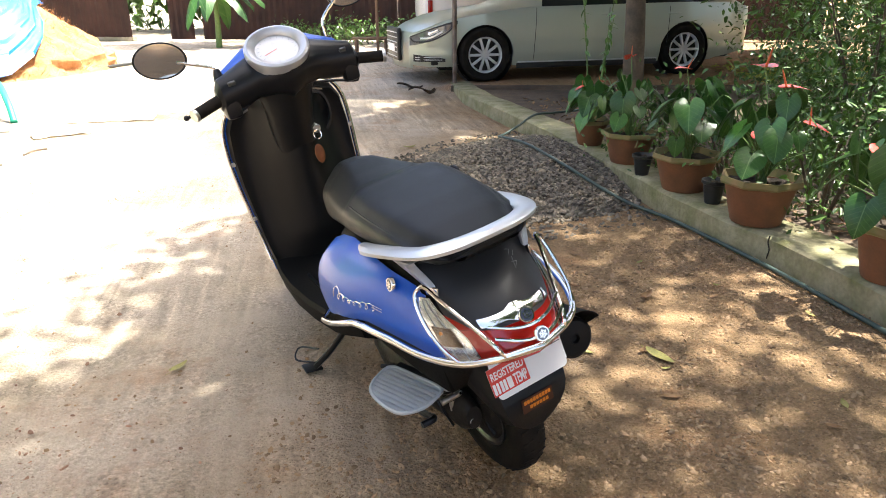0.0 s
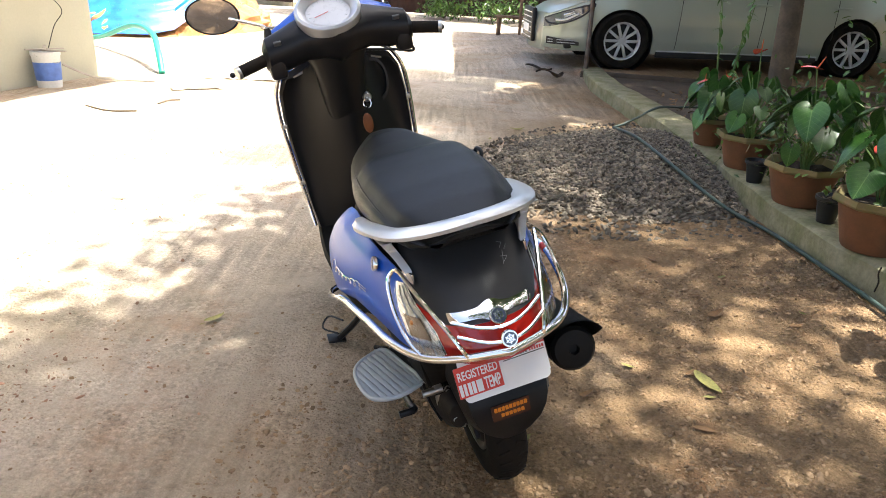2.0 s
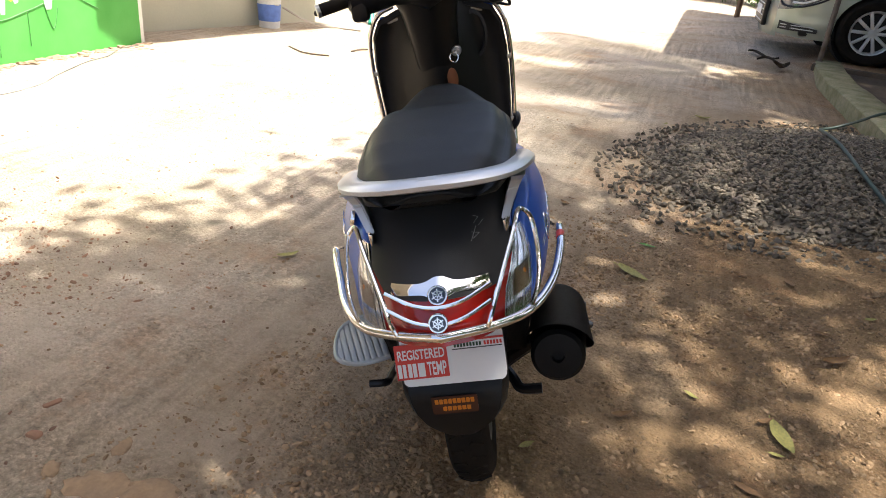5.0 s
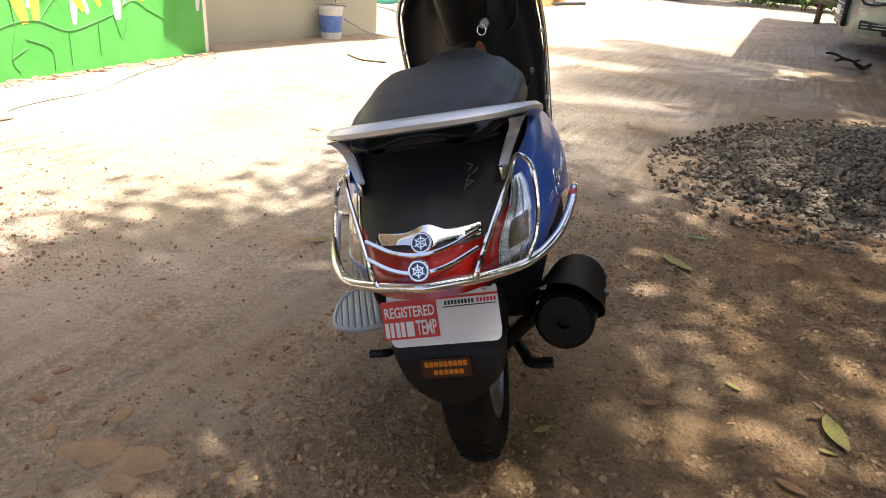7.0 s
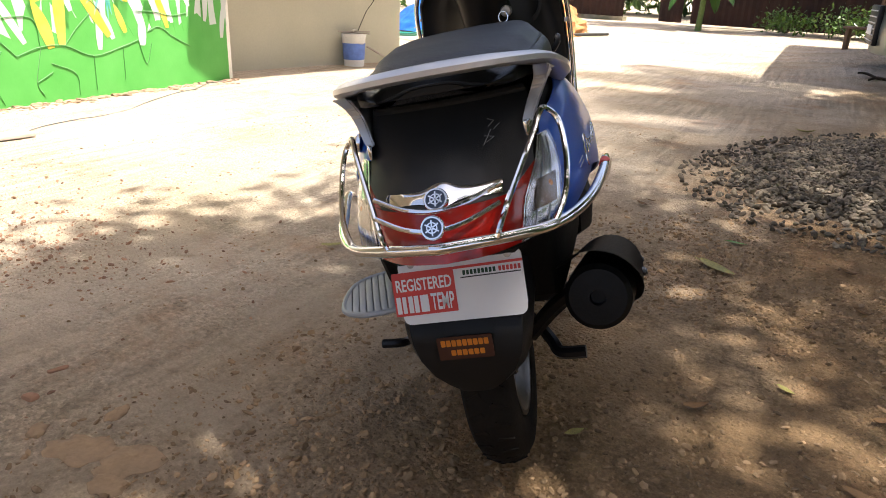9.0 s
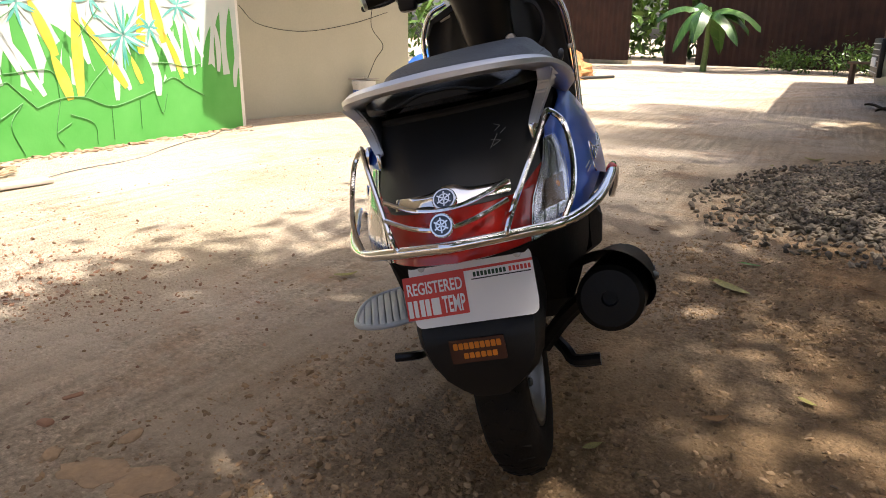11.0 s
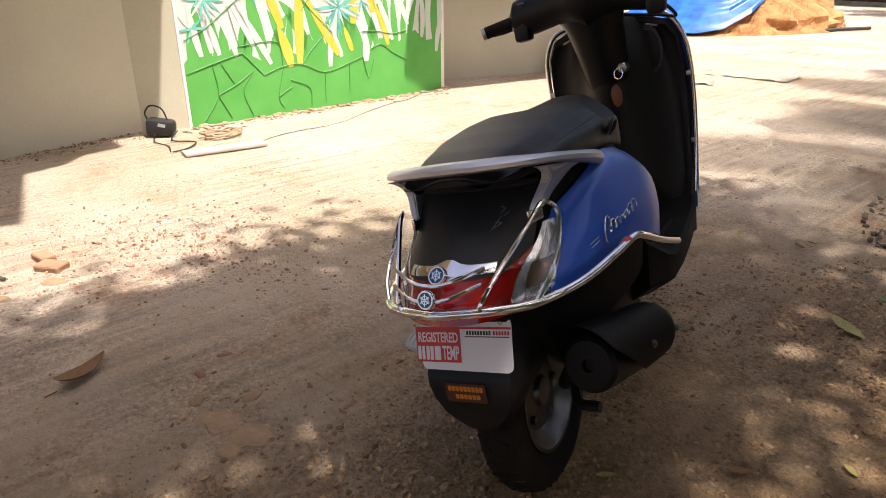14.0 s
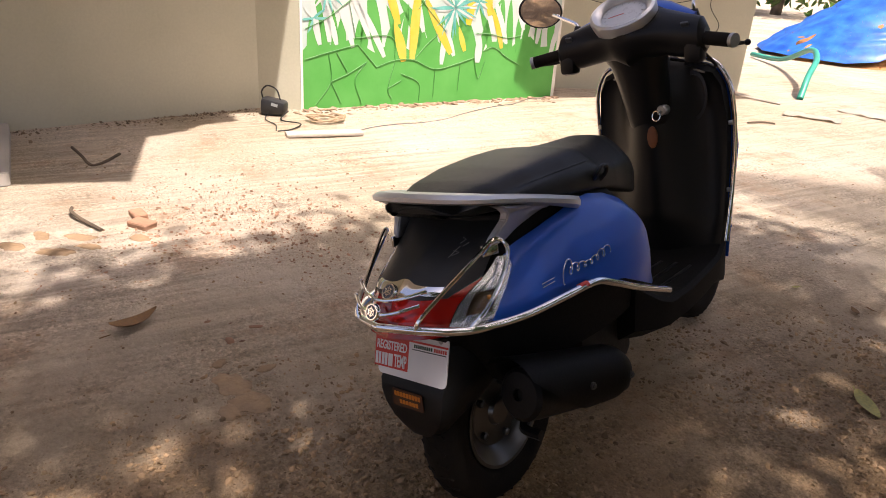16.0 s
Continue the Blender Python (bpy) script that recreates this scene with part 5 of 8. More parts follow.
for seam in (((0.04, 0.39), (0.23, 0.44), (0.48, 0.50)), ((0.23, 0.44), (0.25, 0.21), (0.12, 0.03)), ((0.25, 0.21), (0.34, 0.03)), ((0.25, 0.21), (0.40, 0.27), (0.56, 0.36)), ((0.48, 0.50), (0.65, 0.32)), ((0.56, 0.36), (0.46, 0.22), (0.52, 0.02)),
             ((0.65, 0.32), (0.82, 0.37), (1.0, 0.37), (1.21, 0.29), (1.46, 0.34), (1.6, 0.38)), ((0.82, 0.36), (0.76, 0.14), (0.80, 0.05)), ((0.88, 0.26), (1.05, 0.18), (1.06, 0.03)), ((0.76, 0.14), (0.88, 0.20)), ((0.46, 0.55), (0.78, 0.56), (0.82, 0.37)),
             ((1.0, 0.37), (1.10, 0.48), (1.22, 0.58)), ((1.21, 0.29), (1.20, 0.05)), ((1.46, 0.33), (1.45, 0.10)), ((1.61, 0.59), (1.78, 0.58), (1.93, 0.55), (2.1, 0.57)), ((1.90, 0.41), (2.1, 0.31)), ((1.60, 0.38), (1.66, 0.20), (1.72, 0.35)), ((0.30, 0.44), (0.40, 0.27)),
             ((0.04, 0.62), (0.22, 0.70), (0.42, 0.84), (0.60, 0.96)), ((0.40, 0.84), (0.46, 0.56)), ((1.02, 0.78), (1.2, 0.98)), ((1.0, 0.9), (1.16, 0.74), (1.3, 0.6)), ((1.9, 0.42), (1.8, 0.47), (1.7, 0.44))):
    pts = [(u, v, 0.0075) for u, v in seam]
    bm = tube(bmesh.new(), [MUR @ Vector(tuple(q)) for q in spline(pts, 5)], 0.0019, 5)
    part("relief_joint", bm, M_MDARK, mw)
    # painted highlight: a pale line just above each joint
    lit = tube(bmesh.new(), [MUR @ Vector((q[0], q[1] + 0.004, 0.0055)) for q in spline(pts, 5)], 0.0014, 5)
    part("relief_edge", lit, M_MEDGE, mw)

# rubble foot along the painted wall
rub = bmesh.new()
for k in range(330):
    u = paint_rng.uniform(-0.1, MURAL_W)
    d = abs(paint_rng.gauss(0, 0.09))
    p = MUR @ Vector((u, 0, 0.02 + d))
    r = (0.006 + 0.026 * paint_rng.random() ** 2.5) * (1 if d < 0.1 else 0.6)
    bmesh.ops.create_icosphere(rub, subdivisions=1, radius=r, matrix=Matrix.Translation((p.x, p.y, r * 0.2)) @ Euler((paint_rng.gauss(0, 0.15), paint_rng.gauss(0, 0.15), paint_rng.random() * 6)).to_matrix().to_4x4() @ Matrix.Diagonal((1.7, 1, 0.4, 1)))
M_RUBBLE = mat("broken_plaster", (0.36, 0.26, 0.18), 0.9, 0, 0.3, 12, 0.8, 60, second=(0.2, 0.125, 0.08), per_island=0.3)
tagged(part("rubble", rub, M_RUBBLE, smooth=False), "crumbled plaster and brick grit along the wall's foot", "rubble", kind="stuff")


# ---- roofs that shade the walls ----
M_ROOF = mat("roof_slab", (0.45, 0.42, 0.38), 0.9, 0, 0.2, 3, 0.3, 40)


def slab(name, outline, z, thick, label):
    return tagged(part(name, prism(outline, thick, Matrix.Translation((0, 0, z))), M_ROOF, smooth=False), label, "roof", kind="structure")


slab("roof_porch", [(-9, -7), (-1.34, -7), (-1.34, 1.14), (-2.3, 1.14), (-2.42, 1.35), (-2.62, 1.45), (-2.78, 1.72), (-3.0, 1.66), (-3.05, 2.0), (-9, 2.0)], 2.75, 0.12, "concrete porch roof with a broken edge")
slab("roof_eave", [(-9, 4.18), (-3.72, 4.18), (-3.72, 7.1), (-9, 7.1)], 2.65, 0.12, "concrete eave over the set-back wall")
slab("roof_carport", [(-0.7, 9.15), (9, 8.4), (9, 16), (-2.45, 16), (-2.25, 15.0)], 2.62, 0.06, "sheet roof of the car port")

# ---- kerb with planting bed ----
kb = bmesh.new()
rings = []
kline = spline([(x, y, 0) for x, y in kerb_line()], 8)
for i, q in enumerate(kline):
    wob = 0.012 * noise.noise(Vector((q[1] * 3, 0, 0)))
    top_z = 0.138 + 0.010 * noise.noise(Vector((q[1] * 2.2, 5, 0)))
    rings.append([(q[0] + wob, q[1], -0.1), (q[0] + wob * 0.6, q[1], 0.05), (q[0] + wob, q[1], top_z - 0.014), (q[0] + 0.018 + wob, q[1] + 0.004, top_z), (q[0] + 0.25, q[1] + 0.07, top_z + 0.004), (q[0] + 0.27, q[1] + 0.08, top_z - 0.012), (q[0] + 0.28, q[1] + 0.08, -0.1)])
loft(kb, rings)
kerb_ob = tagged(part("kerb", kb, M_KERB), "low weathered concrete kerb with mossy patches", "kerb", kind="structure")
part("crack", tube(bmesh.new(), spline([(kerb_x(3.27) - 0.001, 3.27, 0.142), (kerb_x(3.275) - 0.002, 3.275, 0.11), (kerb_x(3.262) - 0.001, 3.262, 0.075), (kerb_x(3.27) - 0.001, 3.27, 0.03)], 4), 0.0035, 5), M_CRACK, kerb_ob, "dark upright crack in the concrete")
M_BED = mat("bed_soil", (0.12, 0.085, 0.055), 0.95, 0, 0.4, 6, 1.5, 70, second=(0.07, 0.05, 0.035), spot=0.5)
bed = bmesh.new()
left = [bed.verts.new((q[0] + 0.27, q[1] + 0.08, 0.085)) for q in kline]
right = [bed.verts.new((q[0] + 7.5, q[1] + 0.5, 0.06)) for q in kline]
for i in range(len(kline) - 1):
    bed.faces.new((left[i], right[i], right[i + 1], left[i + 1]))
tagged(part("planting_bed", bed, M_BED), "dark planting bed soil with leaf litter", "soil", kind="structure")
# the car stands on a low pad of packed sand that ends in a step beside the kerb and slopes away to the yard
def pad_height(x, y):
    def rise(v, a, b):
        t = min(1, max(0, (v - a) / (b - a)))
        return t * t * (3 - 2 * t)
    return -0.03 + (0.16 + 0.006 * noise.noise(Vector((x * 3, y * 3, 2)))) * rise(x, -3.4, -0.9) * rise(-y, -17.5, -14.5) * (rise(y, 7.6, 10.4) if x < -0.2 or y < 9.14 else 1.0)


verts, faces = [], []
for span, py in (((-3.4, None), np.linspace(7.2, 17.5, 60)), ((-0.2, 7.0), np.linspace(9.15, 17.5, 36))):
    k, w = len(verts), 30
    for y in py:
        end = span[1] or max(-0.2, 0.87 - (y - 6.33) * 0.345 + 0.01)
        verts += [(x, y, pad_height(x, y) + (0.0 if span[1] else 0.0015)) for x in np.linspace(span[0], end, w)]
    faces += [(k + j * w + i, k + j * w + i + 1, k + (j + 1) * w + i + 1, k + (j + 1) * w + i) for j in range(len(py) - 1) for i in range(w - 1)]
me = bpy.data.meshes.new("drive_pad")
me.from_pydata(verts, [], faces)
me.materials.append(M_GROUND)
tagged(new("drive_pad", me), "packed sandy pad under the parked car", "pavement", kind="structure")
# the step's dark soil colour stands in for the shadow lying on it
tagged(part("drive_step", boxed((7.2, 0.10, 0.17), Matrix.Translation((3.43, 9.13, 0.045)), 0.012), M_BED), "low concrete step at the edge of the parking pad", "kerb", kind="structure")

# ---- back fence ----
fence = thing("fence", "rusty brown corrugated sheet fence with a gap for the gate", "fence", kind="structure")
for x0, x1, y0, y1 in ((-14, -9.85, 21.4, 20.7), (-8.75, -8.0, 20.8, 20.7), (-7.7, -2.0, 20.6, 19.8), (-2.0, 9.0, 19.8, 19.2)):
    n = max(2, int((x1 - x0) / 0.09))
    bm = bmesh.new()
    lo, hi = [], []
    for k in range(n + 1):
        t = k / n
        x, y = x0 + (x1 - x0) * t, y0 + (y1 - y0) * t - 0.03 * (k % 2)
        lo.append(bm.verts.new((x, y, 0.05)))
        hi.append(bm.verts.new((x, y, 2.3)))
    for k in range(n):
        bm.faces.new((lo[k], lo[k + 1], hi[k + 1], hi[k]))
    bmesh.ops.solidify(bm, geom=bm.faces[:], thickness=0.02)
    part("sheet", bm, M_FENCE, fence, smooth=False)
fbase = prism([(-14, 21.3), (-9.8, 20.6), (-9.8, 20.85), (-14, 21.55)], 0.12)
part("footing", fbase, M_CONCRETE, fence, smooth=False)


# ---- parked car ----
CAR_F, CAR_R = Vector((0.0, 10.36, 0.13)), Vector((2.755, 11.20, 0.13))
back_way = (CAR_R - CAR_F).normalized()
# own axes: x from the front wheel to the back, y towards the yard side, z up
CAR = Matrix.Translation(CAR_F) @ Matrix.Rotation(math.atan2(back_way.y, back_way.x), 4, "Z")
M_PLANK = mat("old_plank", (0.22, 0.14, 0.09), 0.85, 0, 0.4, 9, 0.4, 60)
M_LAMPGLASS = mat("lamp_glass", (0.16, 0.17, 0.19), 0.12, 0.3, 0.5, 14, coat=1.0)
M_LAMPRIM = mat("lamp_rim", (0.02, 0.02, 0.022), 0.3)
car = thing("car", "silver sedan car parked under the car port", "car", CAR)
BASE, HALF = 2.91, 0.93
car_top = lerp([-0.95, -0.85, -0.5, 0.0, 0.35, 0.62, 1.2, 1.8, 2.5, 3.1, 3.5, 3.9, 4.02], [0.62, 0.72, 0.84, 0.92, 0.97, 1.06, 1.38, 1.45, 1.43, 1.22, 1.08, 1.03, 0.95])
belt = lerp([-0.95, -0.5, 0.3, 0.62, 2.8, 3.5, 4.02], [0.60, 0.78, 0.90, 0.93, 0.97, 0.97, 0.9])
half_w = lerp([-0.95, -0.80, -0.5, 0.0, 1.0, 2.9, 3.6, 3.95, 4.02], [0.62, 0.76, 0.87, 0.925, 0.93, 0.93, 0.88, 0.76, 0.70])


def car_low(x):
    low = 0.20 if x > -0.6 else 0.19 + (-0.6 - x) * 0.1
    for c in (0.0, BASE):
        d = abs(x - c)
        if d < 0.385:
            low = max(low, 0.335 + math.sqrt(0.385 ** 2 - d * d))
    if x > 3.4:
        low = max(low, 0.22 + (x - 3.4) * 0.15)
    return low


xs = sorted({round(v, 3) for v in list(np.linspace(-0.95, 4.02, 70)) + [c + 0.385 * math.cos(a) for c in (0, BASE) for a in np.linspace(0, math.pi, 25)]})
side_v = {}
for sgn, nm in ((-1, "near"), (1, "far")):
    bm = bmesh.new()
    rows = []
    for x in xs:
        lo_, be, w = car_low(x), belt(x), half_w(x)
        row = []
        for j in range(13):
            t = j / 12
            z = lo_ + (be - lo_) * t
            u = (z - 0.2) / 0.75
            y = w - 0.05 * (1 - min(1, u * 3.2)) ** 2 - 0.035 * max(0, u - 0.55) ** 2 * 4 - 0.012 * math.exp(-((z - 0.43) / 0.035) ** 2)
            row.append(bm.verts.new((x, sgn * y, z)))
        rows.append(row)
    for a, b in itertools.pairwise(rows):
        for j in range(12):
            bm.faces.new((a[j], a[j + 1], b[j + 1], b[j]))
    bmesh.ops.recalc_face_normals(bm, faces=bm.faces[:])
    bmesh.ops.solidify(bm, geom=bm.faces[:], thickness=0.01)
    part("side_body", bm, M_CARPAINT, car)
    # greenhouse
    bm = bmesh.new()
    rows = []
    for x in np.linspace(0.62, 3.4, 26):
        be, tp, w = belt(x), car_top(x), half_w(x)
        rows.append([bm.verts.new((x, sgn * (w - 0.11 - 0.20 * t * t - 0.03), be + (max(tp - 0.04, be) - be) * t)) for t in np.linspace(0, 1, 6)])
    for a, b in itertools.pairwise(rows):
        for j in range(5):
            bm.faces.new((a[j], a[j + 1], b[j + 1], b[j]))
    part("side_window", bm, M_CARGLASS, car, "dark tinted side windows")
bm = bmesh.new()
rows = []
for x in xs:
    tp, be, w = car_top(x), belt(x), half_w(x) - 0.08
    k = 0.26 if 0.8 < x < 3.3 else 0.0
    row = []
    for t in np.linspace(-1, 1, 17):
        row.append(bm.verts.new((x, t * (w - k * min(1, max(0, (tp - be) / 0.4))), (tp if x > 0.62 and x < 3.4 else max(tp, be)) - (0.05 if k else max(tp - be, 0.02)) * t ** 4)))
    rows.append(row)
for a, b in itertools.pairwise(rows):
    for j in range(16):
        bm.faces.new((a[j], a[j + 1], b[j + 1], b[j]))
bmesh.ops.recalc_face_normals(bm, faces=bm.faces[:])
bmesh.ops.solidify(bm, geom=bm.faces[:], thickness=0.01)
part("bonnet_and_roof", bm, M_CARPAINT, car)
# front face: bumper, grille, lamps
bm = bmesh.new()
rows = []
for z in np.linspace(0.18, 0.64, 10):
    rows.append([bm.verts.new((-0.955 - 0.03 * math.sin((z - 0.18) / 0.46 * math.pi) - 0.07 * (1 - t * t) + 0.05 * abs(t) ** 3, t * 0.63, z)) for t in np.linspace(-1, 1, 13)])
for a, b in itertools.pairwise(rows):
    for j in range(12):
        bm.faces.new((a[j], a[j + 1], b[j + 1], b[j]))
bmesh.ops.solidify(bm, geom=bm.faces[:], thickness=0.02)
part("bumper", bm, M_CARPAINT, car)
part("grille", boxed((0.06, 0.80, 0.42), Matrix.Translation((-1.035, 0, 0.47)), 0.02), M_CARBLACK, car, "black radiator grille")
for k in range(6):
    part("grille_bar", boxed((0.012, 0.74, 0.012), Matrix.Translation((-1.068, 0, 0.31 + 0.062 * k)), 0.004), M_ALU, car)
part("number_plate", boxed((0.01, 0.46, 0.10), Matrix.Translation((-1.075, 0, 0.42)), 0.004), M_WHITEP, car, "blank white number plate")
for sgn in (-1, 1):
    for name, x0, x1, low_, high_, mm, lab in (("headlamp", -0.94, -0.36, lambda x, t: belt(x) - 0.035 - 0.13 * math.sin(math.pi * (0.25 + 0.7 * t)) ** 0.8, lambda x, t: belt(x) - 0.03, M_LAMPGLASS, "clear swept-back headlamp"),
                                          ("air_intake", -0.90, -0.52, lambda x, t: 0.27, lambda x, t: 0.36 - 0.05 * t, M_CARBLACK, "black bumper air intake")):
        bm = bmesh.new()
        rows = []
        for i in range(13):
            t = i / 12
            x = x0 + (x1 - x0) * t
            za, zb = low_(x, t), high_(x, t)
            rows.append([bm.verts.new((x - 0.01, sgn * (half_w(x) + 0.012), za + (zb - za) * k / 4)) for k in range(5)])
        for p_, q_ in itertools.pairwise(rows):
            for k in range(4):
                bm.faces.new((p_[k], p_[k + 1], q_[k + 1], q_[k]))
        bmesh.ops.recalc_face_normals(bm, faces=bm.faces[:])
        bmesh.ops.solidify(bm, geom=bm.faces[:], thickness=0.006)
        part(name, bm, mm, car, lab)
    for z in (0.295, 0.325):
        part("intake_slat", bar([(x - 0.012, sgn * (half_w(x) + 0.020), z) for x in (-0.88, -0.72, -0.56)], 0.005, 3, 6), M_ALU, car)

    def lamp_line(pts, r, mm, lab=""):
        part("lamp_trim", bar([(x - 0.012, sgn * (half_w(x) + 0.021), z) for x, z in pts], r, 5, 7), mm, car, lab)
    lamp_line([(-0.93, belt(-0.93) - 0.05), (-0.88, belt(-0.88) - 0.11), (-0.7, belt(-0.7) - 0.165), (-0.5, belt(-0.5) - 0.15), (-0.37, belt(-0.37) - 0.04)], 0.011, M_LAMPRIM)
    lamp_line([(-0.93, belt(-0.93) - 0.03), (-0.65, belt(-0.65) - 0.03), (-0.36, belt(-0.36) - 0.03)], 0.009, M_LAMPRIM)
    lamp_line([(-0.82, belt(-0.82) - 0.09), (-0.7, belt(-0.7) - 0.13), (-0.55, belt(-0.55) - 0.115)], 0.012, M_WHITEP, "white daytime lamp strip")
    lamp_line([(-0.72, belt(-0.72) - 0.08), (-0.60, belt(-0.60) - 0.075)], 0.022, M_CHROME, "bright headlamp reflector")
    part("sill", boxed((2.05, 0.03, 0.07), Matrix.Translation((1.46, sgn * 0.90, 0.20)), 0.01), M_CARBLACK, car)
    part("sill_trim", boxed((2.05, 0.012, 0.014), Matrix.Translation((1.46, sgn * 0.918, 0.245)), 0.004), M_ALU, car)
    for x in (1.55, 2.55):
        part("door_handle", boxed((0.19, 0.03, 0.025), Matrix.Translation((x + 0.15, sgn * 0.925, 0.83)), 0.01), M_CARPAINT, car, "silver door handle")
    for x in (0.68, 1.72, 2.62):
        seam = []
        for z in np.linspace(0.27, 0.92, 12):
            u = (z - 0.2) / 0.75
            seam.append((x + 0.04 * (z - 0.6), sgn * (half_w(x) - 0.05 * (1 - min(1, u * 3.2)) ** 2 - 0.035 * max(0, u - 0.55) ** 2 * 4 - 0.012 * math.exp(-((z - 0.43) / 0.035) ** 2)), z))
        part("door_seam", tube(bmesh.new(), seam, 0.004, 6), M_CARBLACK, car)
    for c in (0.0, BASE):
        hubm = Matrix.Translation((c, sgn * 0.82, 0.345))
        bm = bmesh.new()
        turned(bm, [(0.235, sgn * 0.09), (0.26, sgn * 0.105), (0.31, sgn * 0.108), (0.335, sgn * 0.085), (0.345, sgn * 0.03), (0.345, -sgn * 0.08), (0.31, -sgn * 0.10)], 48, "y", hubm)
        wh = part("wheel", bm, M_RUBBER, car, "black tyre on a ten-spoke alloy rim")
        rim = bmesh.new()
        turned(rim, [(0.20, sgn * 0.05), (0.215, sgn * 0.09), (0.228, sgn * 0.095), (0.226, sgn * 0.075)], 48, "y", hubm)
        turned(rim, [(0, sgn * 0.085), (0.045, sgn * 0.082), (0.055, sgn * 0.05)], 24, "y", hubm)
        for k in range(10):
            a = 2 * math.pi * k / 10
            box(rim, (0.165, 0.03, 0.034), hubm @ Matrix.Rotation(a, 4, "Y") @ Matrix.Translation((0.128, sgn * 0.066, 0)), 0.006)
        part("rim", rim, M_ALU, wh, "silver ten-spoke alloy rim")
        disc = bmesh.new()
        turned(disc, [(0, sgn * 0.02), (0.22, sgn * 0.02), (0.22, 0)], 32, "y", hubm)
        part("brake_disc", disc, M_CARBLACK, wh)
        arch = bmesh.new()
        turned(arch, [(0, -sgn * 0.12), (0.40, -sgn * 0.12), (0.392, sgn * 0.06)], 32, "y", hubm)
        part("arch_liner", arch, M_CARBLACK, car)
part("underbody", boxed((4.4, 1.6, 0.12), Matrix.Translation((1.5, 0, 0.28)), 0.03), M_CARBLACK, car)

# car port post on the kerb's end, and the garden tree
post = thing("post", "rusty steel car port post standing on the kerb's end", "post", Matrix.Translation((-0.13, 9.30, 0.11)))
bm = bmesh.new()
turned(bm, [(0, 0), (0.028, 0), (0.028, 2.62), (0, 2.62)], 14)
part("pole", bm, mat("post_rust", (0.1, 0.06, 0.04), 0.7, 0.3, 0.4, 9, 0.3, 60, second=(0.2, 0.17, 0.15)), post)


# white van behind the car, with a plank bench beside it
van = thing("van", "white van parked behind the silver car", "van", Matrix.Translation((-0.15, 15.6, 0.02)) @ Matrix.Rotation(radians(8), 4, "Z"))
M_VAN = mat("van_paint", (0.72, 0.72, 0.7), 0.3, 0, 0.08, 3, coat=0.4)
rings = []
for z, half, y0 in ((0.42, 0.70, 0.10), (0.48, 0.80, 0.03), (0.62, 0.83, 0.0), (0.85, 0.84, 0.02), (1.15, 0.83, 0.05), (1.55, 0.76, 0.16), (1.75, 0.70, 0.26), (1.80, 0.6, 0.4)):
    ring = []
    for x, y in ((-half, y0 + 0.14), (-half + 0.04, y0 + 0.04), (-half + 0.14, y0), (0, y0 - 0.03), (half - 0.14, y0), (half - 0.04, y0 + 0.04), (half, y0 + 0.14), (half, 3.3), (half - 0.2, 3.5), (-half + 0.2, 3.5), (-half, 3.3)):
        ring.append((x, y, z))
    rings.append(ring)
part("body", loft(bmesh.new(), rings), M_VAN, van)
part("bumper", boxed((1.62, 0.14, 0.20), Matrix.Translation((0, 0.0, 0.54)), 0.05), M_VAN, van)
part("rear_window", boxed((1.2, 0.03, 0.42), Matrix.Translation((0, 0.085, 1.36)) @ Matrix.Rotation(radians(-14), 4, "X"), 0.012), M_CARGLASS, van, "dark rear window")
for sx in (-1, 1):
    part("tail_lamp", boxed((0.10, 0.05, 0.28), Matrix.Translation((sx * 0.70, -0.01, 0.95)), 0.015), M_REDLENS, van, "red tail lamp")
    for yy in (0.75, 2.75):
        bm = bmesh.new()
        turned(bm, [(0, sx * 0.08), (0.17, sx * 0.08), (0.19, sx * 0.10), (0.28, sx * 0.10), (0.29, 0), (0.28, -sx * 0.08), (0, -sx * 0.08)], 28, "y", Matrix.Translation((sx * 0.74, yy, 0.27)) @ Matrix.Rotation(radians(-90), 4, "Z"))
        part("wheel", bm, M_RUBBER, van, "black tyre")
part("number_plate", boxed((0.40, 0.012, 0.10), Matrix.Translation((0.0, -0.075, 0.60)), 0.003), M_WHITEP, van, "blank white number plate")
part("underbody", boxed((1.3, 3.2, 0.2), Matrix.Translation((0, 1.8, 0.36)), 0.03), M_CARBLACK, van)
bench = thing("bench", "rough wooden plank bench beside the white van", "bench", Matrix.Translation((-2.0, 14.7, 0.0)))
part("seat", boxed((0.75, 0.28, 0.04), Matrix.Translation((0, 0, 0.40)), 0.008), M_PLANK, bench)
for sx in (-0.3, 0.3):
    part("leg", boxed((0.05, 0.24, 0.385), Matrix.Translation((sx, 0, 0.195)), 0.006), M_PLANK, bench)
stake = thing("stake", "weathered wooden stake standing by the bench", "post", Matrix.Translation((-1.83, 14.45, -0.05)))
part("pole", boxed((0.055, 0.05, 1.9), Matrix.Translation((0, 0, 0.95)), 0.01), M_PLANK, stake)
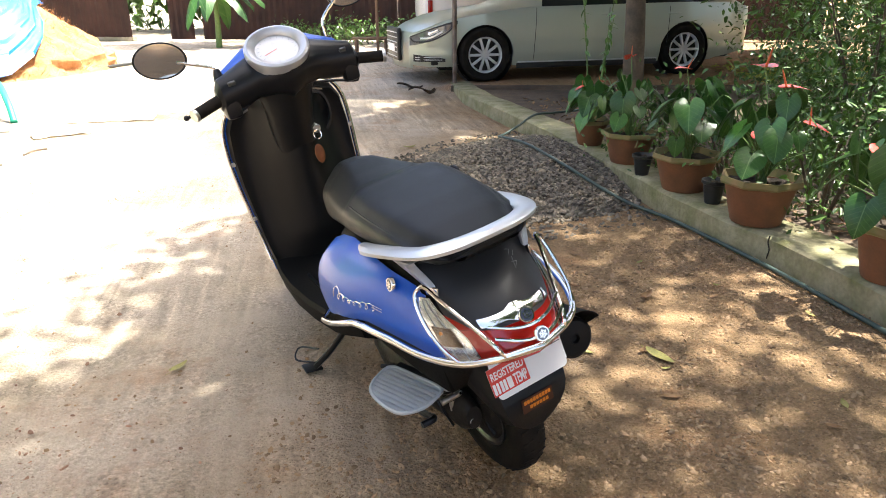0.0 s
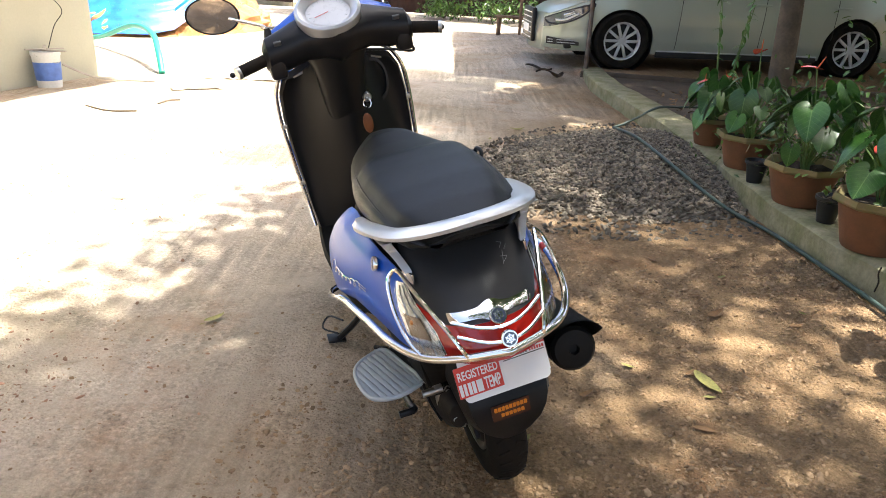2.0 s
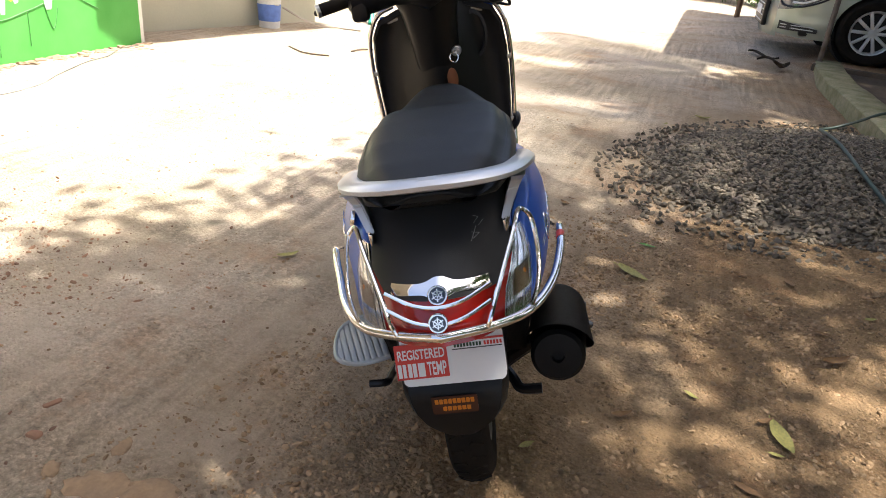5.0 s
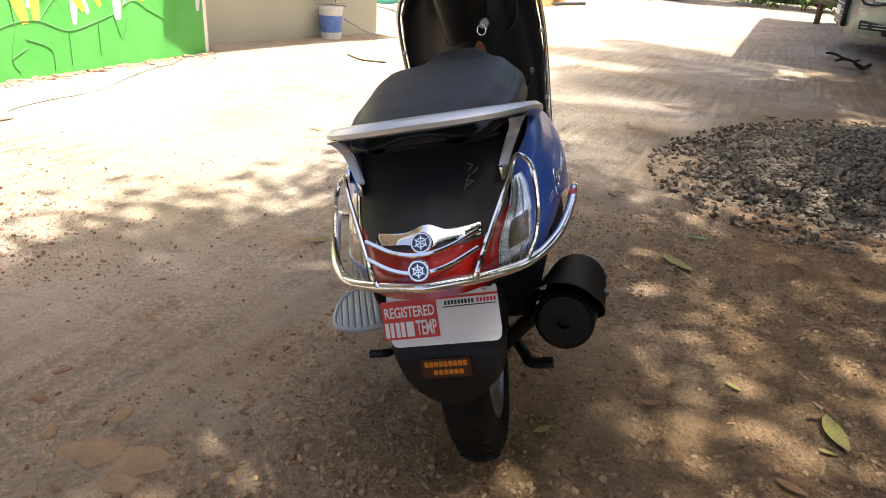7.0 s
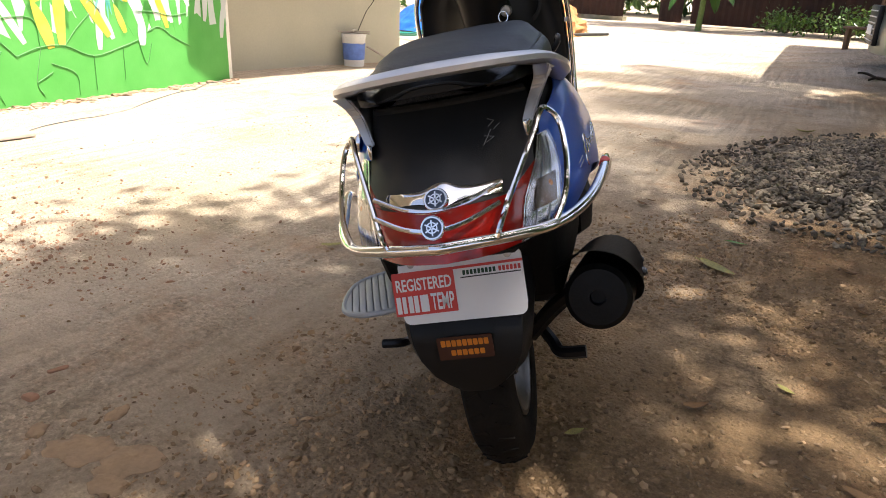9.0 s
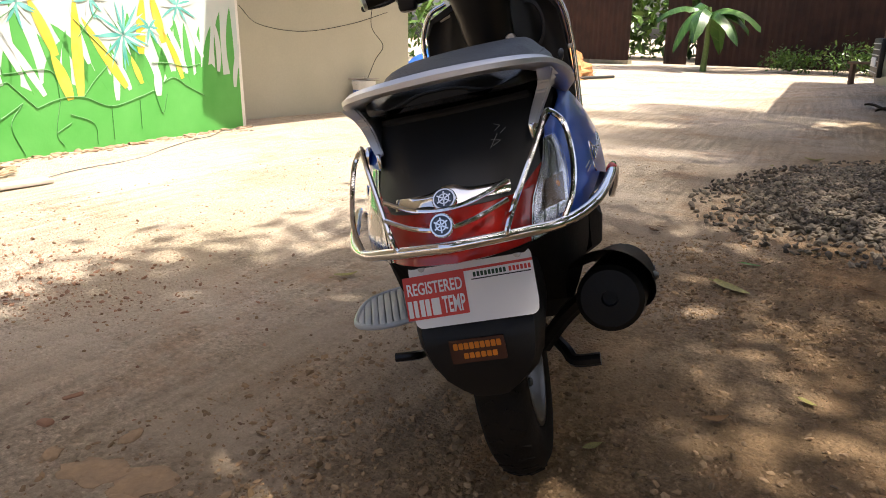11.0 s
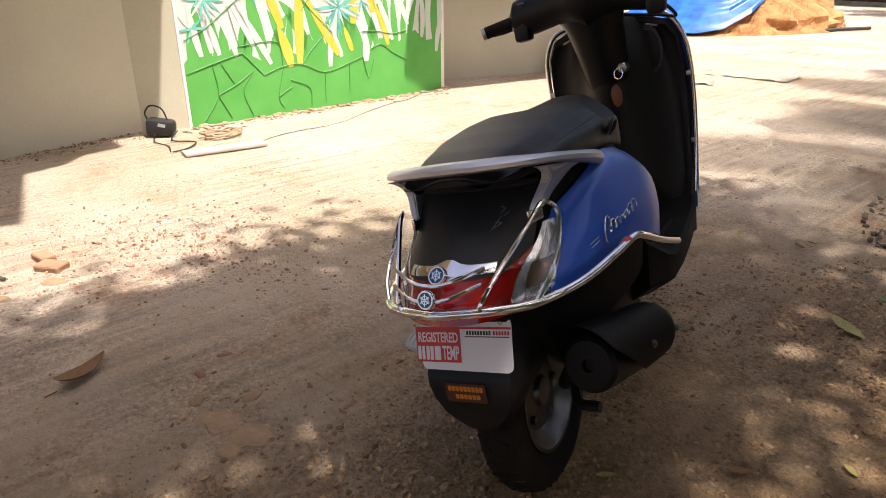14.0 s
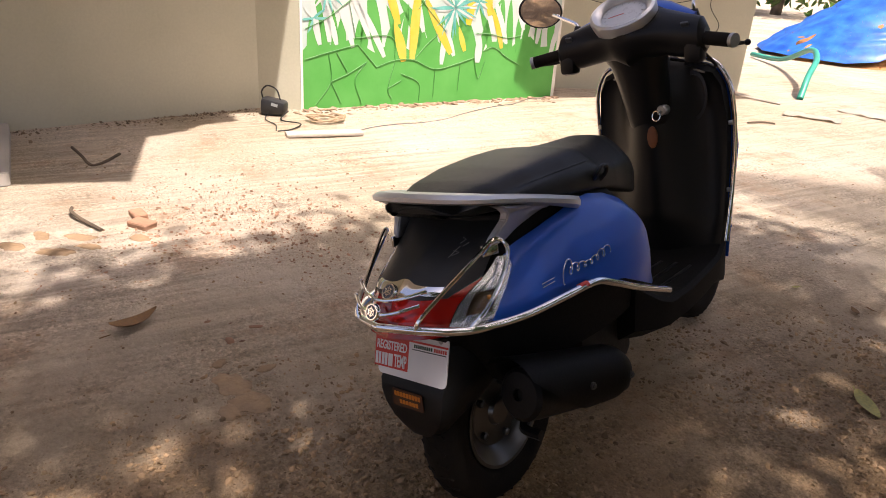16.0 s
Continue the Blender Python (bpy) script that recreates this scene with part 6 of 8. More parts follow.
# torn dry fronds lying at the kerb's end
for k, (x, y, a, ln) in enumerate(((-0.55, 8.95, 0.3, 0.30), (-0.72, 9.35, 0.1, 0.34), (-0.42, 8.8, 0.9, 0.22))):
    db = thing("dry_frond", "torn dark dry palm frond on the sand", "leaf litter", Matrix.Translation((x, y, 0.075)) @ Matrix.Rotation(a, 4, "Z"), group="dry fronds")
    r = random.Random(k + 400)
    bm = bmesh.new()
    rows = []
    for i in range(9):
        t = i / 8
        w = 0.065 * math.sin(math.pi * (0.1 + 0.85 * t)) * r.uniform(0.6, 1.3)
        rows.append([bm.verts.new((ln * (t - 0.5), s * w, 0.02 + 0.03 * math.sin(5 * t + k) + 0.02 * abs(s))) for s in (-1, 0, 1)])
    for p_, q_ in itertools.pairwise(rows):
        for j in range(2):
            bm.faces.new((p_[j], p_[j + 1], q_[j + 1], q_[j]))
    bmesh.ops.solidify(bm, geom=bm.faces[:], thickness=0.004)
    part("blade", bm, mat("dry_frond", (0.10, 0.07, 0.045), 0.9, 0, 0.5, 20), db)


# ---- leaves ----
def leaf_material(name, a, b, rough=0.35, gloss=0.4):
    m = mat(name, a, rough, 0, 0.3, 3, 0.15, 50, second=b, per_object=0.25, spec=gloss)
    # pale midrib and side veins
    n, l = m.node_tree.nodes, m.node_tree.links
    base = n["Principled BSDF"].inputs["Base Color"]
    under = base.links[0].from_socket

    def calc(op, one, two=0.0):
        q = n.new("ShaderNodeMath")
        q.operation = op
        for k, v in enumerate((one, two)):
            if isinstance(v, float):
                q.inputs[k].default_value = v
            else:
                l.new(v, q.inputs[k])
        return q.outputs["Value"]
    co, sep = n.new("ShaderNodeTexCoord"), n.new("ShaderNodeSeparateXYZ")
    l.new(co.outputs["Object"], sep.inputs["Vector"])
    off = calc("ABSOLUTE", sep.outputs["Y"])
    rib = calc("MULTIPLY", calc("LESS_THAN", off, 0.014), 0.55)
    veins = calc("MULTIPLY", calc("LESS_THAN", calc("FRACT", calc("MULTIPLY", calc("SUBTRACT", sep.outputs["X"], calc("MULTIPLY", off, 0.8)), 6.0)), 0.09), 0.3)
    mix = n.new("ShaderNodeMixRGB")
    l.new(calc("MAXIMUM", rib, veins), mix.inputs["Fac"])
    l.new(under, mix.inputs["Color1"])
    mix.inputs["Color2"].default_value = (0.16, 0.26, 0.08, 1)
    l.new(mix.outputs["Color"], base)
    return m


M_LEAF = leaf_material("anthurium_leaf", (0.022, 0.072, 0.012), (0.045, 0.115, 0.018), 0.30, 0.45)
M_LEAFPALE = leaf_material("pale_leaf", (0.08, 0.18, 0.03), (0.05, 0.14, 0.025))
M_SPATHE = mat("red_spathe", (0.72, 0.085, 0.06), 0.25, 0, 0.2, 12, per_object=0.2)
M_SPADIX = mat("spadix", (0.62, 0.14, 0.05), 0.5, 0, 0.3, 30)
M_STEM = mat("green_stem", (0.12, 0.2, 0.05), 0.5, 0, 0.3, 20)
plant_rng = random.Random(11)


def heart(size, droop=0.3, fold=0.18):
    """A heart-shaped leaf in x (along) and y, its stalk at the notch, with a raised midrib."""
    bm = bmesh.new()
    rows = []
    for i in range(11):
        t = i / 10
        x = size * (t * 1.25 - 0.25)
        w = size * 0.52 * math.sin(math.pi * (0.10 + 0.90 * t) ** 0.75) ** 0.75 * (1.0 if t < 1 else 0)
        z = -droop * size * max(t - 0.1, 0) ** 2
        row = []
        for j in range(-3, 4):
            s = j / 3
            xx = x - (size * 0.05 * (1 - t) if abs(j) >= 2 else 0)
            if i == 0:
                xx += size * 0.17 * (1 - abs(abs(s) - 0.55) / 0.55) * -0.4 + (size * 0.22 if abs(s) < 0.2 else 0)
            row.append(bm.verts.new((xx, w * s, z + fold * w * abs(s) - 0.02 * size * (abs(j) == 3))))
        rows.append(row)
    for a, b in itertools.pairwise(rows):
        for j in range(6):
            bm.faces.new((a[j], a[j + 1], b[j + 1], b[j]))
    bmesh.ops.remove_doubles(bm, verts=bm.verts[:], dist=0.0004)
    bmesh.ops.recalc_face_normals(bm, faces=bm.faces[:])
    bmesh.ops.solidify(bm, geom=bm.faces[:], thickness=0.0012)
    return bm


LEAF_MESH = [mesh_of("leaf", heart(1.0, d, f), M_LEAF) for d, f in ((0.25, 0.15), (0.5, 0.25), (0.1, 0.1))]
LEAF_PALE = mesh_of("leaf", heart(1.0, 0.4, 0.2), M_LEAFPALE)
SPATHE_MESH = mesh_of("spathe", heart(1.0, 0.1, 0.25), M_SPATHE)
sp = bmesh.new()
turned(sp, [(0, 0), (0.062, 0.02), (0.05, 0.7), (0.022, 0.98), (0, 1.0)], 10)
SPADIX_MESH = mesh_of("spadix", sp, M_SPADIX)


def anthurium(x, y, z, height, spread, leaves, flowers, label, pale=False):
    p = thing("anthurium", label, "plant", Matrix.Translation((x, y, z)), group="potted anthuriums")

    def stalk(tip, r, name="stem"):
        mid = Vector((tip.x * 0.35, tip.y * 0.35, tip.z * 0.62))
        part(name, tube(bmesh.new(), spline([(plant_rng.uniform(-0.02, 0.02), plant_rng.uniform(-0.02, 0.02), 0), mid, tip], 5), r, 6), M_STEM, p)
    for k in range(leaves):
        a = 2.4 * k + plant_rng.uniform(-0.3, 0.3)
        t = (k + 0.5) / leaves
        rad = spread * (0.35 + 0.65 * t ** 0.7) * plant_rng.uniform(0.8, 1.1)
        tip = Vector((rad * math.cos(a), rad * math.sin(a), height * (1.0 - 0.62 * t) * plant_rng.uniform(0.85, 1.1)))
        stalk(tip, 0.0035)
        size = plant_rng.uniform(0.07, 0.17) * (0.8 + 0.6 * spread)
        lf = new("leaf", LEAF_PALE if pale and k % 3 == 0 else LEAF_MESH[k % 3])
        lf.parent = p
        lf.matrix_basis = Matrix.Translation(tip) @ Matrix.Rotation(a + plant_rng.uniform(-0.5, 0.5), 4, "Z") @ Matrix.Rotation(radians(plant_rng.uniform(20, 88)), 4, "Y") @ Matrix.Rotation(plant_rng.uniform(-0.4, 0.4), 4, "X") @ Matrix.Scale(size, 4)
    for fx, fy, fz, s in flowers:
        s *= 1.2
        tip = Vector((fx, fy, fz))
        stalk(tip, 0.003, "flower_stem")
        a = math.atan2(fy, fx) + plant_rng.uniform(-0.6, 0.6)
        fm = Matrix.Translation(tip) @ Matrix.Rotation(a, 4, "Z") @ Matrix.Rotation(radians(plant_rng.uniform(-10, 25)), 4, "Y")
        fl_ = new("spathe", SPATHE_MESH)
        fl_.parent, fl_.matrix_basis = p, fm @ Matrix.Scale(s, 4)
        sx = new("spadix", SPADIX_MESH)
        sx.parent, sx.matrix_basis = p, fm @ Matrix.Rotation(radians(-18), 4, "Y") @ Matrix.Scale(s * 0.85, 4)
    return p


def flower_pot(x, y, z, r, h, label, octagon=True, dark=False):
    pot = thing("flower_pot", label, "flower pot", Matrix.Translation((x, y, z)) @ Matrix.Rotation(plant_rng.uniform(0, 1), 4, "Z"), group="flower pots on the kerb")
    n = 32
    bm = bmesh.new()
    prof = [(0, 0), (r * 0.60, 0), (r * 0.63, h * 0.04), (r * 0.86, h * 0.80), (r * 0.88, h * 0.84), (r * 0.80, h * 0.84), (r * 0.76, h * 0.72), (0, h * 0.72)]
    turned(bm, prof, n)
    part("body", bm, M_BLACKP if dark else M_TERRA, pot)
    rim = bmesh.new()
    turned(rim, [(r * 0.87, h * 0.82), (r * 0.98, h * 0.86), (r, h * 0.90), (r * 0.985, h), (r * 0.93, h), (r * 0.86, h * 0.90), (r * 0.82, h * 0.84)], 8 if octagon else n, m=Matrix.Diagonal((1.03, 1.03, 1, 1)))
    part("rim", rim, M_BLACKP if dark else M_RIM, pot, "" if dark else "mossy faceted rim", smooth=not octagon)
    so = bmesh.new()
    rows = []
    for i in range(6):
        rr = r * 0.84 * i / 5
        rows.append([so.verts.new((rr * math.cos(a), rr * math.sin(a), h * 0.80 + 0.02 * plant_rng.uniform(-0.5, 1))) for a in (2 * math.pi * k / 16 for k in range(16))])
    for a, b in itertools.pairwise(rows):
        for i in range(16):
            j = (i + 1) % 16
            so.faces.new((a[i], a[j], b[j], b[i]))
    part("soil", so, M_SOIL, pot)
    return pot


KTOP = 0.141
for x, y, r, h, label in ((1.03, 5.42, 0.145, 0.19, "terracotta bowl pot on the kerb beside the gravel"), (1.20, 4.83, 0.185, 0.21, "terracotta bowl pot with mossy rim on the kerb"), (1.385, 4.13, 0.195, 0.215, "terracotta bowl pot with mossy rim and grey stain"),
                          (1.575, 3.51, 0.195, 0.235, "large terracotta pot with mossy faceted rim"), (1.83, 2.76, 0.17, 0.24, "terracotta pot under large drooping heart leaves")):
    flower_pot(x, y, KTOP, r, h, label)
for x, y in ((1.215, 4.46), (1.46, 3.83)):
    flower_pot(x, y, KTOP, 0.066, 0.13, "small black plastic seedling pot", False, True)
anthurium(1.03, 5.42, 0.275, 0.34, 0.22, 17, ((0.05, 0.0, 0.33, 0.055), (-0.09, -0.06, 0.30, 0.05)), "potted anthurium with pale green leaves and red flowers", True)
anthurium(1.20, 4.83, 0.295, 0.42, 0.26, 22, ((-0.02, 0.05, 0.54, 0.065),), "bushy potted anthurium with dark heart-shaped leaves")
anthurium(1.385, 4.13, 0.305, 0.44, 0.25, 21, ((-0.05, 0.0, 0.52, 0.065), (0.02, -0.06, 0.25, 0.045)), "potted anthurium with glossy green leaves and coral flower")
anthurium(1.575, 3.51, 0.325, 0.46, 0.27, 22, ((-0.02, 0.10, 0.56, 0.10), (0.06, 0.02, 0.47, 0.09), (0.16, -0.06, 0.31, 0.08), (-0.06, -0.08, 0.27, 0.07)), "potted anthurium with red flowers and big dark leaves")
anthurium(1.83, 2.76, 0.31, 0.44, 0.32, 28, ((-0.12, 0.0, 0.36, 0.08), (0.1, 0.05, 0.46, 0.09)), "potted anthurium with very large drooping heart-shaped leaves")


# ---- shrubs, trees ----
def leaf_cloud(name, centre, radii, count, size, material, seed, label, clumps=40, flat=0.0, kind="stuff"):
    """Many small folded leaves in clumps, with gaps and an uneven outline."""
    r = random.Random(seed)
    seeds = []
    while len(seeds) < clumps:
        q = Vector((r.uniform(-1, 1), r.uniform(-1, 1), r.uniform(-1, 1)))
        if 0.25 < q.length < 1:
            seeds.append(Vector((q.x * radii[0], q.y * radii[1], q.z * radii[2])))
    verts, faces = [], []
    for _ in range(count):
        c = r.choice(seeds)
        spread = 0.28 * min(radii) + 0.12
        p = Vector(centre) + c + Vector((r.gauss(0, spread), r.gauss(0, spread), r.gauss(0, spread * 0.7)))
        if p.z < 0.03:
            continue
        s = size * r.uniform(0.6, 1.3)
        m = Euler((r.gauss(0, 0.7 - flat), r.gauss(0.3, 0.7 - flat), r.uniform(0, 6.28))).to_matrix()
        k = len(verts)
        for q in ((0, 0, 0), (0.35, 0.22, 0.05), (0.75, 0.16, 0.0), (1, 0, -0.08), (0.75, -0.16, 0.0), (0.35, -0.22, 0.05)):
            verts.append(p + m @ (Vector(q) * s))
        faces += [(k, k + 1, k + 2, k + 3), (k, k + 3, k + 4, k + 5)]
    me = bpy.data.meshes.new(name)
    me.from_pydata([tuple(v) for v in verts], [], faces)
    me.materials.append(material)
    return me


M_BUSH = mat("bush_leaf", (0.05, 0.11, 0.016), 0.4, 0, 0.3, 2, per_island=0.45, second=(0.10, 0.18, 0.03))
M_CANOPY = mat("canopy_leaf", (0.05, 0.1, 0.025), 0.5, 0, 0.3, 2, per_island=0.3)


def shrub(x, y, h, w, seed, label, count=1800, size=0.075):
    s = thing("shrub", label, "shrub", Matrix.Translation((x, y, 0.05)), group="garden shrubs")
    r = random.Random(seed)
    for k in range(5):
        a = 1.3 * k + r.random()
        bm = tube(bmesh.new(), spline([(0.03 * math.cos(a), 0.03 * math.sin(a), 0), (0.2 * w * math.cos(a), 0.2 * w * math.sin(a), 0.5 * h), (0.4 * w * math.cos(a), 0.4 * w * math.sin(a), 0.95 * h)], 4), 0.013, 6, taper=lambda t: 1 - 0.7 * t)
        part("branch", bm, M_BARK, s)
    ob = new("foliage", leaf_cloud("foliage", (0, 0, h * 0.58), (w * 0.5, w * 0.5, h * 0.45), count, size, M_BUSH, seed, ""))
    ob.parent = s
    return s


def big_tree(name, base, lean_to, height, radius, crown, clouds, label):
    """A tapered trunk with limbs that carry clouds of leaves; clouds: centre, radii, count, size."""
    t_ = thing(name, label, "tree", Matrix.Translation(base))
    b = Vector(base)
    top = Vector(lean_to) - b
    trunk = tube(bmesh.new(), spline([(0, 0, -0.1), (top.x * 0.08, top.y * 0.08, height * 0.35), (top.x * 0.3, top.y * 0.3, height * 0.7), tuple(top)], 6), radius, 14, taper=lambda t: 1.15 - 0.75 * t)
    part("trunk", trunk, M_BARK, t_)
    crown_ob = []
    for k, (c, rad, n, size, flat, *more) in enumerate(clouds):
        c = Vector(c) - b
        start = Vector((top.x * 0.3, top.y * 0.3, height * 0.7))
        limb = tube(bmesh.new(), spline([start, start.lerp(c, 0.5) + Vector((0, 0, 0.3)), c], 5), radius * 0.38, 8, taper=lambda t: 1 - 0.8 * t)
        part("limb", limb, M_BARK, t_)
        ob = new("crown", leaf_cloud("crown", c, rad, n, size, M_CANOPY, 70 + k + int(height * 10), "", more[0] if more else 26, flat))
        ob.parent = t_
    return t_


big_tree("garden_tree", (1.93, 8.2, 0.05), (0.9, 8.3, 4.4), 4.2, 0.108, None, (((2.2, 8.5, 5.2), (1.5, 1.3, 0.6), 800, 0.24, 0.2), ((3.4, 9.2, 5.1), (1.2, 1.2, 0.6), 500, 0.24, 0.2)), "garden tree with a straight grey-brown trunk")
# the last four clouds are added out of view to hold back skylight
big_tree("shade_tree", (4.6, 0.2, 0), (3.2, 1.6, 4.6), 4.4, 0.22, None, (((1.25, 3.1, 5.0), (0.90, 1.7, 0.5), 6300, 0.14, 0.25, 30), ((1.15, 1.2, 5.0), (0.8, 1.3, 0.5), 1250, 0.14, 0.25, 14), ((3.34, 2.35, 5.3), (1.3, 1.6, 0.6), 2950, 0.14, 0.25, 48), ((3.6, 0.4, 5.4), (1.6, 1.6, 0.6), 4100, 0.14, 0.2), ((1.2, -1.4, 5.2), (1.6, 1.6, 0.5), 3400, 0.14, 0.2), ((4.4, 4.6, 5.4), (1.3, 1.4, 0.6), 760, 0.14, 0.2, 12), ((7.3, -1.2, 6.2), (2.4, 3.0, 1.0), 3800, 0.3, 0.2, 60), ((7.6, 4.2, 6.4), (2.4, 2.8, 1.0), 3800, 0.3, 0.2, 60), ((4.6, -4.4, 5.6), (3.0, 2.3, 1.2), 5000, 0.3, 0.2, 60), ((6.8, 1.2, 3.4), (1.2, 3.6, 1.9), 6000, 0.3, 0.1, 70)), "broad shade tree overhanging the yard, with unseen crowns added to block skylight")
big_tree("shade_tree", (6.8, 7.2, 0), (5.2, 7.6, 4.8), 4.6, 0.2, None, (((4.4, 7.2, 5.4), (1.6, 1.4, 0.6), 330, 0.26, 0.2, 12), ((2.0, 6.6, 5.4), (1.2, 1.2, 0.5), 120, 0.26, 0.2, 12), ((5.8, 9.0, 5.6), (1.8, 1.6, 0.6), 700, 0.26, 0.2, 14), ((2.75, 5.3, 5.3), (1.0, 1.5, 0.5), 2700, 0.14, 0.25, 24)), "broad shade tree behind the planting bed")


def palm(base, top, fronds, label):
    p = thing("palm", label, "palm tree", Matrix.Translation(base))
    b, tp = Vector(base), Vector(top) - Vector(base)
    part("trunk", tube(bmesh.new(), spline([(0, 0, -0.1), (tp.x * 0.12, tp.y * 0.12, tp.z * 0.4), (tp.x * 0.5, tp.y * 0.5, tp.z * 0.75), tuple(tp)], 8), 0.15, 14, taper=lambda t: 1.1 - 0.4 * t), M_BARK, p)
    r = random.Random(3)
    for k in range(fronds):
        a = 2 * math.pi * k / fronds + r.uniform(-0.15, 0.15)
        length, drop = r.uniform(2.7, 3.6), r.uniform(0.3, 1.2)
        spine = [tp + Vector((length * t * math.cos(a), length * t * math.sin(a), 0.9 * t - (0.9 + drop) * t * t)) for t in np.linspace(0, 1, 14)]
        rib = part("frond", tube(bmesh.new(), spine, 0.02, 6, taper=lambda t: 1 - 0.85 * t), M_STEM, p)
        verts, faces = [], []
        for i in range(46):
            t = 0.12 + 0.86 * i / 45
            f = t * 13
            j = min(int(f), 12)
            c = spine[j].lerp(spine[j + 1], f - j)
            way = (spine[j + 1] - spine[j]).normalized()
            side = way.cross(Vector((0, 0, 1))).normalized()
            ln = 0.72 * math.sin(math.pi * (0.12 + 0.8 * t)) + 0.1
            for s in (1, -1):
                d = (side * s * 0.86 + way * 0.5).normalized()
                tip = c + d * ln + Vector((0, 0, -0.25 * ln))
                w = way * 0.024
                n0 = len(verts)
                verts += [c - w, c + w, c.lerp(tip, 0.5) + w * 1.1 + Vector((0, 0, 0.03)), tip, c.lerp(tip, 0.5) - w * 1.1 + Vector((0, 0, 0.03))]
                faces.append((n0, n0 + 1, n0 + 2, n0 + 3, n0 + 4))
        me = bpy.data.meshes.new("leaflets")
        me.from_pydata([tuple(v) for v in verts], [], faces)
        me.materials.append(M_CANOPY)
        lf = new("leaflets", me)
        lf.parent = rib
    return p


# added tree whose crowns, out of view, only shade the fence
big_tree("shade_tree", (-4.0, 22.6, 0), (-4.0, 21.0, 4.8), 4.6, 0.2, None, tuple(((x, 19.9, 5.6), (2.0, 1.3, 0.6), 900, 0.45, 0.2, 14) for x in (-6.5, -3.0, 0.5, 4.0)), "unseen tree added behind the sheet fence to shade it")
palm((5.2, 5.6, 0), (2.2, 6.9, 5.2), 10, "coconut palm leaning over the yard")
palm((4.6, 7.9, 0), (1.3, 9.0, 5.3), 9, "coconut palm leaning over the car port")
def slender(x, y, h, label):
    s = thing("slender_shrub", label, "shrub", Matrix.Translation((x, y, 0.1)))
    r = random.Random(17)
    for k in range(5):
        a = r.uniform(0, 6.28)
        tip = Vector((0.13 * math.cos(a), 0.13 * math.sin(a), h * r.uniform(0.75, 1.0)))
        part("stem", tube(bmesh.new(), spline([(0.03 * math.cos(a), 0.03 * math.sin(a), 0), tip * 0.5, tip], 5), 0.006, 6, taper=lambda t: 1 - 0.6 * t), M_STEM, s)
        for j in range(9):
            t = 0.25 + 0.75 * j / 8
            lf = new("leaf", LEAF_PALE)
            lf.parent = s
            lf.matrix_basis = Matrix.Translation(tip * t) @ Matrix.Rotation(r.uniform(0, 6.28), 4, "Z") @ Matrix.Rotation(radians(r.uniform(-10, 50)), 4, "Y") @ Matrix.Diagonal((0.055, 0.03, 0.05, 1))


slender(1.12, 5.95, 1.15, "tall thin-stemmed shrub with small pale leaves behind the pots")
for x, y, h, w, seed, n in ((3.0, 5.3, 1.5, 1.5, 1, 2600), (3.9, 6.6, 1.9, 1.7, 2, 2600), (3.6, 4.2, 1.5, 1.3, 3, 2000), (4.6, 8.0, 2.0, 1.8, 5, 2400), (2.75, 3.9, 0.8, 0.9, 6, 1300), (3.3, 3.1, 1.3, 1.2, 7, 1800), (2.9, 4.9, 0.45, 0.7, 8, 700), (3.4, 7.2, 0.4, 0.8, 10, 700), (5.6, 6.0, 2.2, 2.0, 9, 2400), (4.0, 8.6, 0.6, 1.1, 12, 900), (2.4, 4.6, 0.5, 0.7, 13, 700), (2.6, 3.3, 0.5, 0.7, 14, 700), (4.2, 9.6, 1.6, 1.3, 15, 1600), (2.45, 2.4, 0.6, 0.7, 16, 800), (1.5, 5.1, 0.45, 0.5, 17, 900), (1.72, 4.35, 0.62, 0.55, 18, 1100), (2.0, 3.75, 0.5, 0.5, 19, 900)):
    shrub(x, y, h, w, seed, "leafy green garden shrub behind the pots" if h > 1 else "low green shrub in the planting bed", n, 0.042 if seed > 16 else 0.06)

# ---- woods behind the fence ----
for k, (x, y, z, w, h, n) in enumerate(((-15, 27, 3.2, 4.0, 3.2, 3600), (-9.2, 27.5, 2.6, 2.6, 2.6, 2600), (-5, 26, 3.4, 3.6, 3.2, 3200), (1, 26, 3.6, 3.8, 3.3, 3200), (7, 25, 3.6, 3.8, 3.3, 3200), (13, 20, 3.6, 3.5, 3.4, 3000), (-20, 20, 3.6, 3.6, 3.4, 2600), (12, 11, 3.4, 3.0, 3.2, 2400), (9.0, 4.5, 2.6, 2.2, 2.5, 2200))):
    t_ = thing("tree", "leafy green tree standing behind the yard", "tree", Matrix.Translation((x, y, 0)), group="trees round the yard")
    part("trunk", tube(bmesh.new(), spline([(0, 0, -0.1), (0.1, 0.05, z * 0.5), (0.0, 0.1, z)], 5), 0.18, 10, taper=lambda t: 1.1 - 0.6 * t), M_BARK, t_)
    for j in range(3):
        a = 2.1 * j + k
        part("limb", tube(bmesh.new(), spline([(0, 0.05, z * 0.6), (w * 0.25 * math.cos(a), w * 0.25 * math.sin(a), z), (w * 0.5 * math.cos(a), w * 0.5 * math.sin(a), z * 1.25)], 4), 0.07, 7, taper=lambda t: 1 - 0.7 * t), M_BARK, t_)
    ob = new("crown", leaf_cloud("crown", (0, 0, z), (w, w * 0.8, h), n, 0.42, M_BUSH, 200 + k, "", 50))
    ob.parent = t_
# broad-leaved plant before the fence
ban = thing("banana_plant", "young banana plant with broad glossy leaves before the fence", "plant", Matrix.Translation((-6.35, 18.0, 0)))
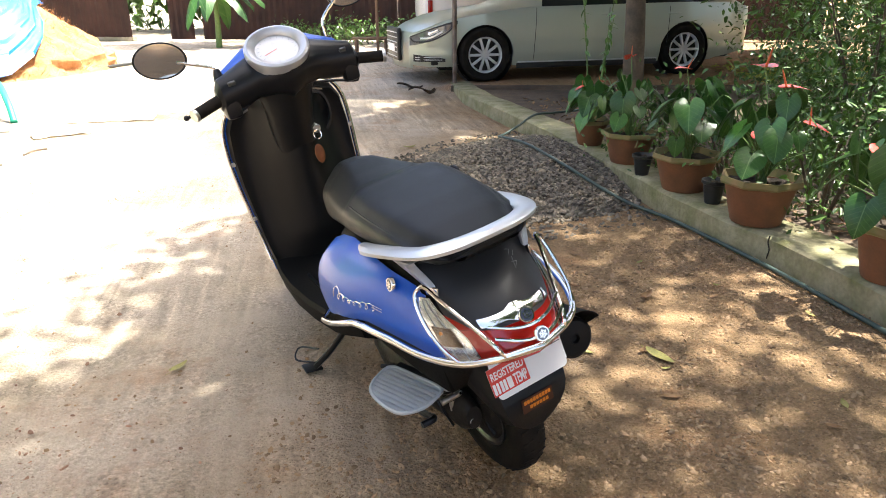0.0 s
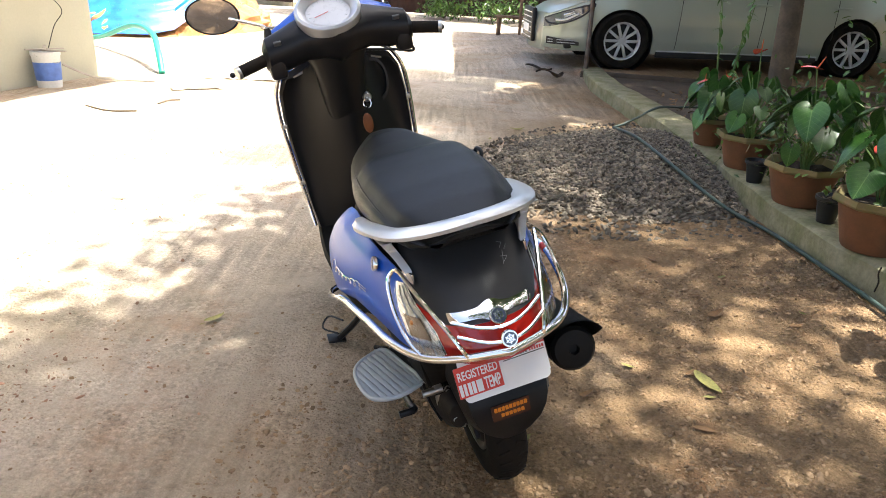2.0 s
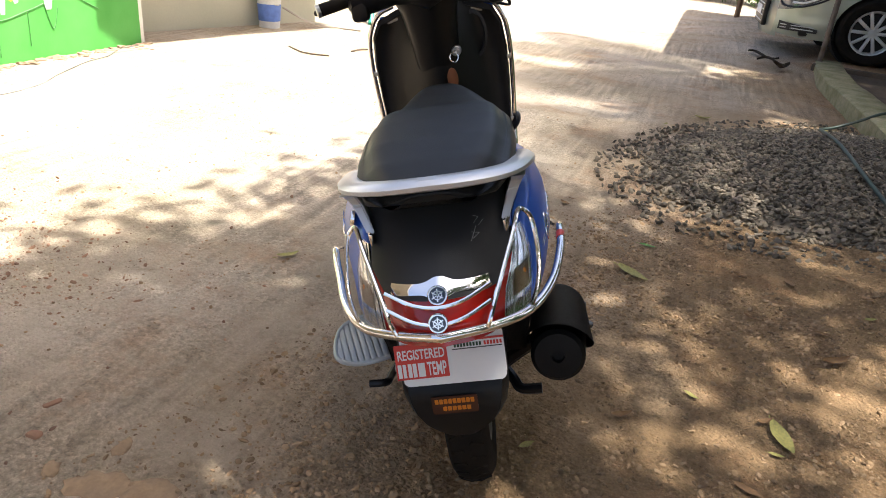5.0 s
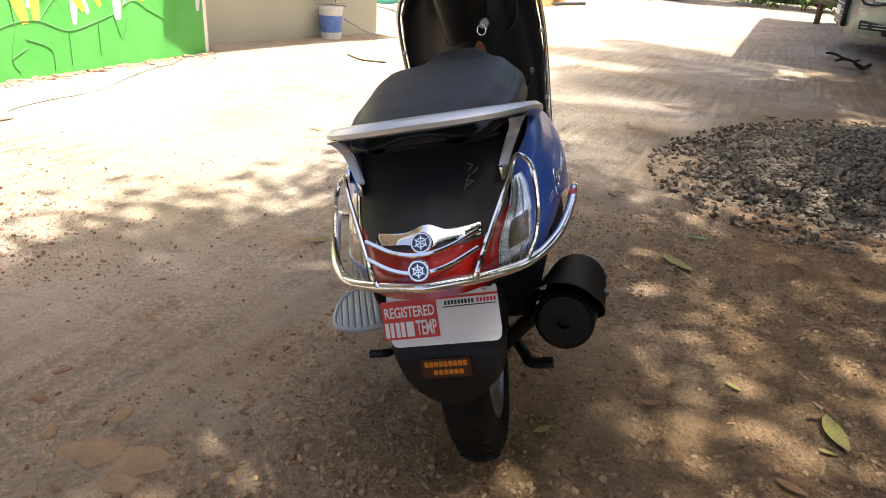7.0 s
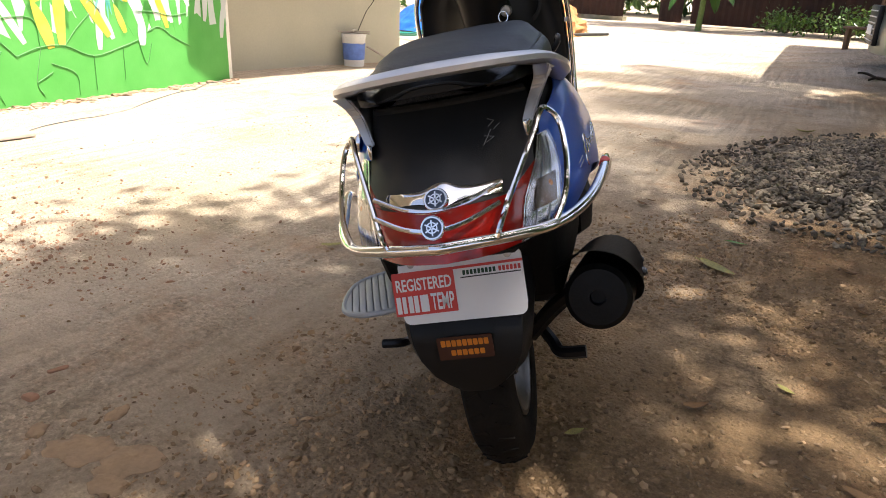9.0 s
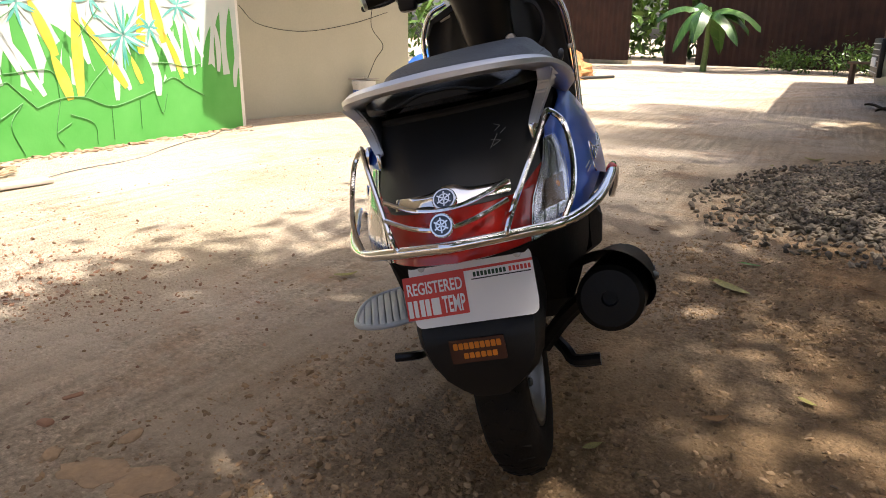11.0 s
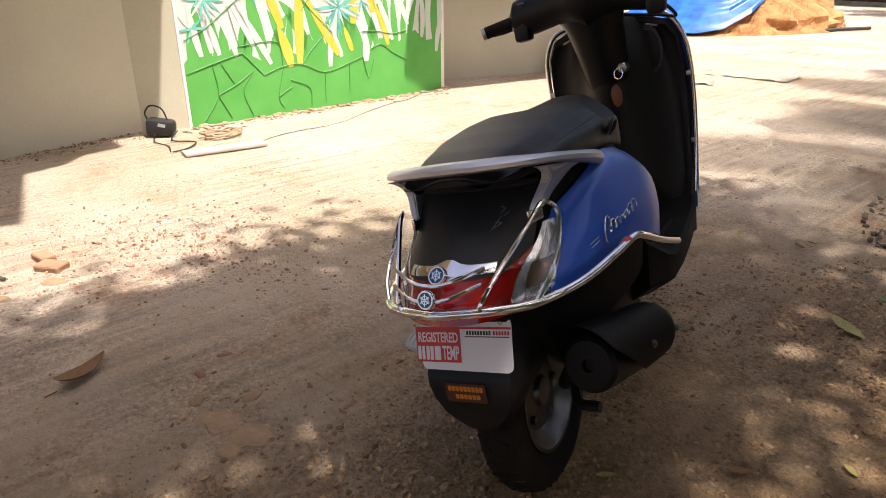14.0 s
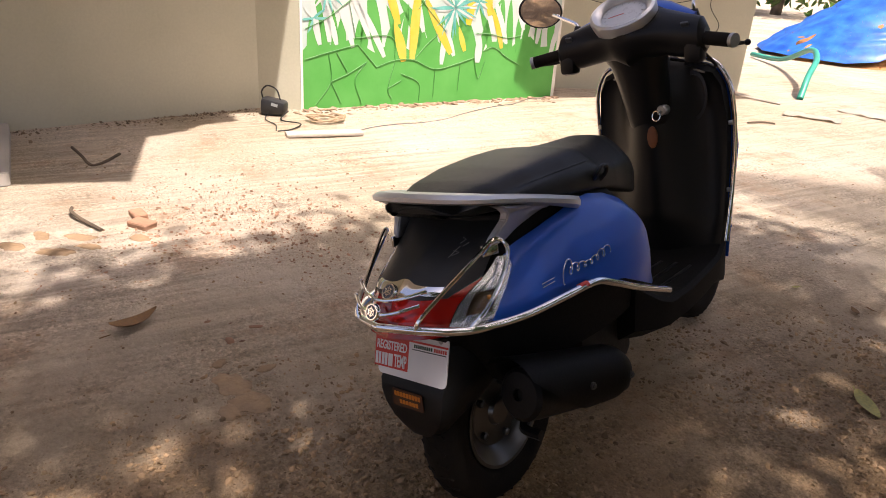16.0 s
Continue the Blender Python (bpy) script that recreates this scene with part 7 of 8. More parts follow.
part("stalk", tube(bmesh.new(), spline([(0, 0, 0), (0.03, 0, 0.7), (0, 0, 1.5)], 4), 0.08, 10, taper=lambda t: 1 - 0.4 * t), M_STEM, ban)
ban_rng = random.Random(6)
for k in range(9):
    a = 2.4 * k + ban_rng.uniform(-0.2, 0.2)
    reach, lift, drop = ban_rng.uniform(0.8, 1.25), ban_rng.uniform(0.3, 0.9), ban_rng.uniform(0.7, 1.5)
    bm = bmesh.new()
    rows = []
    for i in range(13):
        t = i / 12
        r_, z_ = 0.05 + reach * t, 1.35 + lift * t - drop * t * t
        w_ = 0.2 * max(0, math.sin(math.pi * min(1, max(0, t - 0.12) / 0.88) ** 0.8)) ** 0.6 + 0.012
        rows.append([bm.verts.new((r_ * math.cos(a) - w_ * s * math.sin(a), r_ * math.sin(a) + w_ * s * math.cos(a), z_ - 0.10 * abs(s) * (1 + 0.5 * ban_rng.random()))) for s in (-1, -0.5, 0, 0.5, 1)])
    for p_, q_ in itertools.pairwise(rows):
        for j in range(4):
            bm.faces.new((p_[j], p_[j + 1], q_[j + 1], q_[j]))
    part("leaf", bm, M_LEAF if k % 3 else M_LEAFPALE, ban)
for x, y, h, w, seed in ((-3.2, 18.6, 0.5, 1.4, 41), (-1.9, 18.4, 0.45, 1.2, 42), (-0.9, 17.8, 0.6, 1.2, 43), (-4.6, 18.9, 0.4, 1.0, 44)):
    shrub(x, y, h, w, seed, "low green weeds along the fence foot", 700, 0.11)


# ---- gravel heap ----
stone_rng = random.Random(21)


def pebble_field(name, places, material, label, category):
    """Low, faceted stones in one mesh: places hold x, y, z and radius."""
    unit = bmesh.new()
    bmesh.ops.create_icosphere(unit, subdivisions=1, radius=1.0)
    base = [v.co.copy() for v in unit.verts]
    tris = [tuple(v.index for v in f.verts) for f in unit.faces]
    unit.free()
    verts, faces = [], []
    for x, y, z, r in places:
        m = Euler((stone_rng.gauss(0, 0.5), stone_rng.gauss(0, 0.5), stone_rng.random() * 6.28)).to_matrix()
        s = Vector((r * stone_rng.uniform(0.8, 1.7), r * stone_rng.uniform(0.7, 1.1), r * stone_rng.uniform(0.35, 0.7)))
        k = len(verts)
        for v in base:
            q = m @ Vector((v.x * s.x, v.y * s.y, v.z * s.z)) * stone_rng.uniform(0.8, 1.15)
            verts.append((x + q.x, y + q.y, z + q.z))
        faces += [tuple(k + i for i in f) for f in tris]
    me = bpy.data.meshes.new(name)
    me.from_pydata(verts, [], faces)
    me.materials.append(material)
    return tagged(new(name, me), label, category, kind="stuff")


def heap_height(x, y):
    # a long low mound against the kerb
    u = ((x - 0.62) * 0.93 + (y - 5.15) * -0.36)
    v = ((x - 0.62) * 0.36 + (y - 5.15) * 0.93)
    d = (u / 0.95) ** 2 + (v / 1.35) ** 2
    return max(0.0, 0.135 * (1 - d)) if d < 1 else 0.0


M_GRAVEL = mat("crushed_granite", (0.125, 0.107, 0.078), 0.85, 0, 0.3, 30, per_island=0.6, second=(0.175, 0.135, 0.095))
M_CHIP = mat("granite_chip", (0.125, 0.102, 0.078), 0.85, 0, 0.3, 30, per_object=0.6, second=(0.175, 0.135, 0.095))
places = []
while len(places) < 9500:
    x, y = stone_rng.uniform(-0.75, 1.35), stone_rng.uniform(3.5, 7.0)
    h = heap_height(x, y)
    edge = (((x - 0.62) * 0.93 + (y - 5.15) * -0.36) / 0.95) ** 2 + (((x - 0.62) * 0.36 + (y - 5.15) * 0.93) / 1.35) ** 2
    if x > kerb_x(y) - 0.012:
        continue
    if edge < 0.72 or (edge < 1.0 and stone_rng.random() < 0.62) or (edge < 1.5 and stone_rng.random() < 0.16):
        places.append((x, y, h + 0.004, stone_rng.uniform(0.008, 0.019)))
near = [q for q in places if 0.0 < q[0] < 0.75 and 3.95 < q[1] < 4.75][:290]
heap_ob = pebble_field("gravel_heap", [q for q in places if q not in near], M_GRAVEL, "low heap of grey crushed granite chips", "gravel")
chip_meshes = []
for k in range(10):
    cb = bmesh.new()
    bmesh.ops.create_icosphere(cb, subdivisions=1, radius=1.0)
    for v in cb.verts:
        v.co *= stone_rng.uniform(0.8, 1.18)
    cb.transform(Matrix.Diagonal((stone_rng.uniform(1.0, 1.6), stone_rng.uniform(0.7, 1.0), stone_rng.uniform(0.4, 0.7), 1)))
    chip_meshes.append(mesh_of("chip", cb, M_CHIP, smooth=False))
for k, (x, y, z, r) in enumerate(near):
    chip = new("chip", chip_meshes[k % 10])
    chip.parent = heap_ob
    chip.matrix_basis = Matrix.Translation((x, y, z + 0.002)) @ Euler((stone_rng.gauss(0, 0.5), stone_rng.gauss(0, 0.5), stone_rng.uniform(0, 6.28))).to_matrix().to_4x4() @ Matrix.Scale(r, 4)
mound = bmesh.new()
n = 40
grid = []
for j in range(n + 1):
    y = 3.5 + 3.3 * j / n
    line = [-0.6 + (kerb_x(y) + 0.62) * i / n for i in range(n + 1)]
    grid.append([mound.verts.new((x, y, heap_height(x, y) - 0.012)) for x in line])
for j in range(n):
    for i in range(n):
        mound.faces.new((grid[j][i], grid[j][i + 1], grid[j + 1][i + 1], grid[j + 1][i]))
tagged(part("gravel_base", mound, M_GRAVEL), "packed granite dust under the heap", "gravel", kind="stuff")

M_PEBBLE = mat("yard_grit", (0.34, 0.228, 0.13), 0.95, 0, 0.4, 30, per_island=0.4, second=(0.26, 0.165, 0.085))
places = []
while len(places) < 4200:
    x, y = stone_rng.uniform(-3.0, 1.75), stone_rng.uniform(0.3, 5.0)
    clump = noise.noise(Vector((x * 1.3, y * 1.3, 7.0))) + 0.5 * noise.noise(Vector((x * 4, y * 4, 2.0)))
    if clump > stone_rng.uniform(-0.3, 0.7):
        r = 0.0018 + 0.0060 * stone_rng.random() ** 5
        places.append((x, y, ground_height(x, y) + r * 0.15, r))
while len(places) < 14000:
    x, y = stone_rng.uniform(-0.45, 1.75), stone_rng.uniform(0.3, 3.4)
    if noise.noise(Vector((x * 1.6, y * 1.6, 3.0))) + 0.6 * noise.noise(Vector((x * 5, y * 5, 8.0))) > stone_rng.uniform(-0.4, 0.7):
        r = 0.0025 + 0.008 * stone_rng.random() ** 4
        places.append((x, y, ground_height(x, y) + r * 0.1, r))
while len(places) < 23000:
    x, y = stone_rng.uniform(-0.1, 1.75), stone_rng.uniform(0.5, 3.6)
    if noise.noise(Vector((x * 2.3, y * 2.3, 13.0))) + 0.6 * noise.noise(Vector((x * 7, y * 7, 18.0))) > stone_rng.uniform(-0.3, 0.8):
        r = 0.0025 + 0.008 * stone_rng.random() ** 4
        places.append((x, y, ground_height(x, y) + r * 0.05, r))
while len(places) < 29000:
    x, y = stone_rng.uniform(-0.2, 1.75), stone_rng.uniform(0.5, 3.6)
    if noise.noise(Vector((x * 1.1, y * 1.1, 23.0))) + 0.7 * noise.noise(Vector((x * 3.4, y * 3.4, 28.0))) > stone_rng.uniform(-0.1, 0.8):
        r = 0.003 + 0.009 * stone_rng.random() ** 5
        places.append((x, y, ground_height(x, y) + r * 0.12, r))
pebble_field("yard_grit", places, M_PEBBLE, "scattered reddish grit and small stones on the yard", "grit")
M_LATERITE = mat("laterite_lump", (0.42, 0.24, 0.15), 0.9, 0, 0.4, 30, 0.8, 90, per_island=0.4)
places = [(stone_rng.gauss(-1.55, 0.42), stone_rng.gauss(1.15, 0.38), 0.001, 0.0022 + 0.008 * stone_rng.random() ** 5) for _ in range(2600)]
pebble_field("brick_rubble", places, M_LATERITE, "crumbled orange brick rubble on the sand", "rubble")
for x, y, a, s in ((-1.80, 0.75, 0.4, (0.10, 0.06, 0.05)), (-1.68, 0.775, 0.9, (0.11, 0.07, 0.045)), (-0.59, 1.133, 0.3, (0.035, 0.025, 0.016)), (-0.67, 1.218, 1.3, (0.045, 0.02, 0.012))):
    bm = boxed(s, Matrix(), 0.008)
    for v in bm.verts:
        v.co += Vector((noise.noise(v.co * 30 + Vector((x * 9, 0, 0))), noise.noise(v.co * 30 + Vector((3, y * 9, 0))), noise.noise(v.co * 30 + Vector((0, 7, a))))) * 0.006
    ob = tagged(part("brick_piece", bm, M_BRICK, smooth=False), "broken orange-red brick piece lying on the sand", "brick", group="brick pieces")
    ob.matrix_world = Matrix.Translation((x, y, s[2] * 0.12)) @ Matrix.Rotation(a, 4, "Z")
# worn laterite lumps trodden flush into the clay
M_TRODDEN = mat("trodden_laterite", (0.31, 0.205, 0.115), 0.95, 0, 0.5, 18, 1.4, 60, second=(0.24, 0.165, 0.10), spot=0.6)
for x, y, a, w, h in ((-1.613, 0.386, 0.4, 0.06, 0.035), (-1.579, 0.537, 1.2, 0.075, 0.04), (-1.464, 0.592, 1.1, 0.06, 0.03), (-1.543, 0.777, 0.8, 0.05, 0.04), (-1.416, 0.478, 1.3, 0.08, 0.04), (-1.50, 0.30, 1.0, 0.07, 0.04), (-0.335, 1.138, 0.5, 0.075, 0.048), (-0.234, 1.185, 1.0, 0.068, 0.050), (-0.405, 1.235, 2.0, 0.036, 0.020), (-0.20, 1.125, 0.2, 0.045, 0.03), (-0.46, 1.10, 2.6, 0.03, 0.02)):
    bm = bmesh.new()
    rows = []
    for i in range(5):
        f = (0.02, 0.45, 0.75, 0.93, 1.0)[i]
        row = []
        for k in range(22):
            b = 2 * math.pi * k / 22
            ragged = 1 + 0.34 * noise.noise(Vector((2.2 * math.cos(b) + x * 40, 2.2 * math.sin(b), y * 40)))
            row.append(bm.verts.new((w * f * ragged * math.cos(b), h * f * ragged * math.sin(b), (0.007, 0.007, 0.006, 0.003, -0.004)[i] + 0.003 * noise.noise(Vector((x * 60 + 3 * f * math.cos(b), 3 * f * math.sin(b), 1))))))
        rows.append(row)
    for one, two in itertools.pairwise(rows):
        for k in range(22):
            bm.faces.new((one[k], one[(k + 1) % 22], two[(k + 1) % 22], two[k]))
    bm.faces.new(rows[0])
    bmesh.ops.recalc_face_normals(bm, faces=bm.faces[:])
    ob = tagged(part("brick_piece", bm, M_TRODDEN), "worn brown brick lump trodden flush into the clay", "brick", group="brick pieces")
    ob.matrix_world = Matrix.Translation((x, y, ground_height(x, y) - 0.002)) @ Matrix.Rotation(a, 4, "Z")


# ---- hoses ----
def hose(name, pts, r, material, label, lift=0.0):
    bm = tube(bmesh.new(), spline([(x, y, z if z is not None else heap_height(x, y) + r + 0.014 + lift) for x, y, z in pts], 8), r, 10)
    return tagged(part(name, bm, material), label, "hose")


H = None
hose("garden_hose", [(1.15, 7.0, 0.15), (0.884, 6.78, 0.16), (0.70, 6.62, 0.166), (0.55, 6.45, 0.10), (0.42, 6.30, 0.05), (0.36, 6.15, H), (0.40, 5.85, H), (0.56, 5.30, H), (0.78, 4.68, H), (0.95, 4.36, H), (1.10, 4.19, H), (1.262, 3.90, H), (1.415, 3.5, H), (1.545, 3.12, H), (1.65, 2.74, H), (1.73, 2.4, H), (1.85, 1.6, H)], 0.0105, M_HOSE, "grey-green garden hose lying over the gravel and along the kerb")
hose("teal_hose", [(-8.1, 9.3, 0.05), (-7.0, 8.9, 0.12), (-5.9, 8.3, 0.38), (-5.2, 7.75, 0.36), (-4.80, 7.3, 0.22), (-4.63, 7.1, 0.01)], 0.035, M_HOSET, "teal plastic pipe arching out of the ground")
hose("black_hose", [(-8.3, 10.2, 0.04), (-7.4, 11.1, 0.04), (-6.6, 12.3, 0.04), (-6.3, 13.6, 0.04)], 0.03, M_BLACKHOSE, "black plastic pipe lying before the covered heap")

# ---- covered coir heap ----
heap = thing("coir_heap", "heap of orange-brown coir fibre under a blue tarpaulin", "heap", Matrix.Translation((-8.2, 12.3, 0)))
bm = bmesh.new()
rows = []
N_A, N_T = 110, 44
for i in range(N_A):
    a = 2 * math.pi * i / N_A
    row = []
    for t in np.linspace(0, 1, N_T):
        lump = 0.13 * noise.noise(Vector((math.cos(a) * 7, math.sin(a) * 7, t * 7))) + 0.06 * noise.noise(Vector((math.cos(a) * 19, math.sin(a) * 19, t * 16)))
        lump *= min(1, 8 * t) * (1 - t)
        wide = 1.75 + 0.25 * noise.noise(Vector((math.cos(a) * 2, math.sin(a) * 2, t * 3)))
        deep = 2.3 + 0.3 * noise.noise(Vector((math.cos(a) * 2, 5, t * 3)))
        row.append(bm.verts.new((wide * (1 - t) ** 0.75 * math.cos(a) * (1 + lump) + 0.2 * t, deep * (1 - t) ** 0.75 * math.sin(a) * (1 + lump), 1.35 * t + 0.6 * lump * (t > 0.02))))
    rows.append(row)
for i in range(N_A):
    a, b = rows[i], rows[(i + 1) % N_A]
    for j in range(N_T - 1):
        bm.faces.new((a[j], b[j], b[j + 1], a[j + 1]))
part("fibre", bm, M_STRAW, heap)
verts, faces = [], []
fr = random.Random(8)
for _ in range(3500):
    a, t = fr.uniform(-2.2, 0.9), fr.random() ** 1.3
    p = Vector((1.75 * (1 - t) ** 0.75 * math.cos(a) + 0.2 * t, 2.3 * (1 - t) ** 0.75 * math.sin(a), 1.35 * t))
    d = Vector((fr.gauss(0, 1), fr.gauss(0, 1), fr.gauss(0, 0.8))).normalized() * fr.uniform(0.05, 0.16)
    k = len(verts)
    s = d.orthogonal().normalized() * 0.004
    verts += [p - s, p + s, p + d + Vector((0.03, 0, 0.03))]
    faces.append((k, k + 1, k + 2))
me = bpy.data.meshes.new("fibre_tuft")
me.from_pydata([tuple(v) for v in verts], [], faces)
me.materials.append(M_STRAW)
st = new("fibre_tuft", me)
st.parent = heap
bm = bmesh.new()
rows = []
for i in range(60):
    u = i / 59
    row = []
    for j in range(24):
        v = j / 23
        a = -2.6 + 4.6 * v
        low = 0.02 if a < -0.85 else min(0.78, 0.02 + (a + 0.85) * 0.85)
        t = low + (1.02 - low) * u
        rr = (1 - min(t, 1)) ** 0.75
        fold = 0.06 * noise.noise(Vector((a * 9, u * 14, 5))) + 0.05 * math.sin(a * 17 + 2 * math.sin(u * 4)) * (1 - u * 0.7) + 0.05 * noise.noise(Vector((a * 3, u * 5, 0)))
        row.append(bm.verts.new(((1.88 * rr + fold) * math.cos(a) + 0.2 * t, (2.42 * rr + fold) * math.sin(a), 1.40 * min(t, 1) + 0.03 + 0.03 * noise.noise(Vector((a * 5, u * 6, 3))))))
    rows.append(row)
for a, b in itertools.pairwise(rows):
    for j in range(23):
        bm.faces.new((a[j], a[j + 1], b[j + 1], b[j]))
bmesh.ops.recalc_face_normals(bm, faces=bm.faces[:])
bmesh.ops.solidify(bm, geom=bm.faces[:], thickness=0.006)
tarp = tagged(part("tarpaulin", bm, M_TARP), "creased bright blue tarpaulin thrown over the coir heap", "tarpaulin")
tarp.matrix_world = Matrix.Translation((-8.2, 12.3, 0))

# ---- bucket, bag, plank, cables ----
bucket = thing("bucket", "white paint bucket with blue label, standing by the wall", "bucket", Matrix.Translation((-4.98, 5.86, 0)))
bm = bmesh.new()
turned(bm, [(0, 0.004), (0.105, 0.004), (0.107, 0.0), (0.125, 0.30), (0.132, 0.30), (0.132, 0.335), (0.122, 0.335), (0.119, 0.30), (0.10, 0.02), (0, 0.02)], 28)
part("body", bm, M_BUCKET, bucket)
bm = bmesh.new()
turned(bm, [(0.1125, 0.07), (0.1225, 0.24)], 28)
part("label", bm, M_BLUELBL, bucket, "blue printed label")
part("handle", bar([(0, -0.133, 0.315), (0.06, -0.09, 0.26), (0.13, 0, 0.235), (0.06, 0.09, 0.26), (0, 0.133, 0.315)], 0.0035, 6, 6), M_STEEL, bucket, "wire handle")
for k, (a, ln) in enumerate(((0.2, 0.42), (1.0, 0.34), (2.3, 0.3))):
    ob = tagged(part("wood_strip", boxed((ln, 0.03, 0.012), Matrix(), 0.002), M_WOODP), "thin wooden strip laid across the bucket", "wood strip", group="wood strips on the bucket")
    ob.matrix_world = Matrix.Translation((-4.98, 5.86, 0.3425 + 0.0125 * k)) @ Matrix.Rotation(a, 4, "Z")
bag = thing("tool_bag", "small slouched black bag with a looped handle beside the wall", "bag", Matrix.Translation((-3.98, 1.52, 0)) @ Matrix.Rotation(1.2, 4, "Z"))
case_body = boxed((0.19, 0.13, 0.12), Matrix.Translation((0, 0, 0.061)), 0.03)
for v in case_body.verts:
    v.co += Vector((0.10 * (v.co.z - 0.06), 0.05 * (0.06 - v.co.z), -0.16 * v.co.x * (v.co.z > 0.06)))
part("body", case_body, M_BAGBLK, bag)
part("handle", bar([(-0.085, 0, 0.115), (-0.095, 0, 0.17), (-0.05, 0, 0.215), (0.02, 0, 0.19), (0.05, 0, 0.105)], 0.006, 6, 8), M_BAGBLK, bag, "black loop handle")
part("label", boxed((0.05, 0.003, 0.022), Matrix.Translation((0.02, -0.0665, 0.085)) @ Matrix.Rotation(0.25, 4, "Y")), M_GREYP, bag)
plank = tagged(part("plank", boxed((0.53, 0.11, 0.022), Matrix(), 0.003), M_WOODP), "pale weathered plank lying on the sand", "plank")
plank.matrix_world = Matrix.Translation((-3.30, 1.81, 0.016)) @ Matrix.Rotation(1.64, 4, "Z")
step = prism([(-2.33, 0.11), (-3.42, -0.14), (-2.82, -1.49), (-1.73, -1.24)], 0.075)
bmesh.ops.bevel(step, geom=step.edges[:], offset=0.008, segments=2, affect="EDGES")
tagged(part("step_south", step, M_ROOF, smooth=False), "low grey concrete step along the shaded wall", "step", kind="structure")


def cable(pts, r, material, label, name="cable"):
    return tagged(part(name, tube(bmesh.new(), spline(pts, 7), r, 6), material), label, "cable")


cable([(-3.95, 1.62, 0.03), (-3.75, 1.55, 0.01), (-3.62, 1.68, 0.01), (-3.45, 1.6, 0.01), (-3.40, 1.5, 0.01)], 0.005, M_BAGBLK, "black power cable lying in a loop on the sand")
cable([(-3.93, 1.47, 0.03), (-3.78, 1.44, 0.008), (-3.60, 1.50, 0.008), (-3.42, 1.49, 0.008)], 0.004, M_BAGBLK, "thin black lead running from the case over the sand")
cable([(-3.40, 2.06, 0.008), (-3.52, 2.22, 0.008), (-3.60, 2.42, 0.008), (-3.64, 2.60, 0.008), (-3.75, 2.82, 0.008), (-3.95, 3.04, 0.008), (-4.22, 3.39, 0.008), (-4.36, 3.66, 0.008), (-4.56, 3.87, 0.008), (-4.64, 4.12, 0.008)], 0.0028, M_SWITCH, "thin grey wire trailing along the wall's foot")
rope = [(-3.72 + (0.09 + 0.03 * math.sin(k * 1.7)) * math.cos(k * 0.6), 1.88 + (0.12 + 0.03 * math.cos(k * 2.1)) * math.sin(k * 0.6), 0.02 + 0.006 * (k % 5)) for k in range(46)]
cable(rope, 0.006, mat("coir_rope", (0.4, 0.29, 0.18), 0.9, 0, 0.3, 30), "small coil of brown rope at the wall's foot", "rope_coil")
cable([(-4.74, 4.24, 1.05), (-5.0, 4.6, 0.90), (-5.13, 5.2, 0.84), (-5.1, 5.8, 0.92), (-5.06, 6.3, 1.05)], 0.0035, M_BAGBLK, "sagging thin wire along the cream wall", "wall_wire")
cable([(-5.02, 5.95, 0.35), (-5.05, 6.1, 0.55), (-4.98, 6.15, 0.7), (-5.05, 6.05, 0.9), (-5.06, 6.1, 1.2)], 0.004, M_BAGBLK, "thin wire hanging down the wall beside the bucket", "wall_wire")
cable([(-4.93, 6.0, 0.2), (-4.8, 6.25, 0.06), (-4.6, 6.5, 0.015), (-4.35, 6.6, 0.01)], 0.012, M_WOODP, "thin stick leaning against the bucket", "stick")
for pts in (((-3.55, 5.55, 0.01), (-3.56, 5.7, 0.012), (-3.50, 5.8, 0.01)), ((-4.0, 5.2, 0.01), (-3.7, 5.1, 0.012), (-3.5, 5.2, 0.01)), ((-1.916, 0.455, 0.02), (-1.83, 0.47, 0.03), (-1.744, 0.527, 0.02), (-1.637, 0.616, 0.01)), ((-2.911, 0.296, 0.045), (-2.79, 0.36, 0.03), (-2.662, 0.428, 0.008), (-2.70, 0.49, 0.012), (-2.79, 0.565, 0.035))):
    cable(pts, 0.008, M_BARK, "short dry twig lying on the sand", "twig")
sheet_m = mat("cement_sack", (0.62, 0.58, 0.5), 0.8, 0, 0.2, 6, 0.5, 30)
for x, y, a, sx, sy in ((-3.7, 7.35, 0.3, 0.85, 0.5), (-3.75, 6.45, 0.7, 0.5, 0.22)):
    bm = bmesh.new()
    g_ = [[bm.verts.new((sx * (i / 10 - 0.5) + 0.02 * noise.noise(Vector((i, j, x))), sy * (j / 6 - 0.5) + 0.03 * noise.noise(Vector((j, i, y))), 0.018 + 0.022 * noise.noise(Vector((i * 0.7, j * 0.9, a))))) for i in range(11)] for j in range(7)]
    for j in range(6):
        for i in range(10):
            bm.faces.new((g_[j][i], g_[j][i + 1], g_[j + 1][i + 1], g_[j + 1][i]))
    bmesh.ops.solidify(bm, geom=bm.faces[:], thickness=0.004)
    ob = tagged(part("empty_sack", bm, sheet_m), "flattened pale empty sack lying on the sand", "sack", group="empty sacks")
    ob.matrix_world = Matrix.Translation((x, y, 0.0)) @ Matrix.Rotation(a, 4, "Z")


# ---- fallen leaves ----
M_YLEAF = mat("yellow_green_leaf", (0.33, 0.29, 0.075), 0.6, 0, 0.35, 20, second=(0.20, 0.18, 0.05))
M_BLEAF = mat("brown_dry_leaf", (0.22, 0.115, 0.04), 0.7, 0, 0.35, 20, second=(0.16, 0.09, 0.04))
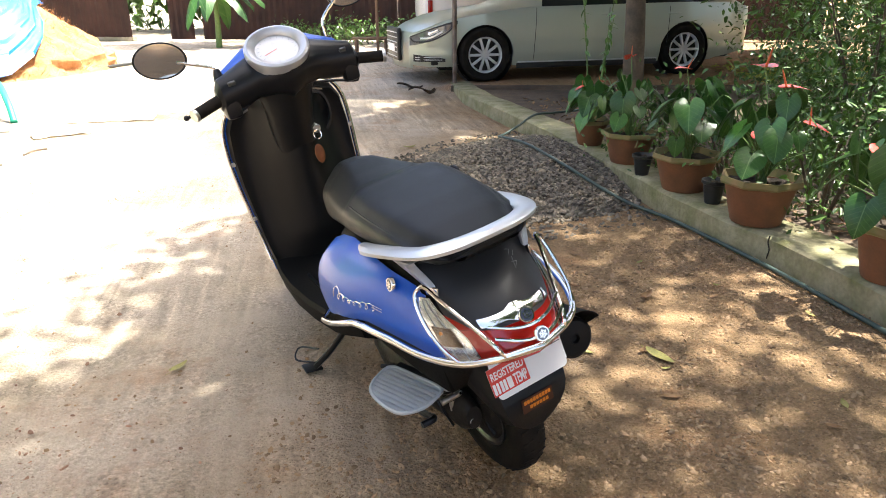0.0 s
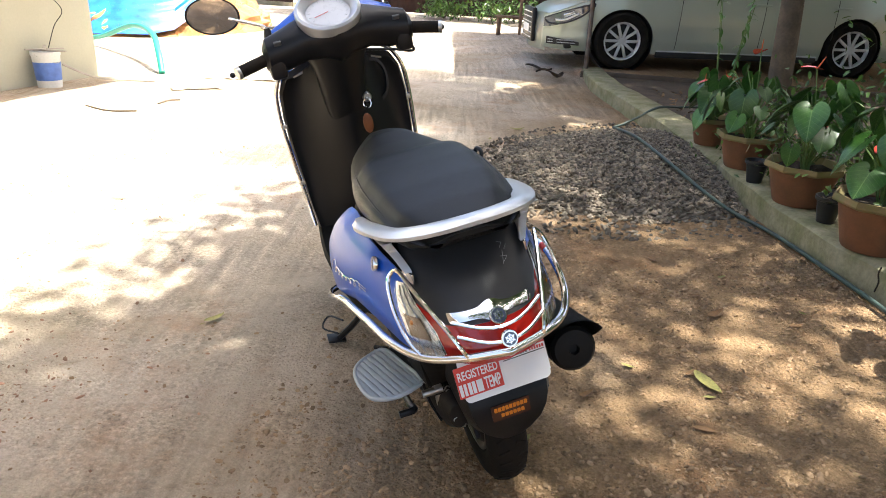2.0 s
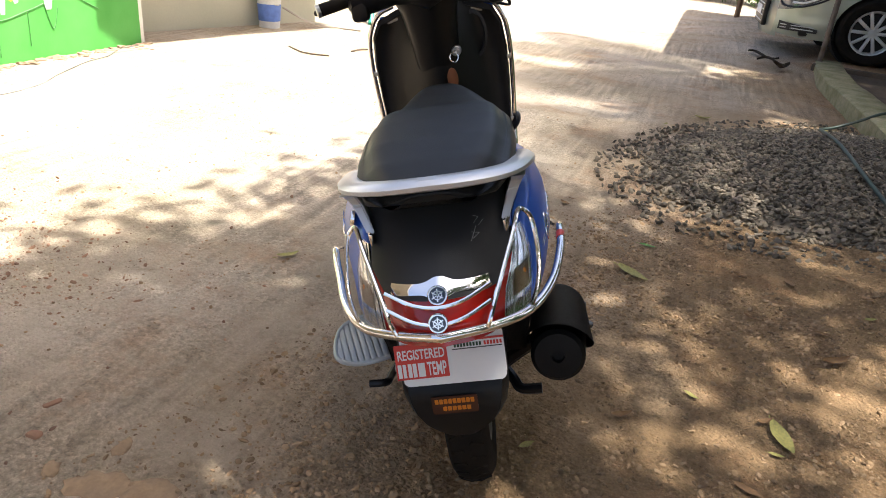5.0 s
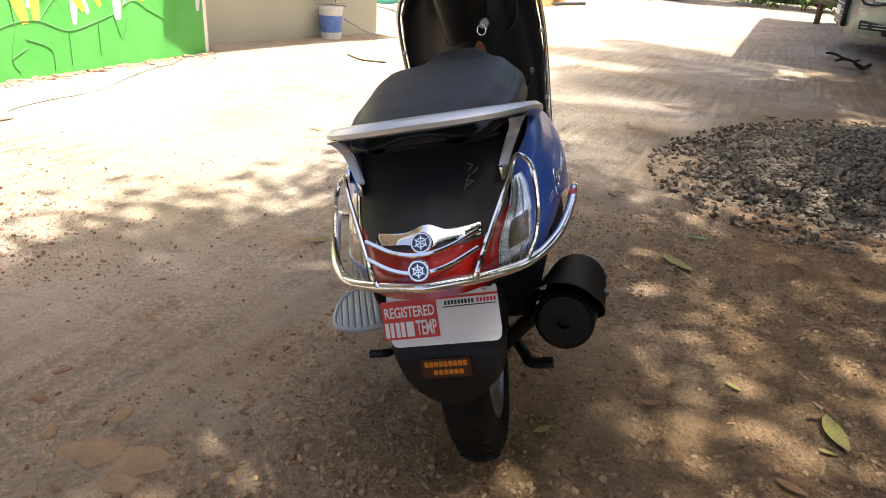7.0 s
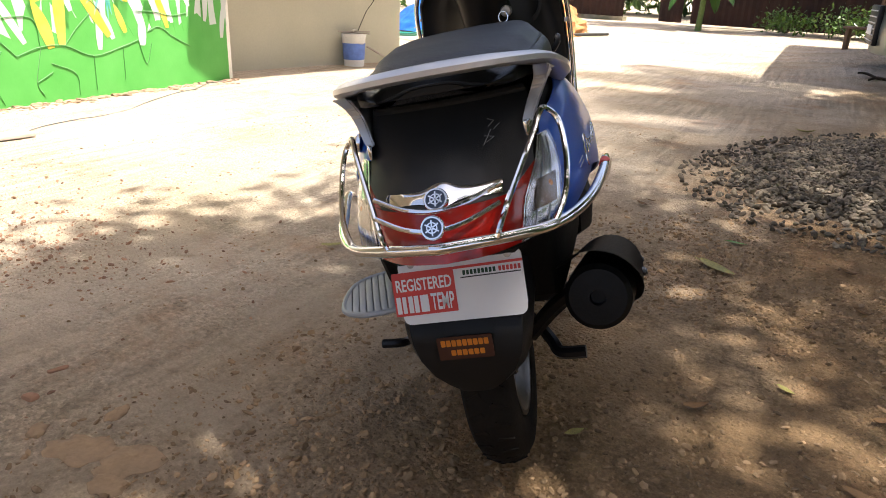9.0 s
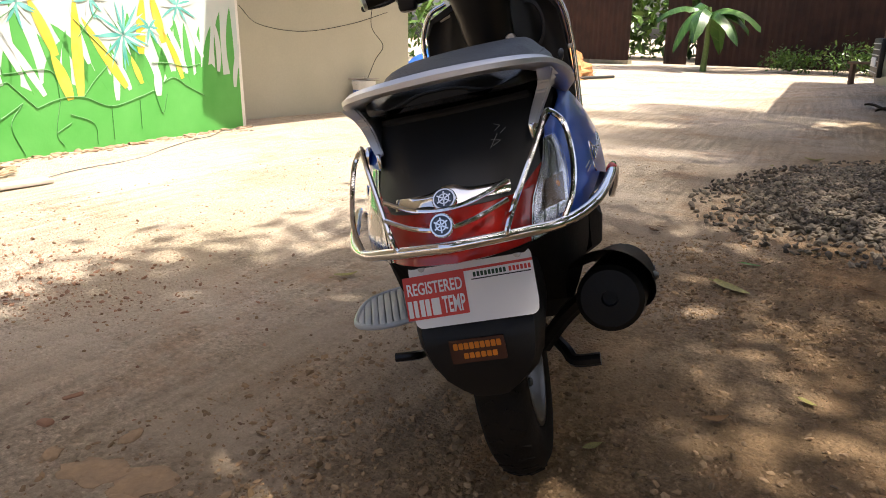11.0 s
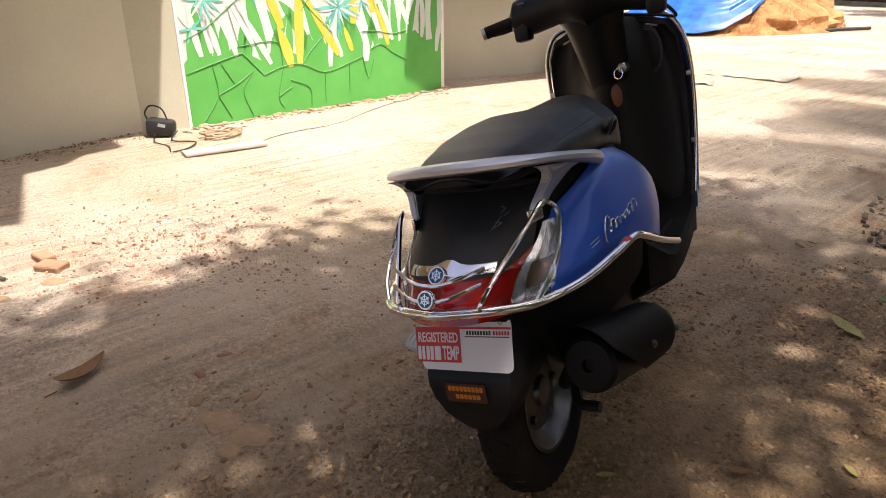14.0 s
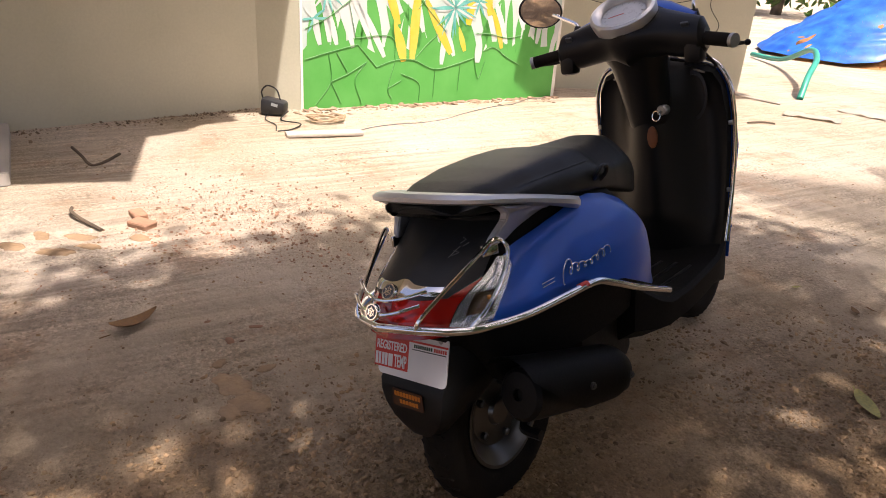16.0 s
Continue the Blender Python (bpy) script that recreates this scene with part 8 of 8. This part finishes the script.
M_GLEAF = mat("green_fallen_leaf", (0.12, 0.26, 0.04), 0.5, 0, 0.3, 20)


def fallen(x, y, size, turn, curl, material, label):
    bm = bmesh.new()
    rows = []
    for i in range(9):
        t = i / 8
        w = 0.19 * math.sin(math.pi * (0.04 + 0.94 * t)) ** 0.9
        rows.append([bm.verts.new((t - 0.5, w * s, curl * (0.35 * (t - 0.5) ** 2 * 2 + 0.5 * w * abs(s)) + 0.02 * math.sin(5 * t + s))) for s in (-1, -0.5, 0, 0.5, 1)])
    for a, b in itertools.pairwise(rows):
        for j in range(4):
            bm.faces.new((a[j], a[j + 1], b[j + 1], b[j]))
    tube(bm, [(-0.5, 0, 0.03), (-0.62, 0.02, 0.03), (-0.7, 0.05, 0.02)], 0.012, 5)
    bmesh.ops.recalc_face_normals(bm, faces=bm.faces[:])
    ob = tagged(part("fallen_leaf", bm, material), label, "leaf", group="fallen leaves")
    ob.matrix_world = Matrix.Translation((x, y, ground_height(x, y) + 0.006)) @ Matrix.Rotation(turn, 4, "Z") @ Matrix.Scale(size, 4)


fallen(0.83, 2.33, 0.13, -0.95, 0.4, M_YLEAF, "long yellowish fallen leaf on the grit")
fallen(0.163, 2.99, 0.145, -0.35, 0.4, M_YLEAF, "yellow-green fallen leaf on the sand")
fallen(0.116, 3.295, 0.07, 0.2, 0.3, M_GLEAF, "small green fallen leaf on the sand")
fallen(-0.863, 2.19, 0.085, 1.2, 0.8, M_YLEAF, "small curled yellow leaf on the sand")
fallen(0.89, 2.83, 0.11, 0.9, 1.2, M_BLEAF, "curled dark brown dry leaf")
fallen(-0.73, 0.836, 0.17, 2.24, 1.4, M_BLEAF, "curled brown dry leaf on the shaded sand")
fallen(-0.40, 5.90, 0.13, 0.6, 0.9, M_YLEAF, "yellow fallen leaf beside the gravel")
leaf_rng = random.Random(31)
for k in range(46):
    x, y = leaf_rng.uniform(0.3, 1.72), leaf_rng.uniform(1.6, 3.9)
    if k > 26:
        x, y = leaf_rng.uniform(-0.6, 1.1), leaf_rng.uniform(3.4, 6.8)
    if x > kerb_x(y) - 0.06:
        x = kerb_x(y) - 0.06 - leaf_rng.uniform(0, 0.5)
    fallen(x, y, leaf_rng.uniform(0.03, 0.075), leaf_rng.uniform(0, 6.28), leaf_rng.uniform(0.3, 1.5), M_BLEAF if k % 4 else M_YLEAF, "small brown dry leaf lying on the ground")

# dark crumbs along the foot of the south wall
M_CRUMB = mat("wall_foot_dirt", (0.26, 0.19, 0.125), 0.95, 0, 0.4, 20, per_island=0.4, second=(0.16, 0.115, 0.075))
places = []
foot_a, foot_b = Vector((*LEFT_A, 0)), Vector((*LEFT_B, 0))
for _ in range(700):
    q = foot_a.lerp(foot_b, stone_rng.uniform(0.25, 1.0)) + Vector((0.90, 0.42, 0)) * (0.005 + abs(stone_rng.gauss(0, 0.09)))
    places.append((q.x, q.y, 0.002, 0.003 + 0.012 * stone_rng.random() ** 3))
pebble_field("wall_foot_crumbs", places, M_CRUMB, "dark crumbled plaster and dirt along the wall's foot", "rubble")

# leaf litter under the shrubs
def litter(name, spots, count, size, material, label, seed):
    r = random.Random(seed)
    verts, faces = [], []
    for _ in range(count):
        cx, cy, rx, ry, z0 = r.choice(spots)
        p = Vector((cx + r.uniform(-rx, rx), cy + r.uniform(-ry, ry), z0 + r.uniform(0.004, 0.02)))
        m = Euler((r.gauss(0, 0.35), r.gauss(0, 0.35), r.uniform(0, 6.28))).to_matrix()
        s = size * r.uniform(0.5, 1.3)
        k = len(verts)
        verts += [tuple(p + m @ (Vector(q) * s)) for q in ((0, 0, 0.05), (0.35, 0.2, 0.12), (0.8, 0.14, 0.02), (1, 0, 0.08), (0.8, -0.14, 0.0), (0.35, -0.2, 0.1))]
        faces += [(k, k + 1, k + 2, k + 3), (k, k + 3, k + 4, k + 5)]
    me = bpy.data.meshes.new(name)
    me.from_pydata(verts, [], faces)
    me.materials.append(material)
    return tagged(new(name, me), label, "leaf litter", kind="stuff")


M_LITTER = mat("bed_litter", (0.22, 0.13, 0.06), 0.8, 0, 0.3, 20, per_island=0.6, second=(0.12, 0.07, 0.035))
litter("bed_litter", ((2.35, 3.0, 0.35, 0.9, 0.075), (2.1, 4.2, 0.5, 0.8, 0.075), (1.75, 5.6, 0.6, 0.9, 0.075), (1.4, 7.3, 0.7, 1.0, 0.075)), 1500, 0.06, M_LITTER, "brown dry leaf litter on the planting bed", 51)
M_YLITTER = mat("yellow_litter", (0.5, 0.45, 0.1), 0.7, 0, 0.3, 20, per_island=0.5, second=(0.3, 0.34, 0.07))
litter("yellow_litter", ((5.0, 10.6, 1.2, 0.9, 0.13), (4.6, 9.7, 0.8, 0.4, 0.13)), 900, 0.12, M_YLITTER, "yellow fallen leaves on the ground beyond the shrubs", 52)
